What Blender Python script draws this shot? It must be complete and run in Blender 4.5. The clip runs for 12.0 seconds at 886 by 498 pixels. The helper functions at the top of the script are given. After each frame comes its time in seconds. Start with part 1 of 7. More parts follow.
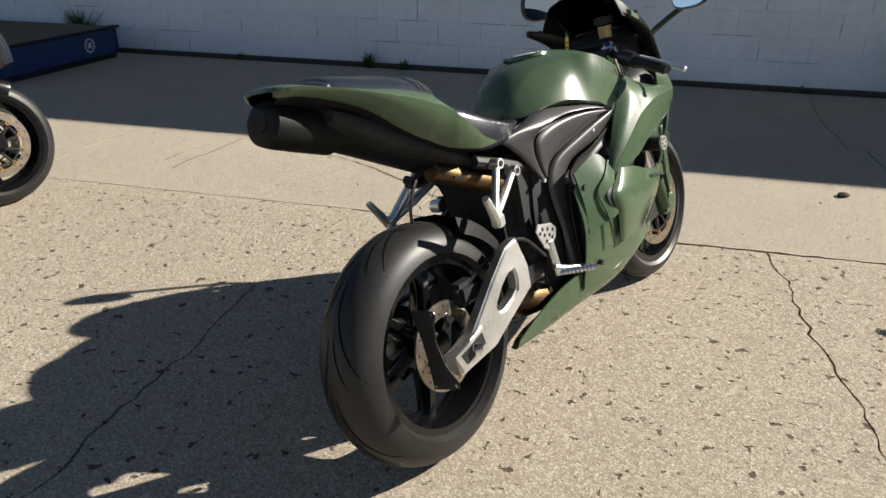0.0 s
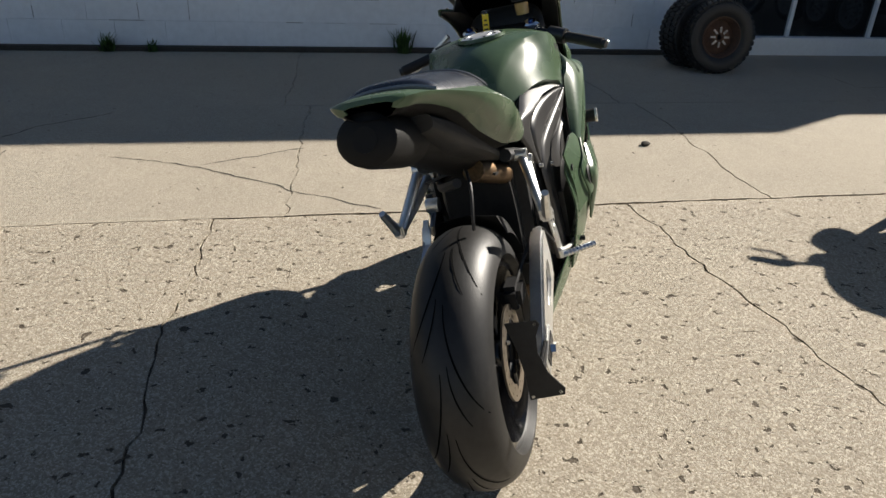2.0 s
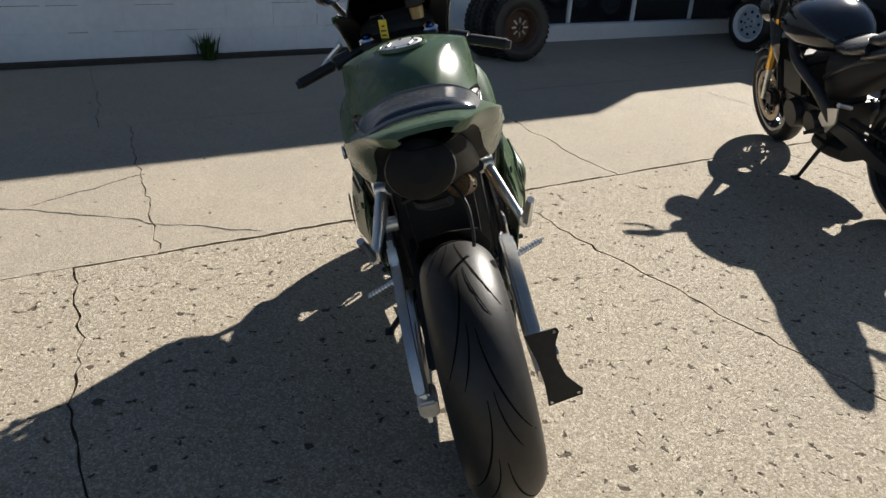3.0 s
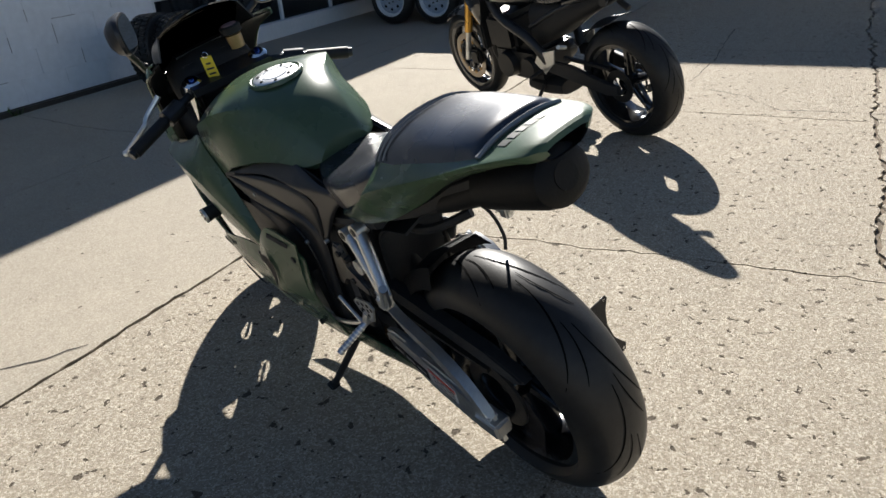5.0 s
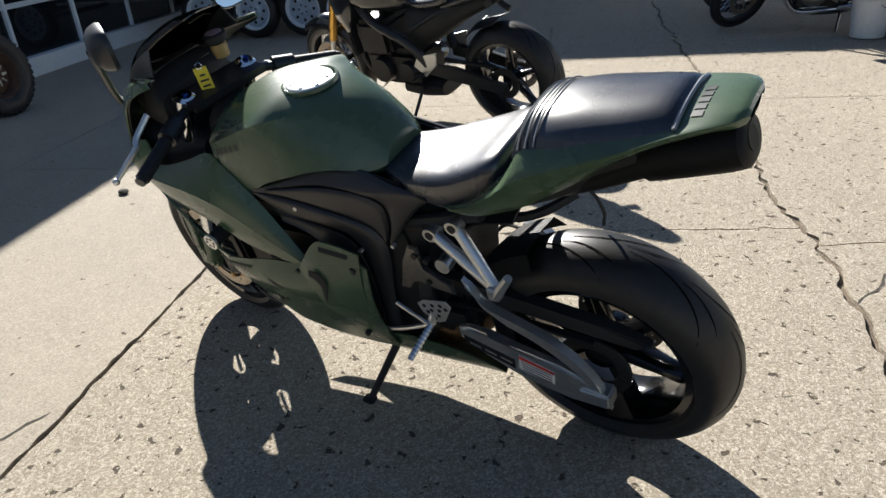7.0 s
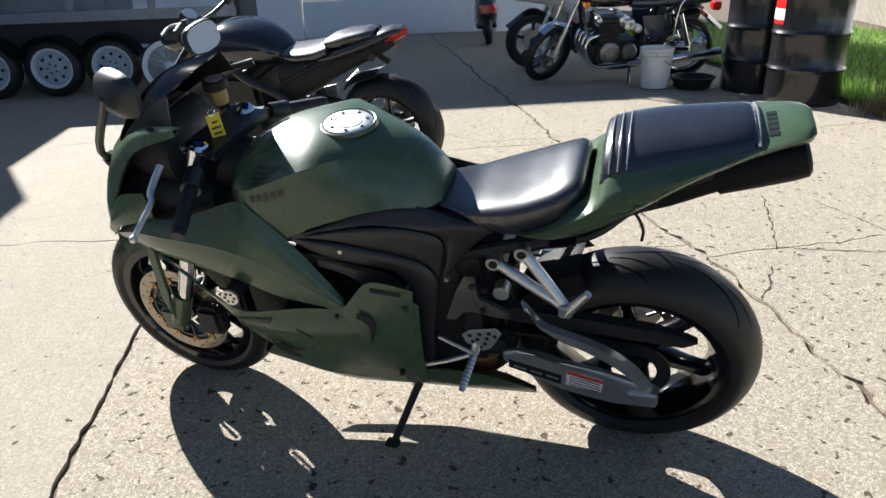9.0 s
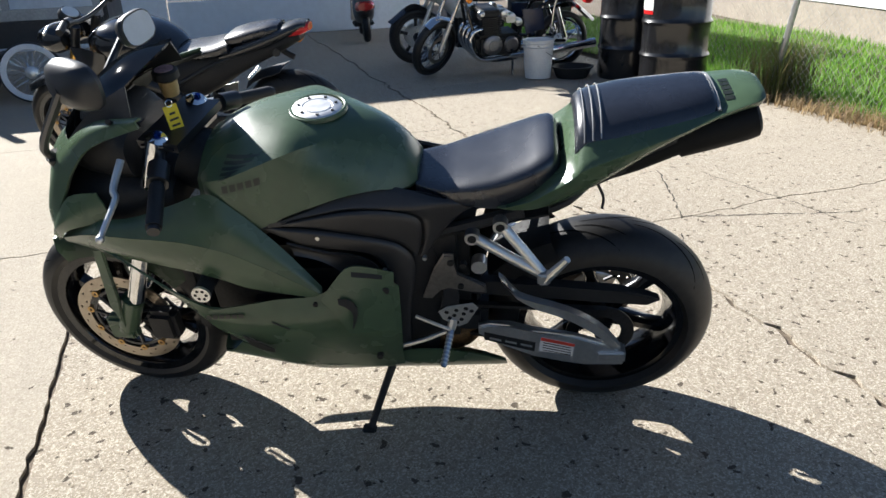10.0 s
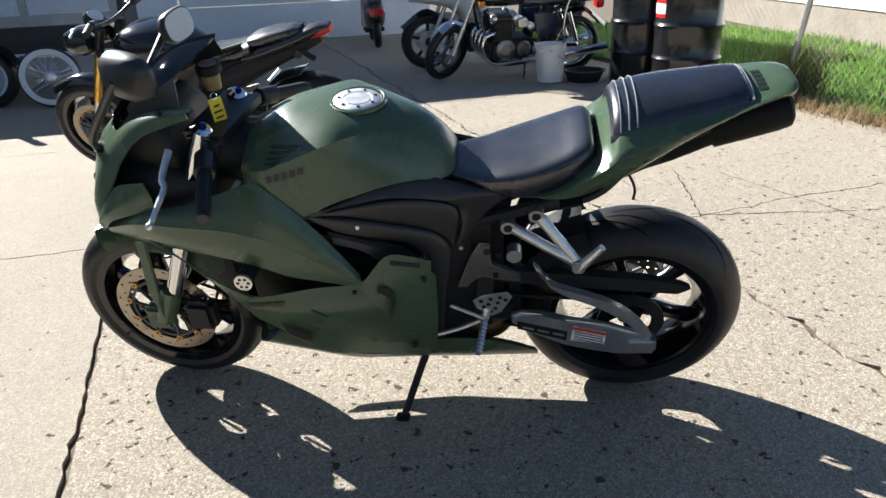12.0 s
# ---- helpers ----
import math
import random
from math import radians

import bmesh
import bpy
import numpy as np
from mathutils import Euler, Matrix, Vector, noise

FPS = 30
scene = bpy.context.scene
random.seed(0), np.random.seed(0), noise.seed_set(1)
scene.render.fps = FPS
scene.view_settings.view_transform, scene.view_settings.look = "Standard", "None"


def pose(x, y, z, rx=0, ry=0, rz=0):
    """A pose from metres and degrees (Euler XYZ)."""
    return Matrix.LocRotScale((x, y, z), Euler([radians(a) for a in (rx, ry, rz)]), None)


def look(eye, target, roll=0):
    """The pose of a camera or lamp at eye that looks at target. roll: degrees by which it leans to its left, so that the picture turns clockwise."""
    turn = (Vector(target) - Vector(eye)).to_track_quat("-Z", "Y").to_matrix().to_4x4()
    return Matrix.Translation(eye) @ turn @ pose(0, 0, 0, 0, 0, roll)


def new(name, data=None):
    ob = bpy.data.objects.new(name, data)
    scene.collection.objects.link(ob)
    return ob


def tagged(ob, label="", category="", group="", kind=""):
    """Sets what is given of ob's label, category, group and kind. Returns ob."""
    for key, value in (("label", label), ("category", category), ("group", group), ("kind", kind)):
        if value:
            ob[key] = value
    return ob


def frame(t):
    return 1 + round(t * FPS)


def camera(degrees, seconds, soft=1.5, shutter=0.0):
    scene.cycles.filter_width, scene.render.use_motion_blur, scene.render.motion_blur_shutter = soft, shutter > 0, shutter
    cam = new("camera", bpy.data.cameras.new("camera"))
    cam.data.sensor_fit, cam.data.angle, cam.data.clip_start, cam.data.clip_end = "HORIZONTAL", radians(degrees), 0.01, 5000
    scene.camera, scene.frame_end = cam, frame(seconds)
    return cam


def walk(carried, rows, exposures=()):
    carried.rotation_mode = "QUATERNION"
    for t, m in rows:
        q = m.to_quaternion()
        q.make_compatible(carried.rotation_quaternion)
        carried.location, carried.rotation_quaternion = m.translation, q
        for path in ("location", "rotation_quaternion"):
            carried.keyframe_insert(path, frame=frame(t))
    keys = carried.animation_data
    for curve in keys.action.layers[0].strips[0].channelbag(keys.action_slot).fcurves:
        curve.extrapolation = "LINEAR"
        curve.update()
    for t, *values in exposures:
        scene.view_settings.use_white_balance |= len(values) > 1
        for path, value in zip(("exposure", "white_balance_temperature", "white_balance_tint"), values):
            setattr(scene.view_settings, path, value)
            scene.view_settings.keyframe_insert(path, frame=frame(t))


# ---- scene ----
from mathutils import bvhtree

cam = camera(64.3, 12.0)
METRES, EYE, TILT, LEAN, TURN = 3.753, 1.2684, 0.0, 0.0, 0.0
ROWS = [
    (0.0, 0.0, 0.0, 0.0, 0.4, -24.5, -0.89),
    (0.5, -0.0512, 0.0164, 0.0011, -4.26, -24.57, -1.01),
    (1.0, -0.1143, 0.0177, 0.0041, -12.59, -24.48, -1.56),
    (1.5, -0.1598, 0.0384, -0.0005, -18.48, -24.64, -3.03),
    (2.0, -0.199, 0.0857, -0.0015, -24.36, -26.14, -2.58),
    (2.5, -0.2433, 0.1292, -0.0016, -34.08, -26.07, -3.0),
    (4.5, -0.3649, 0.302, 0.0031, -66.4, -25.88, 2.05),
    (5.0, -0.3642, 0.3499, 0.0004, -75.21, -26.07, 4.35),
    (5.5, -0.3616, 0.3893, 0.0005, -79.34, -26.35, 5.15),
    (6.0, -0.381, 0.4307, 0.0021, -83.85, -25.11, 5.56),
    (6.5, -0.4006, 0.4704, 0.0036, -90.19, -27.42, 3.48),
    (7.0, -0.3879, 0.5211, 0.0033, -93.28, -26.45, 4.04),
    (9.0, -0.373, 0.6891, 0.0049, -111.15, -22.87, 1.61),
    (9.5, -0.36, 0.72, 0.0025, -115.84, -23.54, 1.43),
    (10.0, -0.3564, 0.7524, -0.0028, -121.9, -23.18, 1.69),
    (10.5, -0.3546, 0.7679, -0.0081, -123.98, -23.29, 1.47),
    (11.0, -0.357, 0.7752, -0.0083, -122.34, -23.22, 1.98),
    (11.5, -0.3573, 0.7763, -0.0086, -122.17, -22.92, 1.67),
    (12.0, -0.3574, 0.7776, -0.009, -121.52, -22.6, 1.87),
]
EXPOSURES = [(0.0, 1.00, 6650, 10), (2.5, 0.98, 6600, 10), (4.5, 1.15, 6300, 10), (7.0, 1.25, 6250, 10), (9.0, 1.50, 6050, 10), (12.0, 1.53, 6050, 10)]
walk(cam, [(t, pose(0, 0, EYE, TILT, LEAN, TURN) @ pose(METRES * x, METRES * y, METRES * z, 90 + pitch, roll, yaw)) for t, x, y, z, yaw, pitch, roll in ROWS], EXPOSURES)

# world and sun
SUN_ELEV, SUN_AZIMUTH = radians(31.5), radians(14.5)
SUN_WAY = Vector((math.cos(SUN_ELEV) * math.cos(SUN_AZIMUTH), math.cos(SUN_ELEV) * math.sin(SUN_AZIMUTH), math.sin(SUN_ELEV)))
world = bpy.data.worlds.new("world")
scene.world = world
world.use_nodes = True
sky = world.node_tree.nodes.new("ShaderNodeTexSky")
sky.sky_type = "NISHITA"
sky.sun_disc = False
sky.dust_density = 0.2
sky.altitude = 2000
sky.sun_elevation = SUN_ELEV
sky.sun_rotation = math.atan2(SUN_WAY.x, SUN_WAY.y)
world.node_tree.links.new(sky.outputs["Color"], world.node_tree.nodes["Background"].inputs["Color"])
world.node_tree.nodes["Background"].inputs["Strength"].default_value = 0.040
sun_data = bpy.data.lights.new("sun", "SUN")
sun_data.energy, sun_data.angle, sun_data.color = 5.0, radians(0.55), (1.0, 0.94, 0.85)
sun = new("sun", sun_data)
sun.matrix_world = look(SUN_WAY * 40, (0, 0, 0))


# ---- materials ----
def mat(name, base, rough=0.5, metal=0.0, vary=0.15, scale=8.0, bump=0.0, bscale=60.0, coat=0.0, spec=0.5, rvary=0.1):
    """Painted, cast or moulded surface with variation at two scales and fine relief."""
    m = bpy.data.materials.new(name)
    m.use_nodes = True
    n, l = m.node_tree.nodes, m.node_tree.links
    b = n["Principled BSDF"]
    b.inputs["Metallic"].default_value = metal
    b.inputs["Specular IOR Level"].default_value = spec
    b.inputs["Coat Weight"].default_value = coat
    b.inputs["Coat Roughness"].default_value = 0.05
    tc = n.new("ShaderNodeTexCoord")
    n1, n2 = n.new("ShaderNodeTexNoise"), n.new("ShaderNodeTexNoise")
    n1.inputs["Scale"].default_value, n1.inputs["Detail"].default_value = scale, 5
    n2.inputs["Scale"].default_value, n2.inputs["Detail"].default_value = scale * 7.3, 4
    l.new(tc.outputs["Object"], n1.inputs["Vector"])
    l.new(tc.outputs["Object"], n2.inputs["Vector"])
    mx = n.new("ShaderNodeMath")
    mx.operation = "ADD"
    l.new(n1.outputs["Fac"], mx.inputs[0])
    l.new(n2.outputs["Fac"], mx.inputs[1])
    rg = n.new("ShaderNodeMapRange")
    rg.inputs["From Min"].default_value, rg.inputs["From Max"].default_value = 0.7, 1.3
    l.new(mx.outputs[0], rg.inputs["Value"])
    mix = n.new("ShaderNodeMix")
    mix.data_type = "RGBA"
    mix.inputs["A"].default_value = (*[c * (1 - vary) for c in base], 1)
    mix.inputs["B"].default_value = (*[min(1, c * (1 + vary)) for c in base], 1)
    l.new(rg.outputs[0], mix.inputs["Factor"])
    l.new(mix.outputs["Result"], b.inputs["Base Color"])
    rr = n.new("ShaderNodeMapRange")
    rr.inputs["To Min"].default_value, rr.inputs["To Max"].default_value = max(0.02, rough - rvary), min(1, rough + rvary)
    l.new(n1.outputs["Fac"], rr.inputs["Value"])
    l.new(rr.outputs[0], b.inputs["Roughness"])
    if bump:
        n3 = n.new("ShaderNodeTexNoise")
        n3.inputs["Scale"].default_value, n3.inputs["Detail"].default_value = bscale, 5
        l.new(tc.outputs["Object"], n3.inputs["Vector"])
        bp = n.new("ShaderNodeBump")
        bp.inputs["Strength"].default_value, bp.inputs["Distance"].default_value = bump, 0.004
        l.new(n3.outputs["Fac"], bp.inputs["Height"])
        l.new(bp.outputs[0], b.inputs["Normal"])
    return m


GREEN = mat("olive green satin paint", (0.060, 0.097, 0.053), 0.275, 0, 0.10, 5, 0.03, 400)
BLACK_PAINT = mat("gloss black paint", (0.012, 0.012, 0.013), 0.14, 0, 0.2, 5, coat=0.6)
SATIN_PAINT = mat("black satin paint", (0.016, 0.016, 0.017), 0.26, 0, 0.2, 5, 0.02, 300, spec=0.9)
COVER_BLACK = mat("satin moulded cover plastic", (0.024, 0.023, 0.023), 0.40, 0, 0.15, 6, 0.03, 260, spec=0.55)
SATIN_BLACK = mat("satin black plastic", (0.021, 0.021, 0.022), 0.34, 0, 0.2, 6, 0.03, 300, spec=0.5)
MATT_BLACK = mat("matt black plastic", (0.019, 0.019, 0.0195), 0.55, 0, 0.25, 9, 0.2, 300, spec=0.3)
RUBBER = mat("tyre rubber", (0.0165, 0.016, 0.0155), 0.46, 0, 0.3, 7, 0.06, 220, spec=0.38)
LEATHER = mat("black vinyl", (0.012, 0.014, 0.021), 0.27, 0, 0.25, 10, 0.04, 500, spec=1.0, rvary=0.05)
ALLOY = mat("brushed alloy", (0.74, 0.74, 0.72), 0.40, 1.0, 0.10, 12, 0.1, 200)
CHROME = mat("chrome", (0.80, 0.80, 0.80), 0.07, 1.0, 0.04, 12, rvary=0.04)
DARK_METAL = mat("dark engine metal", (0.030, 0.030, 0.030), 0.45, 0.6, 0.3, 14, 0.2, 120)
GOLD = mat("gold anodised metal", (0.72, 0.42, 0.10), 0.28, 1.0, 0.1, 10)
DISC = mat("brake disc steel", (0.36, 0.31, 0.25), 0.36, 1.0, 0.12, 30)
RED_LENS = mat("red lens", (0.55, 0.02, 0.02), 0.12, 0, 0.1, 10, coat=0.5)
AMBER = mat("amber lens", (0.75, 0.25, 0.02), 0.12, 0, 0.1, 10, coat=0.5)
WHITE_PLASTIC = mat("white plastic", (0.72, 0.72, 0.70), 0.45, 0, 0.08, 9, 0.1, 80)
YELLOW = mat("yellow tag card", (0.80, 0.62, 0.03), 0.5, 0, 0.06, 20)
INK = mat("dark print", (0.03, 0.03, 0.03), 0.6, 0, 0.1, 20)
HEATED = mat("heat stained steel", (0.13, 0.082, 0.043), 0.52, 1.0, 0.5, 25, 0.1, 120)


def tinted(name, tint, gloss):
    """A thin smoked sheet: lets tinted light through and shines."""
    m = bpy.data.materials.new(name)
    m.use_nodes = True
    n, l = m.node_tree.nodes, m.node_tree.links
    n.remove(n["Principled BSDF"])
    tr, gl, mx = n.new("ShaderNodeBsdfTransparent"), n.new("ShaderNodeBsdfGlossy"), n.new("ShaderNodeMixShader")
    tr.inputs["Color"].default_value = (*tint, 1)
    gl.inputs["Roughness"].default_value = 0.04
    mx.inputs[0].default_value = gloss
    l.new(tr.outputs[0], mx.inputs[1])
    l.new(gl.outputs[0], mx.inputs[2])
    l.new(mx.outputs[0], n["Material Output"].inputs["Surface"])
    return m


GLASS_DARK = tinted("smoked screen", (0.035, 0.032, 0.032), 0.06)
MIRROR = mat("mirror glass", (0.88, 0.90, 0.92), 0.015, 1.0, 0.01, 3, rvary=0.005)
WHITE_BLOCK = mat("white painted block", (0.73, 0.765, 0.80), 0.6, 0, 0.07, 2.2, 0.35, 70)
DIRT = mat("dirt in joints", (0.05, 0.042, 0.032), 0.95, 0, 0.3, 20, 0.5, 60)


# ---- mesh helpers ----
def part(name, bm, material, parent=None, label="", smooth=True):
    me = bpy.data.meshes.new(name)
    bmesh.ops.recalc_face_normals(bm, faces=bm.faces[:])
    bm.to_mesh(me)
    bm.free()
    me.materials.append(material)
    if smooth:
        me.shade_smooth()
        me.set_sharp_from_angle(angle=radians(38))
    ob = new(name, me)
    if parent is not None:
        ob.parent = parent
    if label:
        ob["label"] = label
    return ob


def spline(pts, m):
    """m points along a Catmull-Rom curve through pts."""
    p = [Vector(q) for q in pts]
    if len(p) == 2:
        return [p[0].lerp(p[1], i / (m - 1)) for i in range(m)]
    out, n = [], len(p) - 1
    for i in range(m):
        s = i / (m - 1) * n
        k = min(int(s), n - 1)
        f = s - k
        a = p[k - 1] if k else p[0] * 2 - p[1]
        d = p[k + 2] if k + 2 <= n else p[n] * 2 - p[n - 1]
        b, c = p[k], p[k + 1]
        out.append(0.5 * (2 * b + (c - a) * f + (2 * a - 5 * b + 4 * c - d) * f * f + (3 * b - a - 3 * c + d) * f ** 3))
    return out


def skin(bm, rings, closed=True, caps=True):
    """Faces between rings of equal length."""
    vs = [[bm.verts.new(p) for p in r] for r in rings]
    k = len(vs[0])
    for a, b in zip(vs, vs[1:]):
        for i in range(k if closed else k - 1):
            bm.faces.new((a[i], a[(i + 1) % k], b[(i + 1) % k], b[i]))
    if caps and closed:
        bm.faces.new(vs[0][::-1])
        bm.faces.new(vs[-1])
    return bm


def tube(pts, r, sides=10, m=0, bm=None):
    """A rod along pts; r is one radius or one for each end."""
    bm = bm or bmesh.new()
    p = spline(pts, m) if m else [Vector(q) for q in pts]
    r0, r1 = r if isinstance(r, tuple) else (r, r)
    rings, up = [], None
    for i, q in enumerate(p):
        d = (p[min(i + 1, len(p) - 1)] - p[max(i - 1, 0)]).normalized()
        if up is None:
            up = d.orthogonal().normalized()
        up = (up - d * up.dot(d)).normalized()
        side = d.cross(up)
        rad = r0 + (r1 - r0) * i / (len(p) - 1)
        rings.append([q + rad * (math.cos(a) * up + math.sin(a) * side) for a in [2 * math.pi * k / sides for k in range(sides)]])
    return skin(bm, rings)


def lathe(profile, n=48, axis="y", centre=(0, 0, 0), bm=None, close=False):
    """Turn (radius, height) pairs round an axis."""
    bm = bm or bmesh.new()
    c = Vector(centre)
    rings = []
    for i in range(n):
        a = 2 * math.pi * i / n
        if axis == "y":
            rings.append([c + Vector((r * math.cos(a), h, r * math.sin(a))) for r, h in profile])
        elif axis == "z":
            rings.append([c + Vector((r * math.cos(a), r * math.sin(a), h)) for r, h in profile])
        else:
            rings.append([c + Vector((h, r * math.cos(a), r * math.sin(a))) for r, h in profile])
    vs = [[bm.verts.new(p) for p in r] for r in rings]
    k = len(profile)
    for i in range(n):
        a, b = vs[i], vs[(i + 1) % n]
        for j in range(k if close else k - 1):
            bm.faces.new((a[j], a[(j + 1) % k], b[(j + 1) % k], b[j]))
    bmesh.ops.remove_doubles(bm, verts=bm.verts[:], dist=1e-5)
    return bm


def plate(outline, y0, y1, bevel=0.004, bm=None):
    """A plate with the outline (x, z), from y0 to y1, with bevelled rims."""
    own = bmesh.new()
    lo = [own.verts.new((x, y0, z)) for x, z in outline]
    hi = [own.verts.new((x, y1, z)) for x, z in outline]
    k = len(lo)
    fa, fb = own.faces.new(lo), own.faces.new(hi[::-1])
    for i in range(k):
        own.faces.new((lo[i], hi[i], hi[(i + 1) % k], lo[(i + 1) % k]))
    if bevel:
        rim = [e for e in own.edges if (e.verts[0].co.y == e.verts[1].co.y)]
        bmesh.ops.bevel(own, geom=rim, offset=bevel, segments=2, affect="EDGES", clamp_overlap=True)
    if bm is None:
        return own
    tmp = bpy.data.meshes.new("tmp")
    own.to_mesh(tmp)
    own.free()
    bm.from_mesh(tmp)
    bpy.data.meshes.remove(tmp)
    return bm


def block(x0, x1, y0, y1, z0, z1, bevel=0.004, bm=None):
    own = bmesh.new()
    bmesh.ops.create_cube(own, size=1, matrix=Matrix.LocRotScale(((x0 + x1) / 2, (y0 + y1) / 2, (z0 + z1) / 2), None, (abs(x1 - x0), abs(y1 - y0), abs(z1 - z0))))
    if bevel:
        bmesh.ops.bevel(own, geom=own.edges[:], offset=bevel, segments=2, affect="EDGES", clamp_overlap=True)
    if bm is None:
        return own
    tmp = bpy.data.meshes.new("tmp")
    own.to_mesh(tmp)
    own.free()
    bm.from_mesh(tmp)
    bpy.data.meshes.remove(tmp)
    return bm


def surf(curves, nu=16, nv=8, thick=0.004, mirror=False):
    """A sheet of some thickness through curves (front to back, one below another)."""
    bm = bmesh.new()
    cs = [spline(c, nu) for c in curves]
    cols = [spline([c[i] for c in cs], nv) for i in range(nu)]
    skin(bm, cols, closed=False)
    if mirror:
        bmesh.ops.scale(bm, vec=(1, -1, 1), verts=bm.verts[:])
    bmesh.ops.recalc_face_normals(bm, faces=bm.faces[:])
    bmesh.ops.solidify(bm, geom=bm.faces[:], thickness=thick)
    return bm


def body(rows, n=28, power=2.4, bm=None):
    """A closed hull along x: rows of (x, half width, bottom z, widest z, top z)."""
    bm = bm or bmesh.new()
    rings = []
    for x, w, zb, zw, zt in rows:
        ring = []
        for i in range(n):
            a = 2 * math.pi * i / n
            c, s = math.cos(a), math.sin(a)
            y = w * math.copysign(abs(c) ** (2 / power), c)
            z = zw + ((zt - zw) if s > 0 else (zw - zb)) * math.copysign(abs(s) ** (2 / power), s)
            ring.append(Vector((x, y, z)))
        rings.append(ring)
    cols = [spline([r[i] for r in rings], len(rings) * 3) for i in range(n)]
    return skin(bm, [[cols[i][j] for i in range(n)] for j in range(len(cols[0]))])


def thing(name, label, category, m=None, group=""):
    ob = tagged(new(name), label, category, group)
    if m is not None:
        ob.matrix_world = m
    return ob


# ---- ground, walls ----
YARD = pose(0, 0, 0, 0, 0, -12.97)      # the yard and the buildings stand square to one another


def concrete(name, tone, pits, stones):
    """Weathered concrete: stones in the paste, dark pits, stains."""
    m = bpy.data.materials.new(name)
    m.use_nodes = True
    n, l = m.node_tree.nodes, m.node_tree.links
    b = n["Principled BSDF"]
    b.inputs["Roughness"].default_value = 0.88
    b.inputs["Specular IOR Level"].default_value = 0.25
    tc = n.new("ShaderNodeTexCoord")

    def tex(kind, scale, detail=4):
        t = n.new(kind)
        t.inputs["Scale"].default_value = scale
        if "Detail" in t.inputs:
            t.inputs["Detail"].default_value = detail
        l.new(tc.outputs["Object"], t.inputs["Vector"])
        return t

    def ramp(src, lo, hi, a=0.0, z=1.0):
        r = n.new("ShaderNodeMapRange")
        for key, v in (("From Min", lo), ("From Max", hi), ("To Min", a), ("To Max", z)):
            r.inputs[key].default_value = v
        l.new(src, r.inputs["Value"])
        return r.outputs[0]

    def mixed(fac, a, z, how="MIX"):
        x = n.new("ShaderNodeMix")
        x.data_type, x.blend_type = "RGBA", how
        l.new(fac, x.inputs["Factor"])
        for key, v in (("A", a), ("B", z)):
            if isinstance(v, tuple):
                x.inputs[key].default_value = (*v, 1)
            else:
                l.new(v, x.inputs[key])
        return x.outputs["Result"]

    big, mid, fine = tex("ShaderNodeTexNoise", 0.55, 6), tex("ShaderNodeTexNoise", 6, 5), tex("ShaderNodeTexNoise", 170, 3)
    cells = tex("ShaderNodeTexVoronoi", 190)
    pit = tex("ShaderNodeTexNoise", 25, 4)
    pit.inputs["Distortion"].default_value = 0.25
    grit = tex("ShaderNodeTexNoise", 520, 3)
    pit2 = tex("ShaderNodeTexNoise", 66, 2)
    stain = tex("ShaderNodeTexNoise", 1.9, 5)
    base = mixed(ramp(big.outputs["Fac"], 0.35, 0.65), tuple(c * 0.86 for c in tone), tuple(c * 1.1 for c in tone))
    base = mixed(ramp(mid.outputs["Fac"], 0.3, 0.7, 0, 0.5), base, tuple(c * 0.8 for c in tone))
    base = mixed(ramp(stain.outputs["Fac"], 0.48, 0.62, 0, 0.38), base, tuple(k * 0.80 for k in tone))
    sep = n.new("ShaderNodeSeparateColor")
    l.new(cells.outputs["Color"], sep.inputs[0])
    light = mixed(ramp(sep.outputs[0], 0.75, 0.79, 0, min(1.0, stones * 1.2)), base, (0.66, 0.60, 0.50))
    dark = mixed(ramp(sep.outputs[1], 0.84, 0.88, 0, stones), light, (0.17, 0.135, 0.095))
    grain = mixed(ramp(fine.outputs["Fac"], 0.42, 0.62, 0, 0.40), dark, tuple(c * 0.62 for c in tone))
    hole = ramp(pit.outputs["Fac"], 0.694 - pits, 0.716 - pits, 0, 0.88)
    hole2 = ramp(pit2.outputs["Fac"], 0.712 - pits * 0.6, 0.755 - pits * 0.6, 0, 0.75)
    holes = n.new("ShaderNodeMath")
    holes.operation = "MAXIMUM"
    l.new(hole, holes.inputs[0])
    l.new(hole2, holes.inputs[1])
    colour = mixed(holes.outputs[0], grain, (0.060, 0.045, 0.031))
    l.new(colour, b.inputs["Base Color"])
    hgt = n.new("ShaderNodeMath")
    hgt.operation = "SUBTRACT"
    l.new(grit.outputs["Fac"], hgt.inputs[0])
    deep = n.new("ShaderNodeMath")
    deep.operation = "MULTIPLY"
    deep.inputs[1].default_value = 2.2
    l.new(holes.outputs[0], deep.inputs[0])
    l.new(deep.outputs[0], hgt.inputs[1])
    bp = n.new("ShaderNodeBump")
    bp.inputs["Strength"].default_value, bp.inputs["Distance"].default_value = 1.0, 0.0032
    l.new(hgt.outputs[0], bp.inputs["Height"])
    l.new(bp.outputs[0], b.inputs["Normal"])
    return m


CONCRETE = concrete("exposed aggregate concrete", (0.408, 0.351, 0.264), 0.056, 0.55)
SMOOTH_CONCRETE = concrete("trowelled concrete", (0.418, 0.369, 0.291), 0.0, 0.3)
JOINT_DIRT = mat("grit in the joints", (0.13, 0.10, 0.07), 0.95, 0, 0.5, 30, 0.8, 90)
SOIL = mat("bare soil", (0.10, 0.075, 0.05), 0.95, 0, 0.3, 3, 0.6, 40)

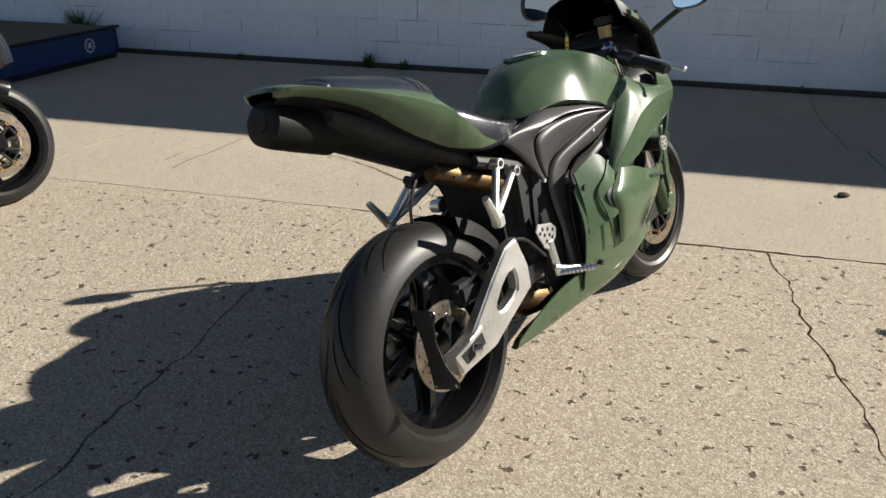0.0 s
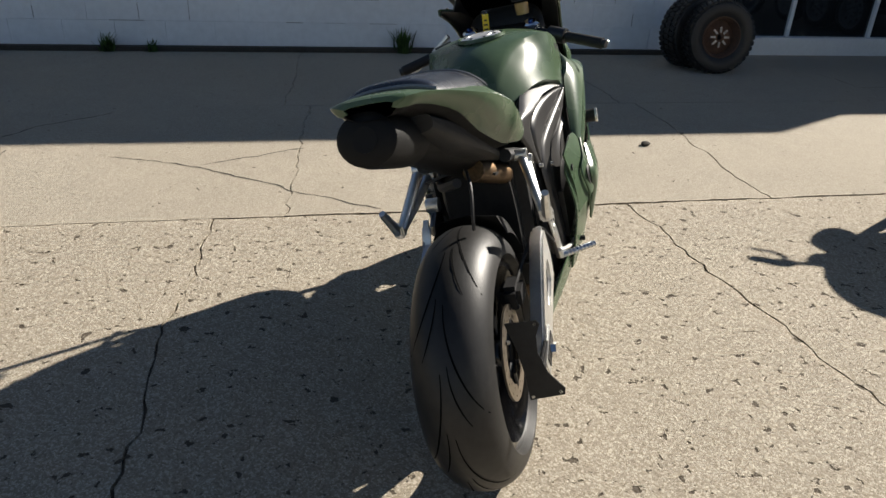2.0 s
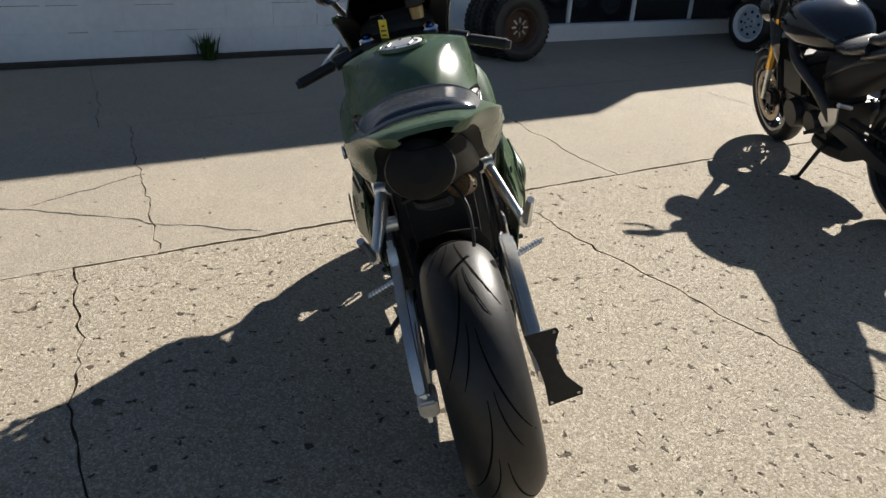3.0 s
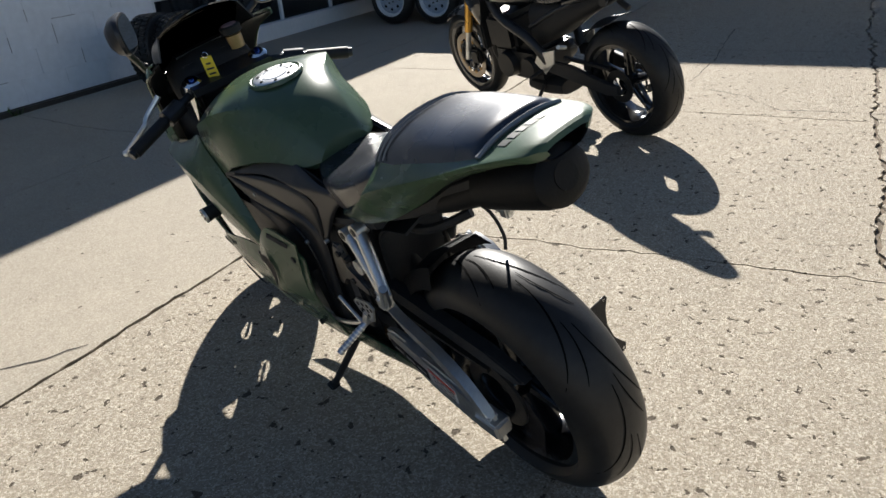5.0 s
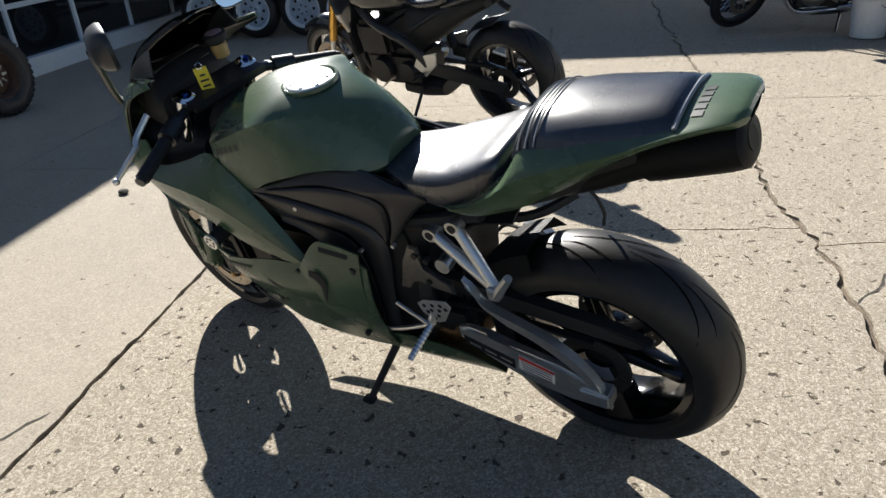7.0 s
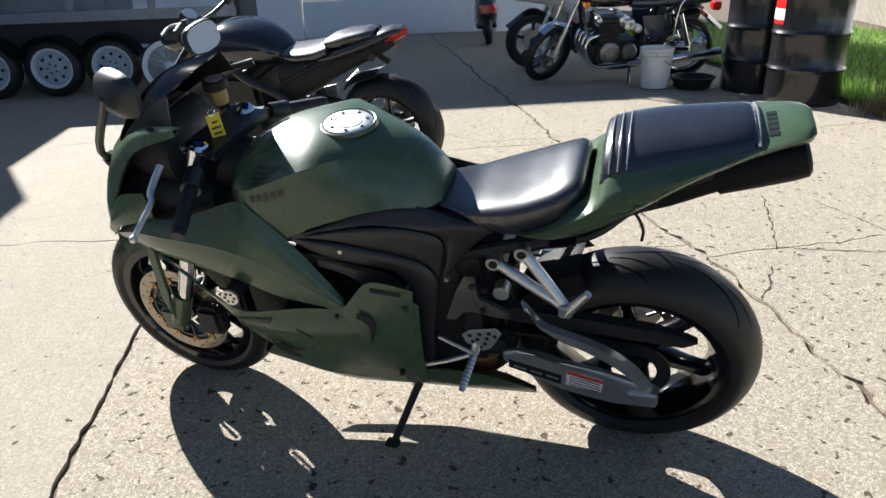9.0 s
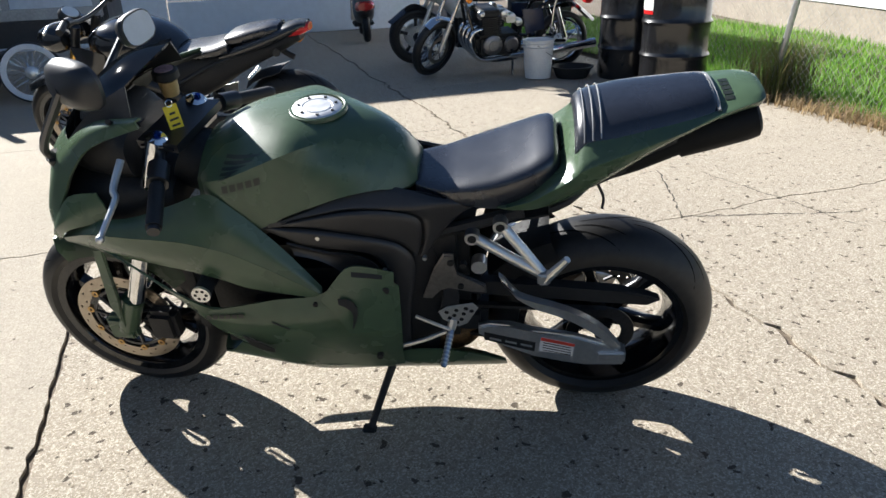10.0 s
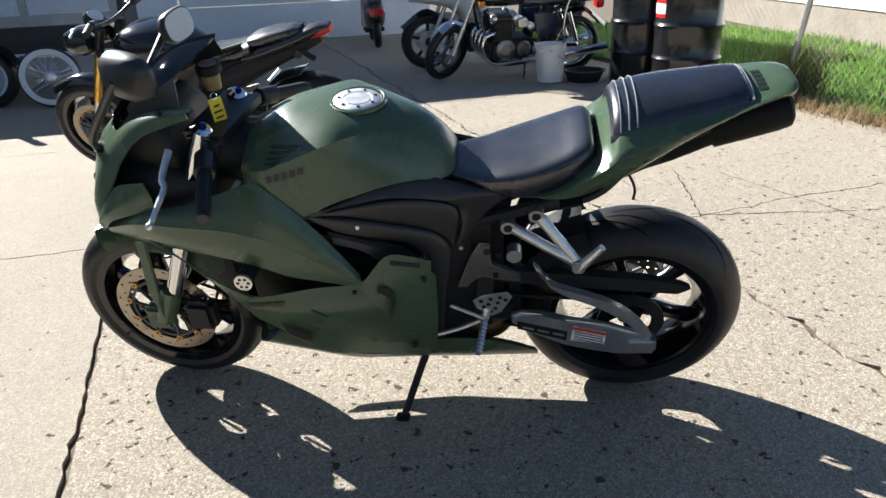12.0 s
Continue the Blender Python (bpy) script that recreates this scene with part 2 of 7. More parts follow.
ground = part("ground", block(-400, 400, -400, 400, -0.6, -0.03, 0), SOIL, smooth=False)
tagged(ground, "bare brown soil under the yard and the lawn", "ground", kind="structure")

pavement = thing("pavement", "weathered tan concrete yard in cracked slabs", "pavement", YARD)
tagged(pavement, kind="structure")


def ragged(a, b, amp, seed, step=0.09, rough=0.0):
    """A crooked edge from a to b."""
    a, b = Vector(a), Vector(b)
    n = max(2, int((b - a).length / step))
    side = Vector((-(b - a).y, (b - a).x)).normalized()
    rnd = random.Random(seed)
    drift, out = 0.0, []
    for i in range(n + 1):
        f = i / n
        drift = drift * 0.86 + rnd.uniform(-1, 1) * amp * 0.5
        out.append(a.lerp(b, f) + side * (0 if i in (0, n) else drift + rnd.uniform(-1, 1) * amp * rough))
    return out


US_SOUTH = [-12, -9.5, -7.2, -5.0, -3.1, -1.18, 0.78, 2.75, 4.6, 6.5, 8.3, 10.1]
US_NORTH = [-12, -9.8, -7.5, -5.2, -3.0, -0.75, 1.5, 3.6, 5.7, 7.9, 10.1]
VS = [-8, -4.6, -1.9, 0.68, 2.95, 4.75, 6.6]
WIDE = {2: 0.002, 3: 0.0095, 4: 0.0065}      # half widths of the open joints


ALONG = {j: ragged((-12.5, v), (10.6, v), {3: 0.026, 4: 0.0040}.get(j, 0.003), 7 * j + 2, 0.045, 0.5) for j, v in enumerate(VS)}


def at_joint(j, u):
    """The height in v of the long joint j at u."""
    line = ALONG[j]
    for p, q in zip(line, line[1:]):
        if p.x <= u <= q.x:
            return p.y + (q.y - p.y) * (u - p.x) / (q.x - p.x)
    return VS[j]


def joint_along(j, a, b):
    return [Vector((a, at_joint(j, a)))] + [p for p in ALONG[j] if a + 0.02 < p.x < b - 0.02] + [Vector((b, at_joint(j, b)))]


def joint_across(j, u):
    crooked = u in (-1.18, 0.78, -0.75, 1.5)
    drift = {-1.18: (-0.075, 0.055), 0.78: (0.085, -0.06), -0.75: (-0.09, 0.06), 1.5: (-0.01, 0.11)}.get(u, (0, 0))
    a, z = u + drift[0], u + drift[1]
    if (j, u) == (4, 1.5):
        line = [(a, at_joint(j, a)), (1.475, 3.25), (1.50, 3.45), (1.545, 3.63), (1.525, 3.78), (1.575, 4.05), (1.605, 4.40), (z, at_joint(j + 1, z))]
        return [p for k, (p0, p1) in enumerate(zip(line, line[1:])) for p in ragged(p0, p1, 0.010, 40 + k, 0.04, 0.5)[(1 if k else 0):]]
    return ragged((a, at_joint(j, a)), (z, at_joint(j + 1, z)), 0.022 if crooked else 0.004, 1000 + int(u * 100) + 7 * j, 0.045, 0.4 if crooked else 0)


for j in range(1, len(VS) - 1):
    us = US_NORTH if j >= 4 else US_SOUTH
    for i in range(len(us) - 1):
        if j == 1 and us[i] > -2.0:
            continue
        left, right = joint_across(j, us[i]), joint_across(j, us[i + 1])
        low = joint_along(j, left[0].x, right[0].x)
        high = joint_along(j + 1, left[-1].x, right[-1].x)
        gu = [0.003 if u in (-1.18, 0.78, 1.5) else 0.002 for u in (us[i], us[i + 1])]
        gl, gh = WIDE.get(j, 0.003), WIDE.get(j + 1, 0.003)
        if us[i] < -1.2:
            gl, gh = min(gl, 0.0012), min(gh, 0.0012)
        chip = random.Random(j * 50 + i)
        loop = [low[0] + Vector((gu[0], gl))] + [p + Vector((0, gl * chip.uniform(0.35, 2.0))) for p in low[1:-1]]
        loop += [low[-1] + Vector((-gu[1], gl))] + [p - Vector((gu[1] * chip.uniform(0.3, 2.2), 0)) for p in right[1:-1]]
        loop += [high[-1] - Vector((gu[1], gh))] + [p - Vector((0, gh * chip.uniform(0.35, 2.0))) for p in high[::-1][1:-1]]
        loop += [high[0] + Vector((gu[0], -gh))] + [p + Vector((gu[0] * chip.uniform(0.3, 2.2), 0)) for p in left[::-1][1:-1]]
        bm = bmesh.new()
        hi = [bm.verts.new((p.x, p.y, 0)) for p in loop]
        lo = [bm.verts.new((p.x, p.y, -0.12)) for p in loop]
        bm.faces.new(hi)
        for k in range(len(hi)):
            bm.faces.new((lo[k], lo[(k + 1) % len(lo)], hi[(k + 1) % len(hi)], hi[k]))
        part("slab", bm, SMOOTH_CONCRETE if j >= 4 else CONCRETE, pavement, smooth=False)

CRACKS = [
    [(-0.81, 4.06), (-0.59, 3.93), (-0.41, 3.78), (-0.22, 3.56), (-0.08, 3.37), (0.07, 3.22), (0.26, 3.01)],
    [(-0.4, 3.81), (-0.14, 3.86), (0.14, 3.92)],
    [(3.61, 0.88), (3.42, 0.65), (3.08, 0.49), (3.05, 0.27), (2.96, -0.18)],
    [(5.8, 0.49), (4.58, 0.72), (3.86, 0.93)],
    [(1.41, -0.36), (1.0, -0.05), (0.78, 0.15)],
    [(0.8, 0.14), (0.58, -0.25), (0.35, -0.62)],
    [(1.22, -0.52), (0.73, -0.48), (0.25, -0.43)],
    [(0.43, 0.56), (0.54, 0.41), (0.66, 0.29)],
    [(5.02, 4.7), (4.9, 4.18), (5.81, 4.02)],
    [(-1.32, 4.54), (-1.17, 4.71), (-0.76, 4.9)],
    [(-1.59, 3.83), (-1.53, 4.02)],
    [(-1.5, 3.68), (-1.27, 4.32)],
]
for k, line in enumerate(CRACKS):
    rnd = random.Random(50 + k)
    bm = bmesh.new()
    pts = []
    for a, b in zip(line, line[1:]):
        pts += ragged(a, b, 0.014, 77 * k + len(pts), 0.03, 0.45)[:-1]
    pts.append(Vector(line[-1]))
    sides = []
    for i, p in enumerate(pts):
        d = pts[min(i + 1, len(pts) - 1)] - pts[max(0, i - 1)]
        s = Vector((-d.y, d.x)).normalized() * (0.0014 + 0.0044 * rnd.random() ** 1.5) * (0.3 if i in (0, len(pts) - 1) else 1)
        sides.append((bm.verts.new((p.x + s.x, p.y + s.y, 0.0015)), bm.verts.new((p.x - s.x, p.y - s.y, 0.0015))))
    for (a, b), (c, d) in zip(sides, sides[1:]):
        bm.faces.new((a, b, d, c))
    ob = part("crack", bm, DIRT, pavement, smooth=False)
    ob.matrix_parent_inverse = YARD.inverted()

part("joint_dirt", block(-12, 10.1, -4.6, 6.6, -0.1, -0.012, 0), JOINT_DIRT, pavement, smooth=False)


def house_wall(name, u0, u1, v0, v1, z0, z1, material, label):
    ob = part(name, block(u0, u1, v0, v1, z0, z1, 0.003), material, smooth=False)
    ob.matrix_world = YARD
    return tagged(ob, label, "wall", kind="structure")


V_WALL, U_WING = 6.6, 10.1
wall_north = house_wall("wall_north", -14, 3.25, V_WALL + 0.005, V_WALL + 0.3, -0.03, 3.48, WHITE_BLOCK, "white painted concrete block wall with weathered joints")
part("upper_wall", block(3.25, 7.3, V_WALL, V_WALL + 0.3, 2.5, 3.48, 0.003), WHITE_BLOCK, wall_north, smooth=False)
part("upper_wall", block(7.3, 10.1, V_WALL, V_WALL + 0.3, 2.5, 2.96, 0.003), WHITE_BLOCK, wall_north, smooth=False)
part("side_wall", block(7.9, 10.1, V_WALL, V_WALL + 0.3, -0.03, 2.5, 0.003), WHITE_BLOCK, wall_north, smooth=False)
roof_north = house_wall("roof_north", -14, 10.1, V_WALL + 0.3, V_WALL + 9, 2.6, 2.85, MATT_BLACK, "flat dark roof behind the block wall")
# unseen wall added to close the shop; its black stands for the dim inside
house_wall("shop_backing", 3.25, 10.1, V_WALL + 3.0, V_WALL + 3.2, -0.03, 2.6, MATT_BLACK, "unseen black wall added behind the shop glass")
base_strip = part("wall_base", block(-14, 3.2, V_WALL - 0.10, V_WALL + 0.004, -0.03, 0.035, 0.012), DIRT, smooth=False)
base_strip.matrix_world = YARD
tagged(base_strip, "dark brown strip along the foot of the wall", "dirt strip", kind="structure")

# shop window
shop_window = thing("window_1", "large shop window with pale metal frames and dark glass", "window", YARD)
tagged(shop_window, kind="structure")
FRAME_PAINT = mat("pale window frame paint", (0.62, 0.66, 0.68), 0.45, 0, 0.06, 4)
PANE = mat("dark shop glass", (0.010, 0.012, 0.014), 0.04, 0, 0.1, 3, rvary=0.02)
part("sill", block(3.25, 7.9, V_WALL - 0.06, V_WALL + 0.3, -0.03, 0.17, 0.01), FRAME_PAINT, shop_window, "pale painted sill kerb")
for u in (3.27, 4.12, 5.07, 6.02, 6.97, 7.86):
    part("window_frame", block(u - 0.022, u + 0.022, V_WALL + 0.02, V_WALL + 0.09, 0.17, 2.5, 0.005), FRAME_PAINT, shop_window)
for k, u in enumerate((3.27, 4.12, 5.07, 6.02, 6.97)):
    u1 = (4.12, 5.07, 6.02, 6.97, 7.86)[k]
    part("window_rail", block(u + 0.022, u1 - 0.022, V_WALL + 0.025, V_WALL + 0.085, 0.61, 0.655, 0.004), FRAME_PAINT, shop_window)
    part("pane", block(u + 0.022, u1 - 0.022, V_WALL + 0.05, V_WALL + 0.056, 0.17, 0.61, 0), PANE, shop_window)
    part("pane", block(u + 0.022, u1 - 0.022, V_WALL + 0.05, V_WALL + 0.056, 0.655, 2.5, 0), PANE, shop_window)

DOOR_WHITE = mat("pale garage door paint", (0.62, 0.68, 0.74), 0.5, 0, 0.06, 1.5, 0.1, 50)
wing = house_wall("wall_east", U_WING, U_WING + 0.3, -1.3, -0.45, -0.03, 4.18, WHITE_BLOCK, "white painted wall of the workshop wing")
part("upper_wall", block(U_WING, U_WING + 0.3, -0.45, 2.7, 2.9, 4.18, 0.003), WHITE_BLOCK, wing, smooth=False)
part("side_wall", block(U_WING, U_WING + 0.3, 2.7, 6.6, -0.03, 4.18, 0.003), WHITE_BLOCK, wing, smooth=False)
roof_east = house_wall("roof_east", U_WING + 0.3, U_WING + 8, -1.3, 6.6, 3.7, 4.0, MATT_BLACK, "flat dark roof of the workshop wing")
part("return_wall", block(U_WING + 0.3, U_WING + 8, -1.3, -1.0, -0.03, 4.18, 0.003), WHITE_BLOCK, wing, smooth=False)
garage_door = thing("door_1", "closed pale blue-white sectional garage door", "garage door", YARD)
tagged(garage_door, kind="structure")
for k in range(5):
    part("panel", block(U_WING + 0.08, U_WING + 0.13, -0.43, 2.68, 0.0 + k * 0.58, 0.57 + k * 0.58, 0.012), DOOR_WHITE, garage_door)

# neighbour's house behind the lawn
SIDING = mat("white siding", (0.80, 0.80, 0.79), 0.5, 0, 0.04, 3)
FOOTING = mat("grey tan rendered footing", (0.26, 0.225, 0.18), 0.85, 0, 0.25, 3, 0.5, 30)
neighbour = house_wall("neighbour_house", 2.4, 16, -5.9, -5.62, -0.03, 0.40, FOOTING, "white-sided house on a tan rendered footing")
neighbour.matrix_world = YARD @ pose(6, -5.62, 0, 0, 0, -15) @ pose(-6, 5.62, 0)
for k in range(14):
    part("siding_board", block(2.4, 16, -5.9, -5.595 + 0.004 * (k % 2), 0.40 + 0.2 * k, 0.596 + 0.2 * k, 0.006), SIDING, neighbour, smooth=False)
part("house_body", block(2.4, 16, -12, -5.9, -0.03, 3.2, 0), SIDING, neighbour, smooth=False)


# ---- motorcycles ----
def spline2(line, m):
    """m points along a flat curve."""
    return [(p.x, p.y) for p in spline([(q[0], q[1], 0) for q in line], m)]


def side_sign(side):
    return 1 if side == "left" else -1


def wheel_tyre(name, parent, R, width, rim_r, centre, spoke, n_spokes, rim_mat):
    """A cast wheel with its tyre, hub and spokes; the axle lies along y."""
    cx, cz = centre
    rc = width * 0.53
    prof = []
    for i in range(17):
        a = math.radians(-100 + 200 * i / 16)
        prof.append((R - rc * 0.86 + rc * 0.86 * math.cos(a), width / 2 * math.sin(a) / math.sin(math.radians(100)) * 1.0))
    prof[0], prof[-1] = (rim_r, -width * 0.37), (rim_r, width * 0.37)
    rim_w = width * 0.36
    rim = lathe([(rim_r + 0.012, -rim_w - 0.008), (rim_r + 0.012, -rim_w), (rim_r - 0.012, -rim_w * 0.86), (rim_r - 0.03, -rim_w * 0.3), (rim_r - 0.03, rim_w * 0.3), (rim_r - 0.012, rim_w * 0.86),
                 (rim_r + 0.012, rim_w), (rim_r + 0.012, rim_w + 0.008), (rim_r - 0.014, rim_w + 0.008), (rim_r - 0.036, rim_w * 0.3), (rim_r - 0.036, -rim_w * 0.3), (rim_r - 0.014, -rim_w - 0.008)], 56, centre=(cx, 0, cz), close=True)
    spokes = []
    for k in range(n_spokes):
        a = 2 * math.pi * k / n_spokes + 0.3
        for off in ((-0.16, 0.16) if spoke == "pair" else (0.0,)):
            rings = []
            for f in (0.0, 0.35, 0.7, 1.0):
                r = 0.035 + (rim_r - 0.03 - 0.035) * f
                b = a + off * f
                c = Vector((cx + r * math.cos(b), 0, cz + r * math.sin(b)))
                tang = Vector((-math.sin(b), 0, math.cos(b)))
                hw, hd = (0.024 - 0.012 * f, 0.034 - 0.014 * f) if spoke != "pair" else (0.012, 0.022 - 0.006 * f)
                hw, hd = hw + (0.010 if f == 1 else 0), hd
                rings.append([c + tang * hw * p + Vector((0, hd * q, 0)) for p, q in ((-1, -0.5), (-0.5, -1), (0.5, -1), (1, -0.5), (1, 0.5), (0.5, 1), (-0.5, 1), (-1, 0.5))])
            spokes.append(skin(bmesh.new(), rings))
    wheel = part(name, rim, rim_mat, parent)
    for bm in spokes:
        part("spoke", bm, rim_mat, wheel)
    part("hub", lathe([(0.0, -0.06), (0.035, -0.06), (0.045, -0.03), (0.045, 0.03), (0.035, 0.06), (0.0, 0.06)], 20, centre=(cx, 0, cz)), rim_mat, wheel)
    tyre = part("tyre", lathe(prof, 72, centre=(cx, 0, cz)), RUBBER, wheel, "black rubber road tyre with curved tread grooves")
    return wheel, tyre


def tread(tyre_parent, R, width, centre, n):
    """Curved tread grooves as flat strips on the tyre's crown, their shade painted near-black."""
    cx, cz = centre
    rc = width * 0.53 * 0.86

    def on(a, s, lift):
        phi = math.asin(max(-1, min(1, s * 0.98))) * 0.98
        r = R - rc + (rc + lift) * math.cos(phi)
        return Vector((cx + r * math.cos(a), (width / 2 + lift) * math.sin(phi), cz + r * math.sin(a)))

    for k in range(n):
        for sgn in (1, -1):
            a0 = 2 * math.pi * (k + (0.5 if sgn < 0 else 0)) / n
            for (s0, s1, da, half) in ((0.06, 0.88, 0.78, 0.0021), (0.12, 0.50, 0.42, 0.0017)):
                bm = bmesh.new()
                prev = None
                start = a0 if half == 0.0021 else a0 + 0.40
                for i in range(13):
                    f = i / 12
                    s = (s0 + (s1 - s0) * f ** 1.5) * sgn
                    a = start + da * f ** 0.8
                    w = half * (0.35 + 0.65 * math.sin(math.pi * min(1, f * 0.9 + 0.05)))
                    p = on(a, s, 0.0006)
                    d = (on(a + 0.02, s + 0.012 * sgn, 0.0006) - p).normalized()
                    nrm = (p - on(a, s, -0.02)).normalized()
                    sd = d.cross(nrm).normalized() * w
                    cur = (bm.verts.new(p + sd), bm.verts.new(p - sd))
                    if prev:
                        bm.faces.new((prev[0], prev[1], cur[1], cur[0]))
                    prev = cur
                part("tread_groove", bm, GROOVE, tyre_parent)


CAP_ALLOY = mat("satin fuel cap alloy", (0.80, 0.80, 0.79), 0.45, 1.0, 0.05, 40)
PIVOT_ALLOY = mat("grey cast alloy", (0.24, 0.23, 0.22), 0.42, 1.0, 0.2, 14, 0.2, 120)
BRONZE = mat("bronze anodised metal", (0.46, 0.29, 0.11), 0.38, 0.9, 0.2, 20)
RIM_BLACK = mat("gloss black wheel paint", (0.004, 0.004, 0.0045), 0.16, 0, 0.2, 5, coat=0.25, spec=0.35)
CAN_BLACK = mat("heatproof black coating", (0.006, 0.006, 0.006), 0.6, 0, 0.25, 9, 0.1, 200, spec=0.22)
GROOVE = mat("tread groove shade", (0.003, 0.003, 0.003), 0.95, 0, 0.1, 20, spec=0.08)


def disc(parent, r, r_in, y, centre, name="brake_disc", carrier=True):
    """A drilled brake disc with its carrier."""
    cx, cz = centre
    bm = bmesh.new()
    n, rows = 96, [r_in + (r - r_in) * f for f in (0.0, 0.20, 0.34, 0.62, 0.76, 1.0)]
    vs = {}
    for s in (-1, 1):
        for j, q in enumerate(rows):
            for i in range(n):
                a = 2 * math.pi * i / n
                vs[s, j, i] = bm.verts.new((cx + q * math.cos(a), y + s * 0.0025, cz + q * math.sin(a)))
    holes = set()
    for i in range(n):
        for j in (1, 3):
            if i % 6 == (0 if j == 1 else 3):
                holes.add((i, j))
    for i in range(n):
        k = (i + 1) % n
        for j in range(5):
            if (i, j) in holes:
                for p, q in (((j, i), (j, k)), ((j, k), (j + 1, k)), ((j + 1, k), (j + 1, i)), ((j + 1, i), (j, i))):
                    bm.faces.new((vs[-1, p[0], p[1]], vs[-1, q[0], q[1]], vs[1, q[0], q[1]], vs[1, p[0], p[1]]))
                continue
            bm.faces.new((vs[1, j, i], vs[1, j + 1, i], vs[1, j + 1, k], vs[1, j, k]))
            bm.faces.new((vs[-1, j, k], vs[-1, j + 1, k], vs[-1, j + 1, i], vs[-1, j, i]))
        for j in (0, 5):
            bm.faces.new((vs[-1, j, i], vs[-1, j, k], vs[1, j, k], vs[1, j, i]))
    ob = part(name, bm, DISC, parent, "drilled steel brake disc")
    if carrier:
        n_arms = 10 if carrier == "gold" else 6
        for k in range(n_arms):
            a = 2 * math.pi * k / n_arms
            bm = tube([(cx + 0.045 * math.cos(a), y, cz + 0.045 * math.sin(a)), (cx + (r_in + 0.006) * math.cos(a + 0.22), y, cz + (r_in + 0.006) * math.sin(a + 0.22))], 0.0055, 6)
            part("carrier_arm", bm, SATIN_BLACK, ob)
            if carrier == "gold":
                q = (cx + (r_in - 0.004) * math.cos(a + 0.22), cz + (r_in - 0.004) * math.sin(a + 0.22))
                part("bobbin", lathe([(0.0045, y - 0.006), (0.0105, y - 0.006), (0.0115, y), (0.0105, y + 0.006), (0.0045, y + 0.006)], 14, "y", (q[0], 0, q[1]), close=True), BRONZE, ob, "bronze disc bobbin")
        if carrier == "gold":
            part("carrier_ring", lathe([(r_in - 0.020, y - 0.003), (r_in - 0.012, y - 0.003), (r_in - 0.012, y + 0.003), (r_in - 0.020, y + 0.003)], 48, "y", (cx, 0, cz), close=True), SATIN_BLACK, ob)
    return ob


def both(fn):
    for side in ("left", "right"):
        fn(side, side_sign(side))


def mirrored(pts, s):
    return [(p[0], p[1] * s, p[2]) for p in pts]


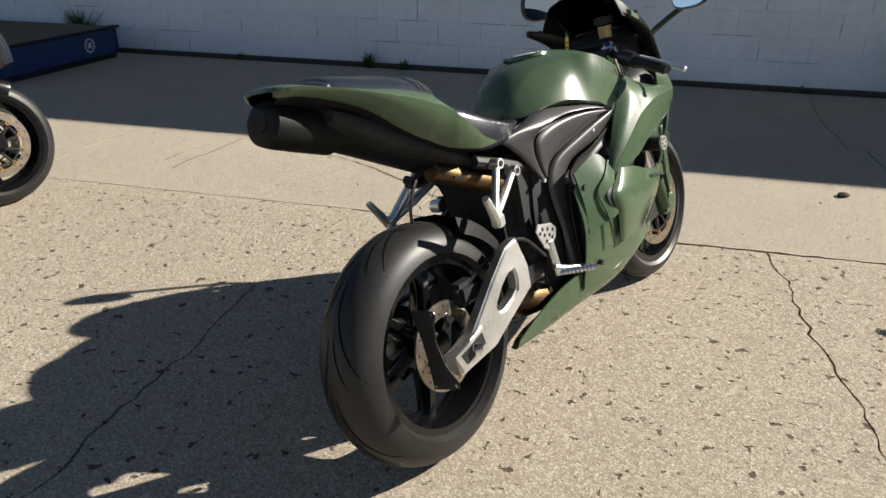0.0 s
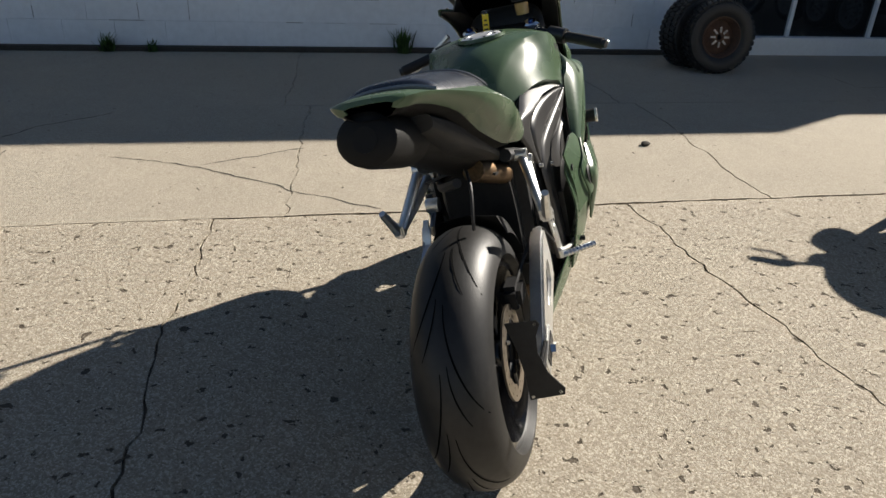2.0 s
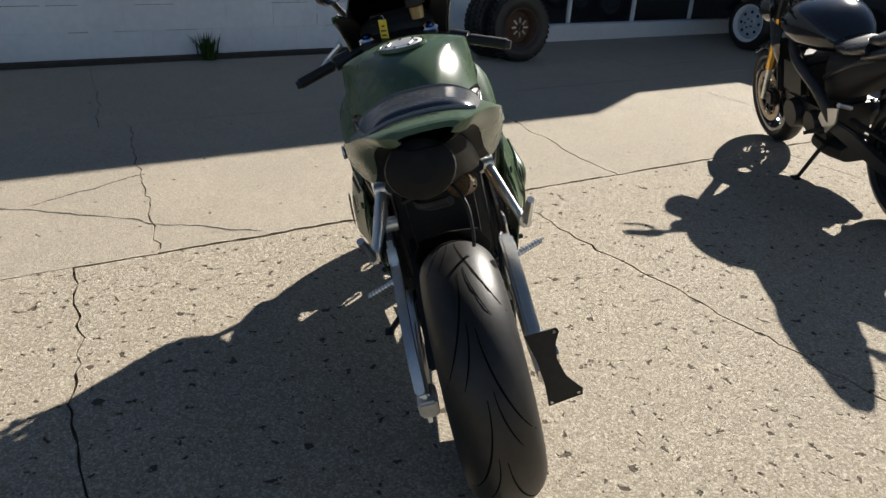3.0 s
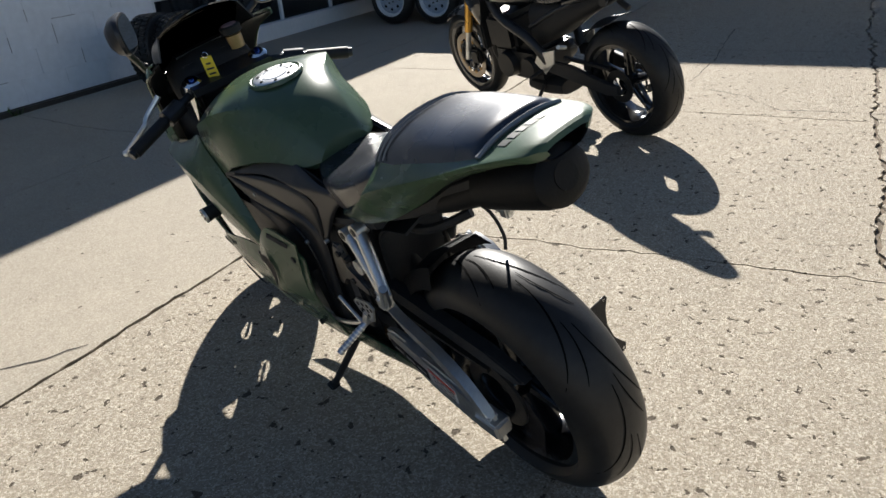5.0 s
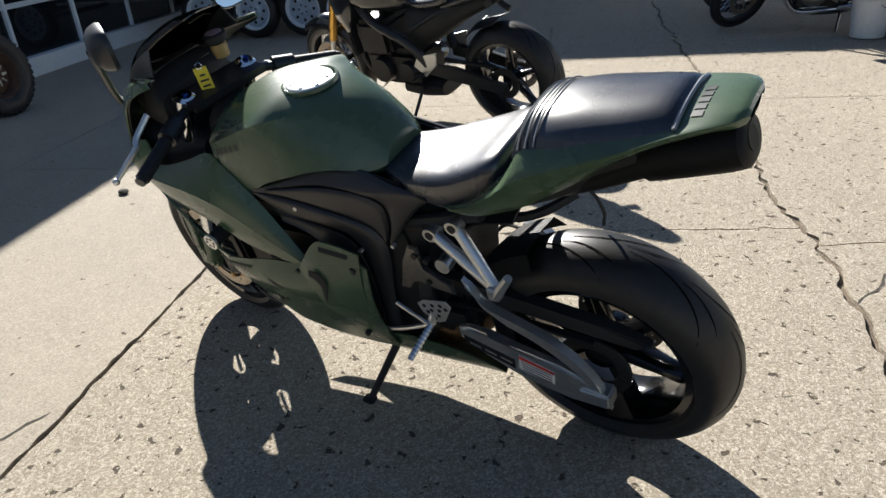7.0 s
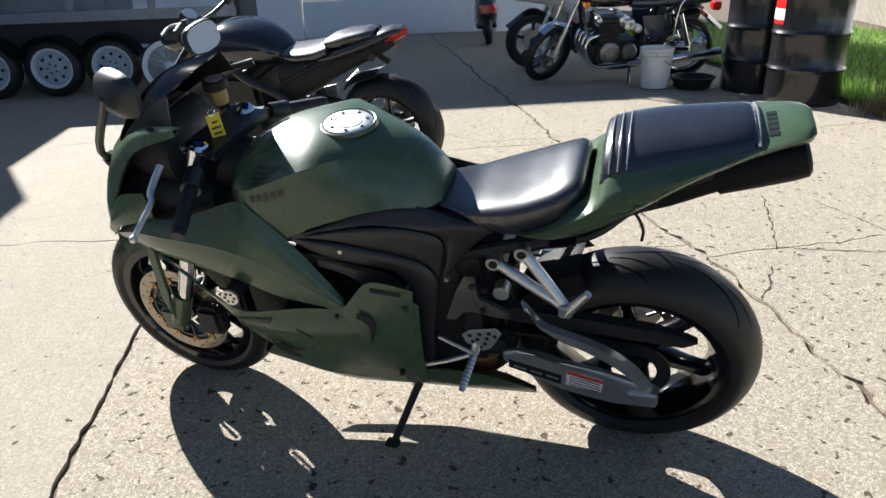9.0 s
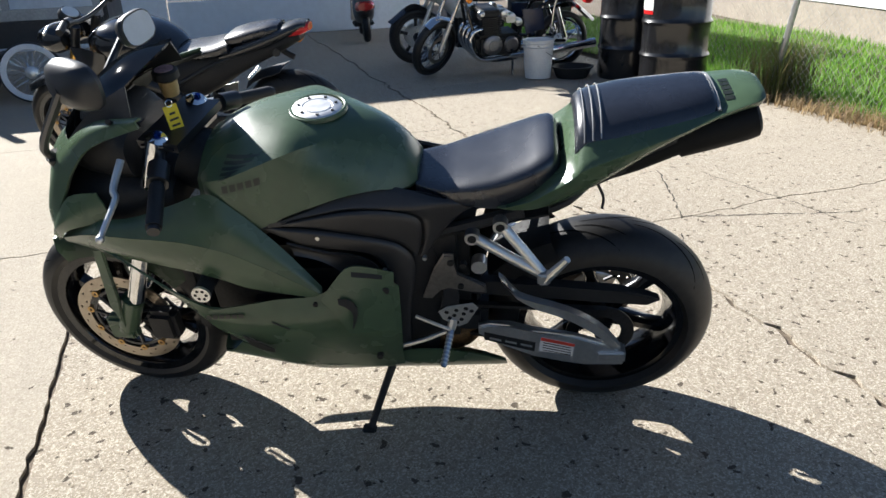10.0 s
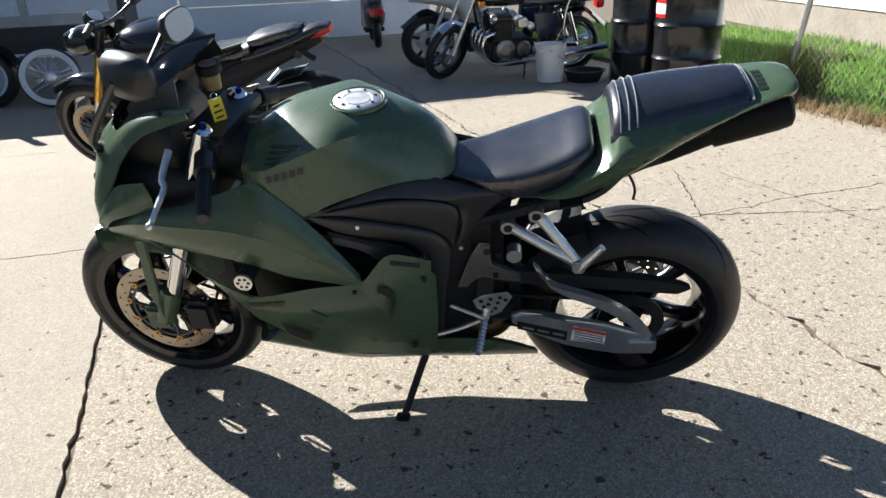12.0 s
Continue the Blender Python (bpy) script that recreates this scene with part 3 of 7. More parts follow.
def sport_bike(name, label, m, paint, side_black, detail=True, steer=-5.0):
    bike = thing(name, label, "motorcycle", m)
    RA, FA = (0.092, 0.300), (1.411, 0.285)
    rear, rear_tyre = wheel_tyre("rear_wheel", bike, 0.300, 0.172, 0.212, RA, "solid", 6, RIM_BLACK)
    tread(rear_tyre, 0.300, 0.172, RA, 7)
    disc(rear, 0.11, 0.072, -0.075, RA)
    # sprocket on the left of the hub
    bm = lathe([(0.055, 0.083), (0.088, 0.083), (0.088, 0.089), (0.055, 0.089)], 42, centre=(RA[0], 0, RA[1]), close=True)
    part("sprocket", bm, DARK_METAL, rear)
    # front end turns with the bars
    head = Vector((1.16, 0, 0.80))
    axis = Vector((-0.4, 0, 0.917)).normalized()
    STEER = Matrix.Translation(head + Vector((0 if detail else -0.09, 0, 0))) @ Matrix.Rotation(radians(steer), 4, axis) @ Matrix.Translation(-head)
    front, front_tyre = wheel_tyre("front_wheel", bike, 0.285, 0.116, 0.212, FA, "pair", 6, RIM_BLACK)
    tread(front_tyre, 0.285, 0.116, FA, 8)
    front.matrix_local = STEER
    for s in (1, -1):
        disc(front, 0.152, 0.117, 0.062 * s, FA, carrier="gold")

    def steered(ob):
        ob.matrix_local = STEER
        return ob

    def fork(side, s):
        y = 0.102 * s
        leg = steered(part("fork_leg", tube([(1.33, y, 0.40), (1.118, y, 0.888)], 0.0235, 14), CHROME if detail else DARK_METAL, bike, "bright fork stanchion"))
        lower = tube([(1.392, y, 0.285), (1.352, y, 0.37), (1.338, y, 0.40)], (0.028, 0.03), 14)
        block(1.362, 1.442, y - 0.02, y + 0.02, 0.255, 0.335, 0.01, bm=lower)
        part("fork_bottom", lower, paint, leg)
        part("fork_guard", plate([(1.342, 0.59), (1.372, 0.59), (1.390, 0.40), (1.372, 0.32), (1.358, 0.42)], y + 0.024 * s, y + 0.036 * s, 0.004), paint, leg)
        cap = part("fork_cap", lathe([(0, 0.012), (0.018, 0.012), (0.027, 0.004), (0.027, -0.03), (0, -0.03)], 18, "z", (0, 0, 0)), CHROME, leg, "bright fork cap with blue adjuster")
        cap.matrix_local = Matrix.Translation((1.114, y, 0.890)) @ Matrix.Rotation(radians(-23.5), 4, "Y")
        part("adjuster", lathe([(0, 0.019), (0.007, 0.019), (0.009, 0.0125), (0, 0.0125)], 6, "z"), BLUE_ANOD, cap)
        caliper = block(1.24, 1.325, 0.055 * s, 0.11 * s, 0.25, 0.35, 0.014)
        steered(part("brake_caliper", caliper, MATT_BLACK, bike))
        # clip-on bar, grip and lever
        a, b = Vector((1.10, 0.13 * s, 0.865)), Vector((1.026, 0.330 * s, 0.812))
        bar = steered(part("handlebar", tube([(1.112, 0.10 * s, 0.87), a, b], 0.012, 10), SATIN_BLACK, bike))
        part("grip", tube([a.lerp(b, 0.45), a.lerp(b, 0.5), a.lerp(b, 0.97), b], 0.0168, 12), MATT_BLACK, bar, "ribbed black rubber grip")
        part("bar_end", tube([b, b + (b - a).normalized() * 0.012], 0.013, 12), SATIN_BLACK, bar)
        part("switch_box", tube([a.lerp(b, 0.16), a.lerp(b, 0.42)], 0.024, 10), SATIN_BLACK, bar)
        lv = [a.lerp(b, 0.22) + Vector((0.055, 0, -0.002)), a.lerp(b, 0.5) + Vector((0.11, 0, -0.012)), a.lerp(b, 0.98) + Vector((0.13, 0, -0.02))]
        if detail and s > 0:
            lv = [STEER.inverted() @ Vector(p) for p in ((1.168, 0.190, 0.893), (1.172, 0.246, 0.856), (1.164, 0.262, 0.842), (1.172, 0.305, 0.816), (1.178, 0.342, 0.795))]
        lever = part("lever", tube(lv, (0.0085, 0.0062), 8, 15), ALLOY, bar, "polished alloy lever")
        bmesh_ball = bmesh.new()
        bmesh.ops.create_icosphere(bmesh_ball, subdivisions=2, radius=0.0095, matrix=Matrix.Translation(lv[-1]))
        part("ball_end", bmesh_ball, ALLOY, lever)

    both(fork)
    steered(part("top_yoke", plate([(1.06, 0.865), (1.15, 0.875), (1.155, 0.895), (1.06, 0.885)], -0.125, 0.125, 0.008), SATIN_BLACK, bike))
    # front mudguard over the tyre
    rows = []
    for k in range(9):
        a = radians(62 + 82 * k / 8)
        r = 0.303
        c = Vector((FA[0] + r * math.cos(a), 0, FA[1] + r * math.sin(a)))
        out = Vector((math.cos(a), 0, math.sin(a)))
        w = 0.072
        rows.append([c + Vector((0, y, 0)) - out * d for y, d in ((-w, 0.075), (-w, 0.03), (-w * 0.75, 0.004), (0, 0), (w * 0.75, 0.004), (w, 0.03), (w, 0.075))])
    bm = skin(bmesh.new(), rows, closed=False)
    bmesh.ops.solidify(bm, geom=bm.faces[:], thickness=0.004)
    steered(part("front_mudguard", bm, paint, bike))

    # engine and frame, dark, inside the fairing
    bm = block(0.56, 1.12, -0.15, 0.15, 0.26, 0.60, 0.04)
    block(0.62, 1.0, -0.175, 0.175, 0.30, 0.50, 0.03, bm=bm)
    part("engine", bm, DARK_METAL, bike, "dark cast engine block")
    part("radiator", block(1.10, 1.14, -0.17, 0.17, 0.36, 0.66, 0.01), MATT_BLACK, bike)
    bm = tube([(0.42, 0, 0.62), (0.62, 0, 0.66), (0.9, 0, 0.70), (1.12, 0, 0.80)], 0.075, 12, 12)
    part("frame", bm, MATT_BLACK, bike)
    part("airbox", block(0.62, 1.02, -0.12, 0.12, 0.62, 0.80, 0.03), MATT_BLACK, bike)

    # tank
    TANK = [(0.545, 0.797, 0.050, 0.785, 0.062, 0.774, 0.068, 0.764), (0.575, 0.838, 0.062, 0.818, 0.085, 0.790, 0.102, 0.763), (0.63, 0.880, 0.078, 0.858, 0.110, 0.820, 0.135, 0.780),
            (0.70, 0.907, 0.096, 0.886, 0.138, 0.838, 0.163, 0.780), (0.765, 0.918, 0.134, 0.893, 0.159, 0.838, 0.178, 0.764), (0.83, 0.921, 0.176, 0.888, 0.185, 0.835, 0.191, 0.745),
            (0.93, 0.908, 0.187, 0.850, 0.194, 0.790, 0.193, 0.690), (0.99, 0.885, 0.175, 0.828, 0.183, 0.770, 0.182, 0.700), (1.035, 0.862, 0.142, 0.815, 0.149, 0.780, 0.146, 0.740)]
    xt = spline([(r[0], r[1], 0) for r in TANK], 34)
    cols = [spline([(r[k], r[k + 1], 0) for r in TANK], 34) for k in (2, 4, 6)]
    rings = []
    for i, p in enumerate(xt):
        (y2, z2), (y3, z3), (y4, z4) = [(c[i].x, c[i].y) for c in cols]
        half = [(y2 * k / 9, p.y - (p.y - z2) * (k / 9) ** 2.1) for k in range(9)]
        half += [(q.x, q.y) for q in spline([(y2, z2, 0), (y3, z3, 0), (y4, z4, 0)], 9)] + [(y4 * 0.86, z4 - 0.014), (y4 * 0.4, z4 - 0.02)]
        rings.append([Vector((p.x, y, z)) for y, z in half] + [Vector((p.x, -y, z)) for y, z in half[::-1][:-1]])
    bm = skin(bmesh.new(), rings)
    tank_skin = bvhtree.BVHTree.FromBMesh(bm)
    tank = part("fuel_tank", bm, paint, bike)
    part("cap_rim", lathe([(0.060, -0.006), (0.061, 0.0015), (0.064, 0.003), (0.068, 0.0015), (0.070, -0.006)], 36, "z", (0.772, 0, 0.9175)), paint, tank)
    cap = part("fuel_cap", lathe([(0, 0.0045), (0.031, 0.0045), (0.0325, 0.0025), (0.034, 0.0025), (0.0355, 0.004), (0.054, 0.003), (0.057, 0.001), (0.058, -0.008), (0, -0.008)], 36, "z"), CAP_ALLOY, tank, "round brushed alloy fuel cap")
    cap.matrix_local = pose(0.772, 0, 0.9175, 0, -2.5, 0)
    for k in range(7):
        a = 2 * math.pi * k / 7
        part("cap_bolt", lathe([(0, 0.0055), (0.004, 0.0055), (0.0045, 0.002)], 8, "z", (0.044 * math.cos(a), 0.044 * math.sin(a), 0)), DARK_METAL, cap)

    # seat, pad, tail
    part("rider_seat", body([(0.548, 0.080, 0.722, 0.744, 0.766), (0.485, 0.108, 0.714, 0.745, 0.768), (0.425, 0.125, 0.712, 0.751, 0.784), (0.36, 0.135, 0.712, 0.762, 0.804), (0.30, 0.133, 0.724, 0.778, 0.828), (0.262, 0.126, 0.737, 0.785, 0.846), (0.236, 0.114, 0.752, 0.790, 0.853), (0.222, 0.096, 0.770, 0.798, 0.838)], 40, 4.6), LEATHER, bike, "black vinyl rider seat")
    # x, top z, shoulder y z, crest y z, lower edge y z
    TAIL = [(0.360, 0.730, 0.066, 0.731, 0.136, 0.737, 0.136, 0.734), (0.335, 0.736, 0.075, 0.738, 0.147, 0.744, 0.146, 0.735), (0.285, 0.752, 0.108, 0.770, 0.155, 0.766, 0.147, 0.736), (0.25, 0.778, 0.110, 0.799, 0.160, 0.792, 0.141, 0.742),
            (0.222, 0.812, 0.112, 0.821, 0.163, 0.811, 0.134, 0.749), (0.196, 0.876, 0.115, 0.848, 0.163, 0.831, 0.128, 0.757), (0.17, 0.914, 0.116, 0.886, 0.160, 0.853, 0.121, 0.768), (0.08, 0.928, 0.112, 0.911, 0.151, 0.888, 0.105, 0.820),
            (-0.01, 0.942, 0.100, 0.928, 0.132, 0.916, 0.096, 0.882), (-0.09, 0.955, 0.080, 0.945, 0.104, 0.941, 0.082, 0.918), (-0.150, 0.966, 0.066, 0.960, 0.084, 0.956, 0.070, 0.937), (-0.180, 0.969, 0.054, 0.965, 0.070, 0.960, 0.062, 0.942), (-0.193, 0.967, 0.040, 0.965, 0.052, 0.960, 0.048, 0.944)]
    tail_rows = list(zip(spline([r[0:3] for r in TAIL], 56), spline([(r[3], r[4], r[5]) for r in TAIL], 56), spline([(r[6], r[7], 0) for r in TAIL], 56)))

    def across(row, y):
        (x, zt, ys), (zs, yc, zc) = row[0], row[1]
        y = abs(y)
        return zt + (zs - zt) * (y / ys) ** 2.4 if y <= ys else zs + (zc - zs) * min(1.0, (y - ys) / (yc - ys))

    def tail_top(x, y):
        for p, q in zip(tail_rows, tail_rows[1:]):
            if q[0].x <= x <= p[0].x:
                f = (x - p[0].x) / (q[0].x - p[0].x)
                return across(p, y) + (across(q, y) - across(p, y)) * f
        return 0.96

    shell, under = [], []
    for row in tail_rows:
        (x, zt, ys), (zs, yc, zc), (yl, zl, _) = row
        half = [(ys * k / 8, across(row, ys * k / 8)) for k in range(9)] + [(ys + (yc - ys) * k / 3, zs + (zc - zs) * k / 3) for k in (1, 2, 3)]
        half += [(yc + (yl - yc) * f ** 1.9 + 0.002 * (1 - f), zc + (zl - zc) * f) for f in (0.04, 0.2, 0.36, 0.52, 0.68, 0.84, 1.0)]
        shell.append([Vector((x, -y, z)) for y, z in half[::-1]] + [Vector((x, y, z)) for y, z in half[1:]])
        under.append([Vector((x, yl * k / 6 * 0.985, zl + 0.004 - 0.016 * (1 - (k / 6) ** 4))) for k in range(-6, 7)])
    shell.append([Vector((-0.197, p.y * 0.8, 0.952 + (p.z - 0.952) * 0.5)) for p in shell[-1]])
    bm = skin(bmesh.new(), shell, closed=False)
    bmesh.ops.recalc_face_normals(bm, faces=bm.faces[:])
    bmesh.ops.solidify(bm, geom=bm.faces[:], thickness=0.003)
    cowl = part("tail_cowl", bm, paint, bike)
    bm = skin(bmesh.new(), under, closed=False)
    bmesh.ops.solidify(bm, geom=bm.faces[:], thickness=0.003)
    part("tail_underside", bm, MATT_BLACK, bike, "black moulded underside of the tail")

    PAD = [(0.193, 0.110), (0.180, 0.119), (0.10, 0.119), (0.0, 0.107), (-0.075, 0.092), (-0.094, 0.086)]
    cols = []
    for x, w in PAD:
        lift = {0.193: 0.013, 0.180: 0.020, 0.10: 0.021, 0.0: 0.020, -0.075: 0.018, -0.094: 0.008}[x]
        cols.append([Vector((x, w * k / 10, tail_top(x, w * k / 10) + lift * (1 - 0.7 * abs(k / 10) ** 4.5) - (0.006 if abs(k) == 10 else 0))) for k in range(-10, 11)])
    lines = [spline([r[k] for r in cols], 20) for k in range(21)]
    pad_bm = skin(bmesh.new(), [[lines[k][m] for k in range(21)] for m in range(20)], closed=False)
    bmesh.ops.recalc_face_normals(pad_bm, faces=pad_bm.faces[:])
    bmesh.ops.solidify(pad_bm, geom=pad_bm.faces[:], thickness=0.012)
    pad = part("passenger_pad", pad_bm, LEATHER, bike, "dark vinyl passenger pad with pale seams")

    def over(x, w, lift):
        return [(x, w * k / 12, tail_top(x, w * k / 12) + lift * (1 - 0.7 * abs(k / 12) ** 4.5)) for k in range(-12, 13)]

    part("seam", tube(over(0.158, 0.119, 0.0212), 0.0020, 5), PIPING, pad, "pale seam")
    part("seam", tube(over(0.141, 0.119, 0.0215), 0.0018, 5), PIPING, pad, "pale seam")
    part("seam", tube(over(0.175, 0.118, 0.0210), 0.0018, 5), PIPING, pad, "pale seam")
    part("rear_trim", tube(over(-0.096, 0.089, 0.0045), 0.0046, 6), PIPING, pad, "pale trim edge")

    # exhaust under the tail
    bm = bmesh.new()
    rings = []
    for x, z, w, h in ((0.30, 0.690, 0.050, 0.030), (0.20, 0.745, 0.070, 0.040), (0.05, 0.815, 0.070, 0.038), (-0.030, 0.850, 0.058, 0.036), (-0.034, 0.853, 0.058, 0.048), (-0.10, 0.873, 0.058, 0.048), (-0.165, 0.893, 0.057, 0.047), (-0.190, 0.901, 0.054, 0.044), (-0.197, 0.903, 0.044, 0.034)):
        rings.append([Vector((x + (0.30 if x < 0 else 0.0) * h * math.sin(a), (0.020 if x < 0.1 else 0.0) + w * math.cos(a), z + h * math.sin(a))) for a in [2 * math.pi * k / 24 for k in range(24)]])
    skin(bm, rings)
    muffler = part("muffler", bm, CAN_BLACK, bike, "black undertail muffler")
    part("exhaust_tip", tube([(-0.14, 0.020, 0.884), (-0.1985, 0.020, 0.9035)], 0.022, 20), CAN_BLACK, muffler)
    part("exhaust_pipe", tube([(0.20, -0.045, 0.705), (0.28, -0.06, 0.672), (0.36, -0.070, 0.640), (0.43, -0.06, 0.615)], 0.026, 12, 14), HEATED, bike, "heat-stained exhaust link pipe")
    part("collector", body([(0.62, 0.10, 0.225, 0.27, 0.31), (0.54, 0.115, 0.215, 0.262, 0.315), (0.45, 0.11, 0.22, 0.275, 0.33), (0.40, 0.07, 0.25, 0.285, 0.315)], 20, 2.6), HEATED, bike, "brown heat-stained exhaust collector")
    part("undertray", body([(0.34, 0.085, 0.67, 0.69, 0.71), (0.20, 0.10, 0.725, 0.75, 0.78), (0.05, 0.085, 0.79, 0.825, 0.86), (-0.08, 0.065, 0.87, 0.89, 0.91)], 18, 3), MATT_BLACK, bike)
    # hugger and shock
    rows = []
    for k in range(9):
        a = radians(30 + 34 * k / 8)
        c = Vector((RA[0] + (0.345 - 0.003 * k) * math.cos(a), 0, RA[1] + (0.345 - 0.003 * k) * math.sin(a)))
        out = Vector((math.cos(a), 0, math.sin(a)))
        rows.append([c + Vector((0, y, 0)) - out * d for y, d in ((-0.09, 0.05), (-0.068, 0.008), (0, 0), (0.068, 0.008), (0.09, 0.05))])
    bm = skin(bmesh.new(), rows, closed=False)
    bmesh.ops.solidify(bm, geom=bm.faces[:], thickness=0.004)
    part("hugger", bm, MATT_BLACK, bike)
    part("shock", tube([(0.44, 0, 0.40), (0.47, 0, 0.62)], 0.034, 14), DARK_METAL, bike)

    # swingarm: left braced arm, right gull arm
    bm = plate([(0.409, 0.368), (0.38, 0.379), (0.329, 0.371), (0.27, 0.354), (0.154, 0.339), (0.049, 0.302), (0.033, 0.236), (0.13, 0.240), (0.19, 0.250), (0.266, 0.268), (0.342, 0.296), (0.409, 0.34)], 0.126, 0.150, 0.007)
    arm = part("swingarm_left", bm, ALLOY, bike, "bright alloy swingarm leg")
    top = spline2([(0.356, 0.545), (0.336, 0.503), (0.292, 0.472), (0.219, 0.447), (0.157, 0.420), (0.094, 0.373), (0.045, 0.308)], 16)
    low = spline2([(0.340, 0.530), (0.316, 0.480), (0.282, 0.448), (0.217, 0.421), (0.162, 0.392), (0.106, 0.350), (0.066, 0.300)], 16)
    part("brace", plate(top + low[::-1], 0.133, 0.156, 0.005), ALLOY, arm)
    part("adjuster_block", block(0.03, 0.105, 0.112, 0.157, 0.250, 0.292, 0.006), ALLOY, arm)
    part("dark_sticker", plate([(0.394, 0.352), (0.262, 0.318), (0.264, 0.285), (0.394, 0.325)], 0.1502, 0.1512, 0), MATT_BLACK, arm, "dark recessed panel with unreadable print")
    for k in range(3):
        part("print_bar", plate([(0.38 - 0.04 * k, 0.335 - 0.010 * k), (0.35 - 0.04 * k, 0.327 - 0.010 * k), (0.35 - 0.04 * k, 0.320 - 0.010 * k), (0.38 - 0.04 * k, 0.328 - 0.010 * k)], 0.1513, 0.1516, 0), ALLOY, arm)
    part("warning_label", plate([(0.248, 0.338), (0.161, 0.316), (0.165, 0.272), (0.253, 0.288)], 0.1502, 0.1512, 0), WHITE_PLASTIC, arm, "white warning label with a red band")
    part("label_band", plate([(0.248, 0.338), (0.161, 0.316), (0.162, 0.306), (0.249, 0.327)], 0.1513, 0.1518, 0), RED_PRINT, arm)
    for k in range(4):
        part("print_bar", plate([(0.243, 0.321 - 0.009 * k), (0.17, 0.303 - 0.009 * k), (0.17, 0.300 - 0.009 * k), (0.243, 0.318 - 0.009 * k)], 0.1513, 0.1517, 0), INK, arm)
    bm = bmesh.new()
    outer = [(0.35, 0.491), (0.382, 0.41), (0.382, 0.345), (0.30, 0.31), (0.194, 0.262), (0.05, 0.250), (0.025, 0.307), (0.116, 0.332), (0.22, 0.420), (0.301, 0.480)]
    inner = [(0.315, 0.415), (0.322, 0.395), (0.318, 0.365), (0.29, 0.350), (0.250, 0.336), (0.232, 0.338), (0.222, 0.350), (0.228, 0.362), (0.258, 0.392), (0.295, 0.415)]
    for y in (-0.152, -0.118):
        vo, vi = [bm.verts.new((x, y, z)) for x, z in outer], [bm.verts.new((x, y, z)) for x, z in inner]
        for k in range(10):
            bm.faces.new((vo[k], vo[(k + 1) % 10], vi[(k + 1) % 10], vi[k]))
    bm.verts.ensure_lookup_table()
    for base in (0, 10):
        for k in range(10):
            a, b = base + k, base + (k + 1) % 10
            bm.faces.new([bm.verts[q] for q in (a, b, b + 20, a + 20)])
    bmesh.ops.recalc_face_normals(bm, faces=bm.faces[:])
    bmesh.ops.bevel(bm, geom=[e for e in bm.edges if abs(e.verts[0].co.y - e.verts[1].co.y) < 1e-6 and len(e.link_faces) == 2 and abs(e.calc_face_angle(0)) > 0.5], offset=0.006, segments=2, affect="EDGES")
    armr = part("swingarm_right", bm, ALLOY, bike, "bright gull-shaped alloy swingarm leg")
    part("axle_nut", tube([(RA[0], -0.15, RA[1]), (RA[0], -0.176, RA[1])], 0.017, 6), CHROME, armr)
    part("axle_plate", plate([(0.02, 0.312), (0.142, 0.340), (0.152, 0.288), (0.045, 0.262)], -0.161, -0.153, 0.003), ALLOY, armr)
    part("axle_recess", plate([(0.045, 0.307), (0.130, 0.327), (0.136, 0.297), (0.06, 0.278)], -0.1635, -0.1612, 0), DARK_METAL, armr)
    part("swingarm_bridge", block(0.385, 0.52, -0.117, 0.117, 0.31, 0.40, 0.02), SATIN_BLACK, bike)
    part("rear_frame", block(0.43, 0.60, -0.11, 0.11, 0.27, 0.68, 0.03), MATT_BLACK, bike)
    part("inner_mudguard", surf([[(0.42, -0.08, 0.36), (0.40, -0.085, 0.52), (0.36, -0.085, 0.64), (0.24, -0.085, 0.68)], [(0.44, 0, 0.36), (0.42, 0, 0.53), (0.37, 0, 0.66), (0.24, 0, 0.70)], [(0.42, 0.08, 0.36), (0.40, 0.085, 0.52), (0.36, 0.085, 0.64), (0.24, 0.085, 0.68)]], 12, 7, 0.006), MATT_BLACK, bike)
    part("subframe", tube([(0.56, 0.10, 0.62), (0.42, 0.105, 0.665), (0.30, 0.10, 0.70)], 0.016, 8), MATT_BLACK, bike)
    part("subframe", tube([(0.56, -0.10, 0.62), (0.42, -0.105, 0.665), (0.30, -0.10, 0.70)], 0.016, 8), MATT_BLACK, bike)
    # rear caliper
    part("rear_caliper", block(0.15, 0.23, -0.105, -0.055, 0.37, 0.43, 0.012), MATT_BLACK, bike)
    # chain with guard
    for z0, z1 in ((0.384, 0.40), (0.22, 0.325)):
        bm = bmesh.new()
        for k in range(44):
            f = k / 43
            x, z = 0.09 + 0.49 * f, z0 + (z1 - z0) * f
            block(x - 0.0075, x + 0.0045, 0.083, 0.099, z - 0.005, z + 0.005, 0, bm=bm)
        tagged(part("chain_run", bm, DARK_METAL, bike), kind="stuff")
    part("chain_guard", plate([(0.50, 0.488), (0.36, 0.482), (0.06, 0.457), (-0.02, 0.440), (-0.045, 0.428), (-0.015, 0.410), (0.06, 0.418), (0.36, 0.440), (0.50, 0.445)], 0.074, 0.104, 0.004), MATT_BLACK, bike)

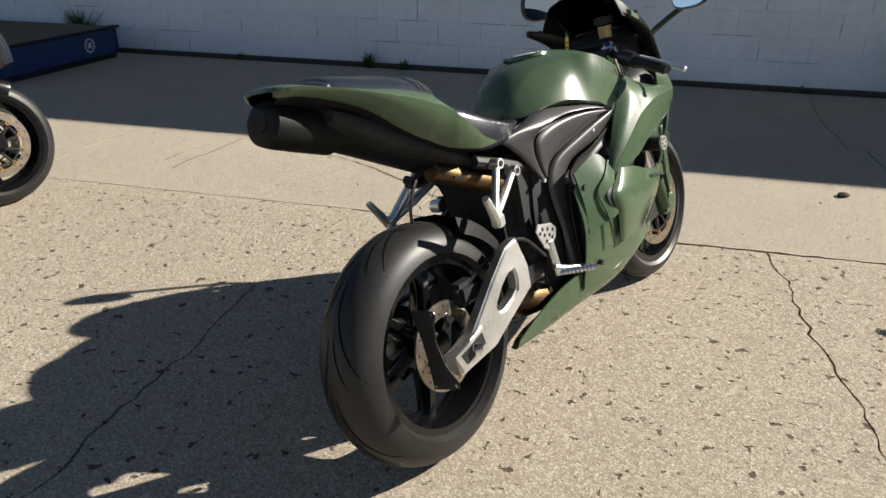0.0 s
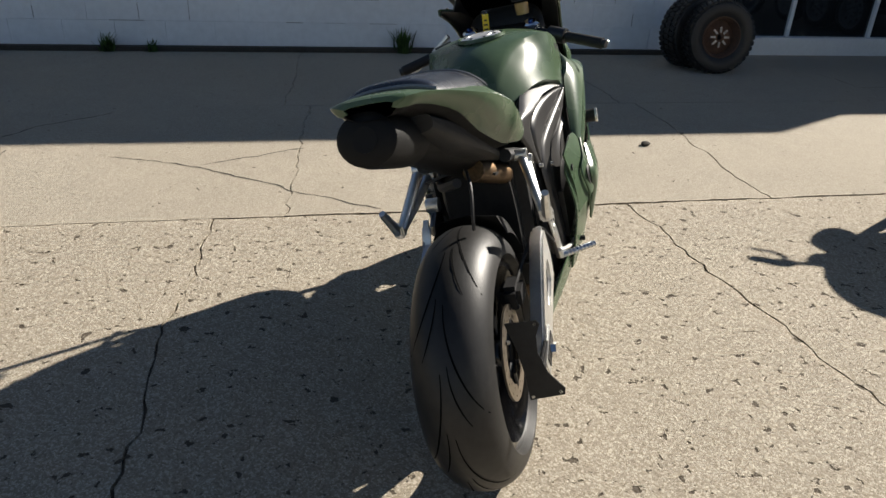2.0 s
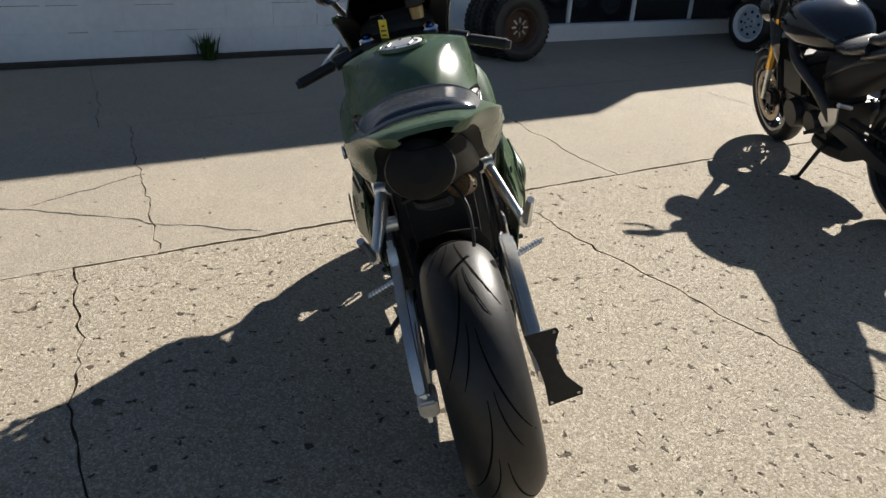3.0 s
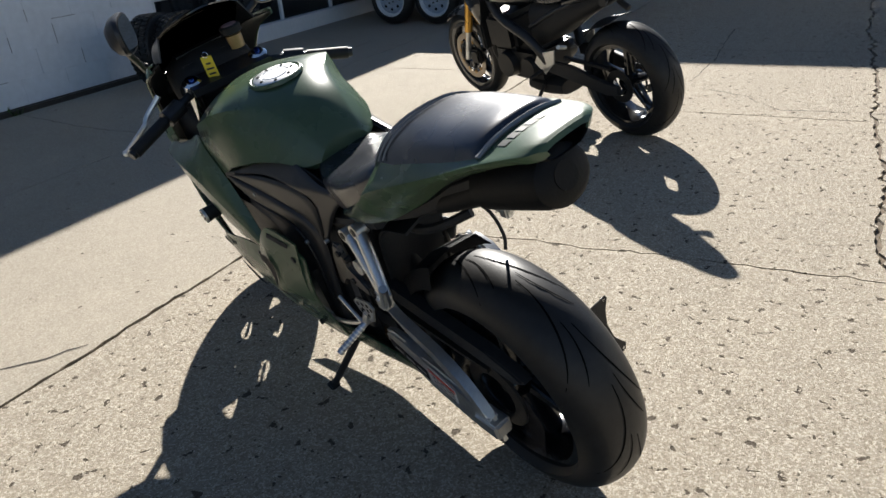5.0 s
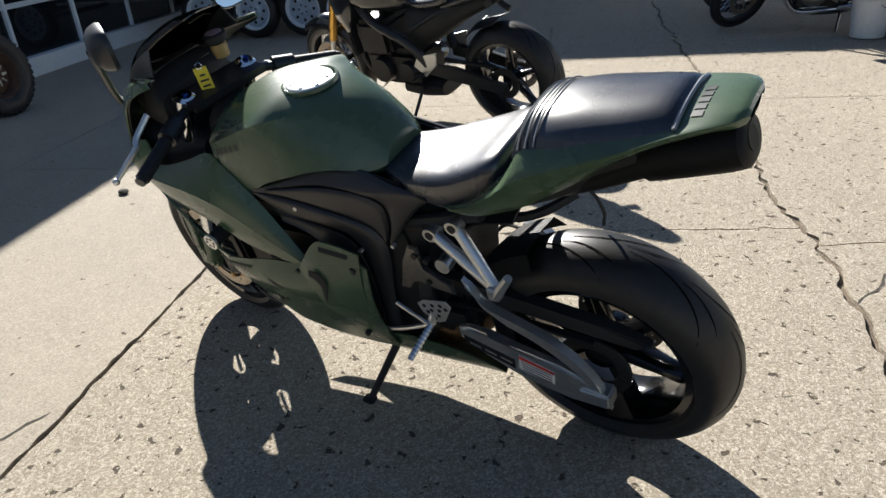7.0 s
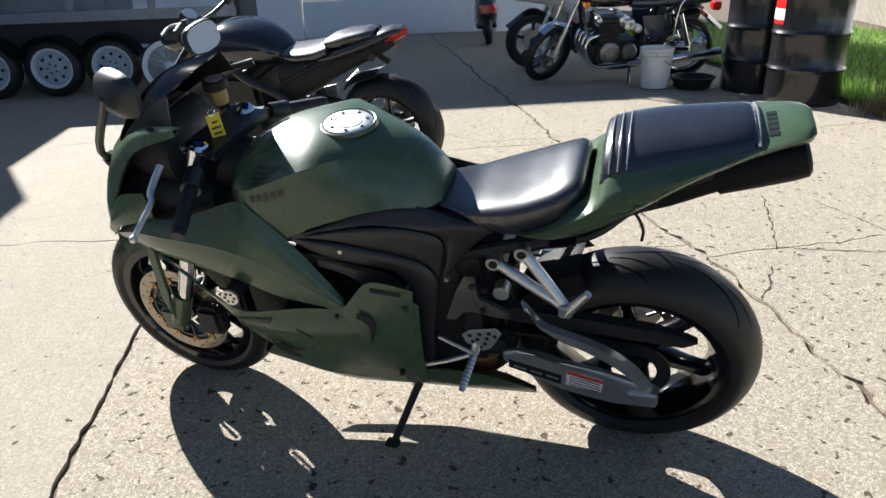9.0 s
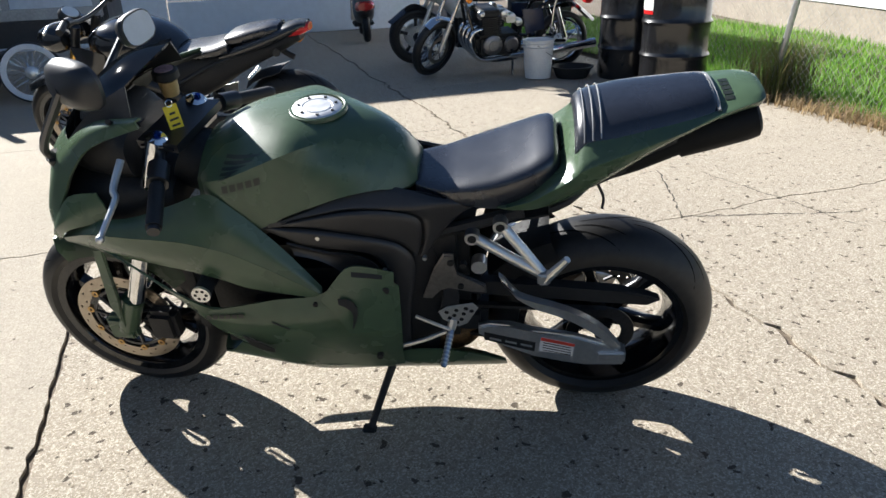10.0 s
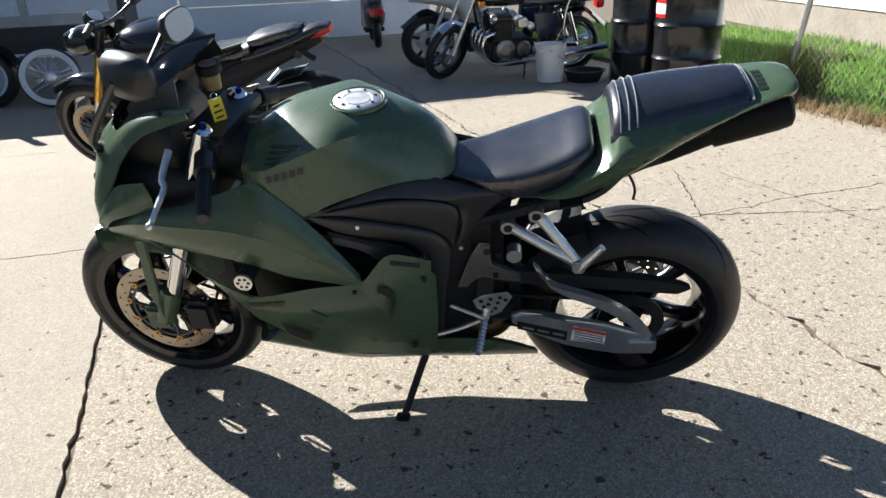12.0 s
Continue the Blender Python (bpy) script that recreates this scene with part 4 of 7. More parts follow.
    # black frame covers, fairing panels
    def flank(side, s):
        mir = s < 0
        def wide(x, z):
            """Half width of the covers; they tuck in under the tank."""
            ys = ((0.36, 0.105), (0.46, 0.120), (0.54, 0.138), (0.63, 0.152), (0.70, 0.165), (0.77, 0.178), (0.83, 0.188), (0.92, 0.193))
            y = ys[0][1] if x < 0.36 else ys[-1][1]
            for (xa, ya), (xb, yb) in zip(ys, ys[1:]):
                if xa <= x <= xb:
                    y = ya + (yb - ya) * (x - xa) / (xb - xa)
            return y + 0.05 * max(0.0, min(0.25, 0.62 - z)) - 0.9 * max(0.0, z - 0.738)

        def cover(part_name, top, low, out, label=""):
            edge = 0.004
            rows = []
            for f in (0.0, 0.12, 0.35, 0.65, 0.88, 1.0):
                row = []
                for (xa, za), (xb, zb) in zip(top, low):
                    x, z = xa + (xb - xa) * f, za + (zb - za) * f
                    row.append((x, wide(x, z) + out * (1 - (2 * f - 1) ** 4) - (edge if f in (0.0, 1.0) else 0), z))
                rows.append(row)
            part(part_name, surf(rows, 36, 12, 0.004, mir), side_black, bike, label)

        cover("frame_cover", [(0.900, 0.712), (0.80, 0.746), (0.70, 0.774), (0.60, 0.774), (0.50, 0.748), (0.42, 0.732), (0.395, 0.726), (0.432, 0.710), (0.475, 0.670), (0.512, 0.622), (0.535, 0.592)],
              [(0.868, 0.724), (0.78, 0.738), (0.70, 0.742), (0.64, 0.738), (0.59, 0.729), (0.555, 0.718), (0.535, 0.703), (0.529, 0.682), (0.530, 0.650), (0.537, 0.618), (0.544, 0.596)], 0.003, "satin black frame cover")
        cover("cover_blade", [(0.866, 0.720), (0.78, 0.733), (0.70, 0.737), (0.64, 0.733), (0.592, 0.724), (0.560, 0.713), (0.541, 0.699), (0.535, 0.680), (0.536, 0.650), (0.543, 0.618), (0.549, 0.600)],
              [(0.852, 0.718), (0.80, 0.709), (0.755, 0.696), (0.71, 0.681), (0.672, 0.669), (0.640, 0.658), (0.612, 0.647), (0.590, 0.636), (0.573, 0.621), (0.561, 0.607), (0.555, 0.597)], 0.003)
        cover("cover_blade", [(0.868, 0.716), (0.80, 0.703), (0.745, 0.687), (0.70, 0.673), (0.655, 0.659), (0.605, 0.639), (0.580, 0.619), (0.562, 0.592), (0.557, 0.555), (0.565, 0.50), (0.575, 0.445), (0.582, 0.36), (0.588, 0.28)],
              [(0.892, 0.714), (0.862, 0.690), (0.815, 0.661), (0.765, 0.644), (0.715, 0.631), (0.670, 0.616), (0.643, 0.596), (0.628, 0.570), (0.622, 0.535), (0.619, 0.49), (0.618, 0.445), (0.620, 0.36), (0.622, 0.28)], 0.006)
        part("cover_backing", surf([[(x, wide(x, z) - 0.013, z) for x, z in row] for row in (
            [(0.89, 0.716), (0.80, 0.738), (0.70, 0.758), (0.60, 0.766), (0.50, 0.748), (0.43, 0.728)],
            [(0.88, 0.708), (0.79, 0.700), (0.70, 0.690), (0.62, 0.680), (0.54, 0.670), (0.48, 0.680)],
            [(0.87, 0.690), (0.80, 0.655), (0.72, 0.635), (0.65, 0.610), (0.60, 0.585), (0.545, 0.600)])], 20, 8, 0.004, mir), MATT_BLACK, bike)
        cover("cover_blade", [(0.845, 0.668), (0.76, 0.632), (0.70, 0.615), (0.65, 0.580), (0.628, 0.50), (0.626, 0.40), (0.63, 0.27)],
              [(0.835, 0.630), (0.77, 0.600), (0.73, 0.560), (0.69, 0.50), (0.67, 0.44), (0.665, 0.38), (0.66, 0.26)], -0.010)
        for bx, by, bz in ((0.532, 0.144, 0.592), (0.630, 0.158, 0.563), (0.771, 0.180, 0.678)):
            part("cover_bolt", tube([(bx, (by - 0.006) * s, bz), (bx, (by + 0.005) * s, bz)], 0.0055, 10), ALLOY, bike)
        part("frame_rail", surf([
            [(0.66, 0.142, 0.60), (0.62, 0.138, 0.52), (0.605, 0.135, 0.40), (0.61, 0.132, 0.24)],
            [(0.52, 0.118, 0.63), (0.50, 0.118, 0.52), (0.50, 0.116, 0.40), (0.52, 0.115, 0.24)]], 12, 4, 0.02, mir), MATT_BLACK, bike)
        ridge = [(1.42, 0.150, 0.648), (1.30, 0.214, 0.706), (1.19, 0.234, 0.712), (1.08, 0.243, 0.710), (1.00, 0.244, 0.692), (0.95, 0.243, 0.672), (0.860, 0.237, 0.612), (0.770, 0.224, 0.538)]
        part("upper_fairing", surf([
            [(1.415, 0.120, 0.662), (1.30, 0.180, 0.724), (1.20, 0.192, 0.740), (1.10, 0.184, 0.768), (1.01, 0.183, 0.800), (0.955, 0.195, 0.778), (0.865, 0.199, 0.678), (0.775, 0.209, 0.554)],
            [(1.418, 0.137, 0.656), (1.30, 0.200, 0.717), (1.195, 0.216, 0.730), (1.09, 0.222, 0.742), (1.005, 0.222, 0.748), (0.952, 0.226, 0.728), (0.862, 0.224, 0.648), (0.773, 0.219, 0.546)],
            ridge], 30, 9, 0.005, mir), paint, bike)
        part("fairing_band", surf([
            [(p[0], p[1] + 0.0005, p[2] + 0.001) for p in ridge],
            [(1.418, 0.146, 0.634), (1.29, 0.208, 0.670), (1.185, 0.230, 0.668), (1.08, 0.240, 0.660), (1.00, 0.243, 0.640), (0.945, 0.243, 0.618), (0.858, 0.237, 0.580), (0.769, 0.225, 0.532)],
            [(1.41, 0.135, 0.620), (1.28, 0.196, 0.634), (1.18, 0.216, 0.626), (1.08, 0.228, 0.612), (1.00, 0.234, 0.590), (0.94, 0.236, 0.568), (0.855, 0.234, 0.550), (0.768, 0.225, 0.526)]], 30, 9, 0.005, mir), paint, bike)
        part("lower_fairing", surf([
            [(1.065, 0.236, 0.492), (0.97, 0.240, 0.515), (0.885, 0.236, 0.532), (0.78, 0.226, 0.542), (0.70, 0.214, 0.592), (0.62, 0.200, 0.568), (0.592, 0.196, 0.545)],
            [(1.06, 0.238, 0.465), (0.97, 0.250, 0.46), (0.885, 0.254, 0.462), (0.78, 0.250, 0.468), (0.70, 0.240, 0.475), (0.63, 0.222, 0.46), (0.592, 0.212, 0.44)],
            [(1.04, 0.224, 0.405), (0.96, 0.228, 0.375), (0.875, 0.228, 0.36), (0.78, 0.222, 0.355), (0.70, 0.214, 0.352), (0.63, 0.204, 0.35), (0.60, 0.196, 0.345)],
            [(1.00, 0.200, 0.338), (0.93, 0.202, 0.285), (0.86, 0.198, 0.265), (0.78, 0.191, 0.258), (0.70, 0.184, 0.250), (0.64, 0.178, 0.25), (0.605, 0.172, 0.25)]], 24, 16, 0.005, mir), paint, bike)
        part("side_bump", surf([
            [(0.775, 0.238, 0.535), (0.735, 0.230, 0.590), (0.70, 0.218, 0.622), (0.65, 0.208, 0.612), (0.600, 0.198, 0.590)],
            [(0.74, 0.252, 0.50), (0.715, 0.248, 0.52), (0.69, 0.242, 0.53), (0.65, 0.228, 0.52), (0.605, 0.214, 0.50)],
            [(0.715, 0.254, 0.445), (0.70, 0.251, 0.44), (0.68, 0.244, 0.435), (0.65, 0.232, 0.43), (0.605, 0.216, 0.42)]], 12, 10, 0.005, mir), paint, bike)
        if s < 0:
            # the raised front panel with a pointed vent behind its lip
            part("side_panel", surf([
                [(0.785, 0.240, 0.562), (0.738, 0.247, 0.536), (0.694, 0.254, 0.502), (0.722, 0.250, 0.438), (0.752, 0.230, 0.345)],
                [(0.800, 0.246, 0.558), (0.760, 0.258, 0.530), (0.722, 0.267, 0.496), (0.745, 0.261, 0.438), (0.768, 0.236, 0.345)],
                [(0.860, 0.248, 0.548), (0.835, 0.260, 0.516), (0.815, 0.268, 0.480), (0.815, 0.260, 0.425), (0.810, 0.235, 0.345)],
                [(0.940, 0.246, 0.522), (0.930, 0.254, 0.492), (0.905, 0.260, 0.455), (0.880, 0.252, 0.405), (0.850, 0.228, 0.345)]], 20, 12, 0.004, mir), paint, bike)
            part("vent_slot", surf([[(0.738, 0.2465, 0.534), (0.700, 0.2530, 0.503), (0.722, 0.2500, 0.442)], [(0.722, 0.2435, 0.532), (0.678, 0.2460, 0.504), (0.712, 0.2500, 0.440)]], 8, 3, 0.003, mir), MATT_BLACK, bike, "dark pointed vent behind the raised panel")
            crease = [(0.735, 0.2330, 0.594), (0.690, 0.2385, 0.556), (0.652, 0.2335, 0.520), (0.672, 0.2440, 0.450), (0.705, 0.2350, 0.360)]
            part("panel_crease", tube([(x, -y, z) for x, y, z in crease], 0.0035, 6, 24), paint, bike)
        if s > 0:
            part("vent_slot", surf([[(0.728, 0.252, 0.552), (0.700, 0.249, 0.547), (0.684, 0.251, 0.515), (0.700, 0.257, 0.462)], [(0.728, 0.256, 0.538), (0.712, 0.255, 0.530), (0.697, 0.256, 0.508), (0.703, 0.258, 0.462)]], 8, 3, 0.002, mir), MATT_BLACK, bike)
        part("fairing_bolt", tube([(0.622, 0.200 * s, 0.546), (0.622, 0.2145 * s, 0.546)], 0.0095, 12), MATT_BLACK, bike)
        if s > 0:
            part("upper_slot", surf([[(0.694, 0.2225, 0.611), (0.660, 0.2150, 0.601), (0.626, 0.2080, 0.590)], [(0.694, 0.2275, 0.601), (0.660, 0.2200, 0.591), (0.626, 0.2125, 0.581)]], 6, 3, 0.002, mir), MATT_BLACK, bike, "dark slot along the top of the panel")
        part("fairing_bolt", tube([(0.79, 0.226 * s, 0.520), (0.79, 0.2395 * s, 0.520)], 0.006, 10), MATT_BLACK, bike)
        for k in range(6):
            x0, z0, y0 = 1.070 - 0.0175 * k, 0.480 + 0.003 * k, 0.2415 + 0.0017 * k
            part("wordmark_bar", surf([[(x0, y0, z0), (x0 - 0.013, y0 + 0.0013, z0 + 0.002)], [(x0 + 0.001, y0 + 0.002, z0 - 0.011), (x0 - 0.012, y0 + 0.0035, z0 - 0.009)]], 2, 2, 0.0008, mir), DECAL, bike)
        part("lower_vent", surf([[(0.990, 0.247, 0.420), (0.955, 0.247, 0.395), (0.920, 0.243, 0.368)], [(0.984, 0.238, 0.378), (0.958, 0.234, 0.356), (0.926, 0.233, 0.345)]], 8, 3, 0.002, mir), MATT_BLACK, bike, "dark slot in the lower fairing")
        if s > 0:
            part("panel_slit", surf([[(0.900, 0.2560, 0.478), (0.880, 0.2562, 0.466), (0.862, 0.2560, 0.456)], [(0.899, 0.2568, 0.474), (0.880, 0.2570, 0.4625), (0.862, 0.2565, 0.4525)]], 6, 3, 0.0015, mir), MATT_BLACK, bike)
        part("fairing_strip", surf([
            [(1.33, 0.186, 0.658), (1.25, 0.212, 0.628), (1.16, 0.228, 0.56), (1.075, 0.236, 0.507), (1.02, 0.238, 0.50)],
            [(1.29, 0.180, 0.618), (1.21, 0.204, 0.575), (1.12, 0.214, 0.48), (1.06, 0.216, 0.405), (1.00, 0.20, 0.350)]], 16, 5, 0.005, mir), paint, bike)
        part("belly_pan", surf([
            [(1.020, 0.200, 0.352), (0.85, 0.196, 0.275), (0.72, 0.183, 0.262), (0.62, 0.172, 0.300), (0.52, 0.155, 0.292), (0.43, 0.131, 0.255), (0.338, 0.112, 0.209)],
            [(1.070, 0.175, 0.290), (0.86, 0.172, 0.232), (0.72, 0.162, 0.224), (0.62, 0.155, 0.230), (0.52, 0.142, 0.224), (0.43, 0.122, 0.212), (0.337, 0.106, 0.197)],
            [(1.130, 0.105, 0.222), (0.88, 0.112, 0.187), (0.72, 0.108, 0.183), (0.62, 0.105, 0.182), (0.52, 0.102, 0.181), (0.43, 0.100, 0.181), (0.335, 0.098, 0.184)],
            [(1.150, 0.03, 0.215), (0.88, 0.03, 0.182), (0.72, 0.03, 0.179), (0.62, 0.03, 0.178), (0.52, 0.03, 0.178), (0.43, 0.045, 0.179), (0.34, 0.08, 0.183)]], 24, 11, 0.004, mir), paint, bike)
        sl = part("frame_slider", tube([(1.047, 0.19 * s, 0.575), (1.047, 0.264 * s, 0.575)], 0.021, 18), MATT_BLACK, bike, "round crash bobbin with a pale end")
        part("slider_end", tube([(1.047, 0.264 * s, 0.575), (1.047, 0.271 * s, 0.575)], 0.0225, 18), ALLOY, sl)
        for k in range(6):
            aa = 2 * math.pi * k / 6
            part("slider_hole", tube([(1.047 + 0.013 * math.cos(aa), 0.268 * s, 0.575 + 0.013 * math.sin(aa)), (1.047 + 0.013 * math.cos(aa), 0.2718 * s, 0.575 + 0.013 * math.sin(aa))], 0.0042, 8), MATT_BLACK, sl)
        # footrest hanger with drilled heel plate
        ox, oz = (0.0, 0.0) if s > 0 else (0.030, 0.036)
        hp = part("heel_plate", plate([(x + ox, z + oz) for x, z in ((0.508, 0.424), (0.486, 0.442), (0.421, 0.456), (0.407, 0.440), (0.436, 0.386), (0.458, 0.374), (0.498, 0.398))], 0.150 * s, 0.155 * s, 0.0015), ALLOY, bike, "drilled alloy heel plate")
        for hx, hz in ((0.487, 0.424), (0.468, 0.414), (0.462, 0.432), (0.480, 0.405), (0.450, 0.401), (0.444, 0.420), (0.438, 0.438), (0.424, 0.430), (0.462, 0.390)):
            part("drilled_hole", lathe([(0, 0.1556 * s), (0.0058, 0.1556 * s), (0.0058, 0.1545 * s)], 8, "y", (hx + ox, 0, hz + oz)), MATT_BLACK, hp)
        part("hanger_plate", plate([(x + ox, z) for x, z in ((0.485, 0.52), (0.455, 0.51), (0.455, 0.40), (0.470, 0.345), (0.505, 0.335), (0.505, 0.42))], 0.138 * s, 0.148 * s, 0.002), SATIN_BLACK, bike)
        part("footrest_hanger", tube([(0.470 + ox, 0.148 * s, 0.395 + oz), (0.478 + ox, 0.158 * s, 0.370 - oz)], 0.012, 8, 8), ALLOY, bike)
        toe = ((0.476, 0.155, 0.372), (0.492, 0.252, 0.330)) if s > 0 else ((0.506, 0.157, 0.338), (0.552, 0.250, 0.344))
        at = [Vector((p[0], p[1] * s, p[2])) for p in toe]
        peg = part("footrest", tube([at[0], at[0].lerp(at[1], 0.5), at[1]], (0.009, 0.0075), 10), BLUE_STEEL, bike, "knurled bluish alloy footrest")
        for k in range(8):
            f = 0.2 + 0.10 * k
            part("knurl_ring", tube([at[0].lerp(at[1], f), at[0].lerp(at[1], f + 0.04)], 0.0098, 8), ALLOY, peg)
        part("pedal", tube([(0.49, 0.160 * s, 0.362), (0.55, 0.172 * s, 0.340), (0.62, 0.180 * s, 0.322), (0.66, 0.184 * s, 0.318)], 0.006, 8, 10), ALLOY, bike)
        part("pedal_tip", tube([(0.66, 0.178 * s, 0.318), (0.66, 0.214 * s, 0.316)], 0.008, 8), MATT_BLACK, bike)
        if s > 0:
            part("shift_rod", tube([(0.565, 0.165, 0.418), (0.48, 0.168, 0.376)], 0.005, 6), ALLOY, bike)
        else:
            part("brake_hose", tube([(0.47, -0.15, 0.40), (0.40, -0.13, 0.47), (0.30, -0.11, 0.46), (0.20, -0.09, 0.42)], 0.005, 6, 14), MATT_BLACK, bike)
        # passenger footrest bracket
        br = part("passenger_bracket", tube([(0.418, 0.128 * s, 0.648), (0.33, 0.150 * s, 0.603), (0.25, 0.172 * s, 0.568)], (0.0140, 0.0125) if s > 0 else (0.0105, 0.0095), 10), ALLOY, bike, "bright V-shaped passenger footrest bracket")
        part("bracket_leg", tube([(0.352, 0.128 * s, 0.682), (0.30, 0.150 * s, 0.625), (0.25, 0.172 * s, 0.568)], (0.0140, 0.0125) if s > 0 else (0.0105, 0.0095), 10), ALLOY, br)
        for bx, bz in ((0.418, 0.648), (0.352, 0.682)):
            part("bracket_boss", tube([(bx, 0.112 * s, bz), (bx, 0.143 * s, bz)], 0.0175 if s > 0 else 0.0135, 16), ALLOY, br)
            part("bracket_bolt", tube([(bx, 0.125 * s, bz), (bx, 0.1445 * s, bz)], 0.0105 if s > 0 else 0.008, 12), DARK_METAL, br)
        part("passenger_peg", tube([(0.247, 0.180 * s, 0.560), (0.200, 0.192 * s, 0.632)], (0.013, 0.009), 8), ALLOY, br)
        part("peg_clevis", block(0.235, 0.265, 0.165 * s, 0.192 * s, 0.548, 0.582, 0.005), ALLOY, br)

    both(flank)
    # nose shell and screen
    low = [(1.435, 0.150, 0.640), (1.422, 0.158, 0.690), (1.388, 0.166, 0.738), (1.345, 0.173, 0.795), (1.300, 0.180, 0.858), (1.225, 0.190, 0.925), (1.100, 0.192, 0.970)]
    up = [(1.475, 0.065, 0.640), (1.462, 0.078, 0.715), (1.428, 0.095, 0.785), (1.382, 0.112, 0.850), (1.315, 0.128, 0.908), (1.225, 0.144, 0.962), (1.096, 0.180, 0.990)]
    mid = [(1.500, 0.0, 0.640), (1.490, 0.0, 0.720), (1.460, 0.0, 0.795), (1.420, 0.0, 0.855), (1.375, 0.0, 0.895)]
    for s in (1, -1):
        part("cowl_ear", surf([mirrored(up, s), [((a[0] + b[0]) / 2 + 0.006, (a[1] + b[1]) / 2 * s * 1.03, (a[2] + b[2]) / 2 + 0.006) for a, b in zip(up, low)], mirrored(low, s)], 24, 7, 0.005), paint, bike)
        part("ear_liner", surf([[(p[0] - 0.004, (p[1] - 0.009) * s, p[2] - 0.007) for p in up], [((a[0] + b[0]) / 2, ((a[1] + b[1]) / 2 * 1.03 - 0.009) * s, (a[2] + b[2]) / 2 - 0.002) for a, b in zip(up, low)], [(p[0] - 0.002, (p[1] - 0.009) * s, p[2]) for p in low]], 24, 7, 0.003), MATT_BLACK, bike, "black lining of the cowl")
        part("ear_bolt", tube([(1.17, 0.168 * s, 0.968), (1.17, 0.180 * s, 0.982)], 0.006, 8), MATT_BLACK, bike)
        part("nose_side", surf([mirrored(c, s) for c in ([(1.424, 0.157, 0.690), (1.386, 0.167, 0.740), (1.336, 0.174, 0.788), (1.268, 0.176, 0.798)], [(1.432, 0.160, 0.665), (1.385, 0.182, 0.715), (1.325, 0.190, 0.752), (1.255, 0.184, 0.765)], [(1.425, 0.150, 0.645), (1.380, 0.180, 0.690), (1.320, 0.192, 0.715), (1.255, 0.184, 0.728)])], 12, 7, 0.004), paint, bike)
    part("nose_cowl", surf([[up[k], (mid[k][0] - 0.012, up[k][1] * 0.5, mid[k][2]), mid[k], (mid[k][0] - 0.012, -up[k][1] * 0.5, mid[k][2]), mirrored(up, -1)[k]] for k in range(5)], 16, 14, 0.005), paint, bike)
    part("nose_inner", body([(1.45, 0.07, 0.62, 0.68, 0.74), (1.38, 0.13, 0.62, 0.70, 0.80), (1.28, 0.15, 0.64, 0.72, 0.82), (1.20, 0.14, 0.68, 0.74, 0.80), (1.12, 0.12, 0.70, 0.74, 0.78)], 20, 3), MATT_BLACK, bike, "black inner panel below the clocks")
    clocks = part("clock_panel", block(1.215, 1.30, -0.105, 0.105, 0.80, 0.945, 0.025), SATIN_BLACK, bike)
    part("dash_shroud", body([(1.36, 0.085, 0.80, 0.85, 0.895), (1.31, 0.115, 0.79, 0.86, 0.935), (1.24, 0.128, 0.78, 0.86, 0.945), (1.20, 0.125, 0.78, 0.85, 0.90)], 22, 3.2), MATT_BLACK, bike, "black shroud behind the clocks")
    edge = [(1.325, 0.118, 0.900), (1.255, 0.136, 0.962), (1.195, 0.136, 1.006), (1.140, 0.124, 1.034)]
    half = [(1.345, 0.078, 0.912), (1.272, 0.092, 0.985), (1.195, 0.092, 1.034), (1.115, 0.084, 1.053)]
    part("windscreen", surf([edge, half, [(1.375, 0, 0.906), (1.29, 0, 0.990), (1.20, 0, 1.046), (1.092, 0, 1.068)], mirrored(half, -1), mirrored(edge, -1)], 14, 18, 0.004), GLASS_DARK, bike, "dark smoked windscreen")
    for s in (1, -1):
        part("screen_skirt", surf([mirrored(edge, s), [(1.325, 0.122 * s, 0.885), (1.255, 0.142 * s, 0.940), (1.195, 0.146 * s, 0.965), (1.135, 0.150 * s, 0.975)]], 12, 4, 0.004), SATIN_BLACK, bike)
    # mirrors
    for s, where, face, up_way in ((1, Vector((1.20, 0.172, 1.066)), Vector((-0.45, -0.88, -0.05)), 0), (-1, Vector((1.306, -0.300, 0.998)), Vector((-0.95, 0.18, 0.19)), 0)):
        mm = (Matrix.Translation(where) @ face.to_track_quat("Z", "Y").to_matrix().to_4x4()) @ Matrix.Scale(0.88 if s > 0 else 0.74, 4)
        bm = bmesh.new()
        rings = []
        for zz, f in ((0.0, 1.0), (-0.012, 1.05), (-0.035, 0.92), (-0.052, 0.6), (-0.058, 0.1)):
            rings.append([mm @ Vector((0.084 * f * math.copysign(abs(math.cos(a)) ** 0.7, math.cos(a)), 0.056 * f * math.copysign(abs(math.sin(a)) ** 0.7, math.sin(a)), zz)) for a in [2 * math.pi * k / 28 for k in range(28)]])
        skin(bm, rings)
        mir = part("mirror", bm, SATIN_BLACK, bike, "black folded mirror")
        bm = bmesh.new()
        bm.faces.new([bm.verts.new(mm @ Vector((0.079 * math.copysign(abs(math.cos(a)) ** 0.7, math.cos(a)), 0.051 * math.copysign(abs(math.sin(a)) ** 0.7, math.sin(a)), 0.002))) for a in [2 * math.pi * k / 28 for k in range(28)]])
        part("mirror_glass", bm, MIRROR, mir)
        part("mirror_stalk", tube([(1.375, 0.112 * s, 0.850), (1.372, 0.135 * s, 0.90), (where - face.normalized() * 0.045)], 0.010, 8, 8), SATIN_BLACK, mir)
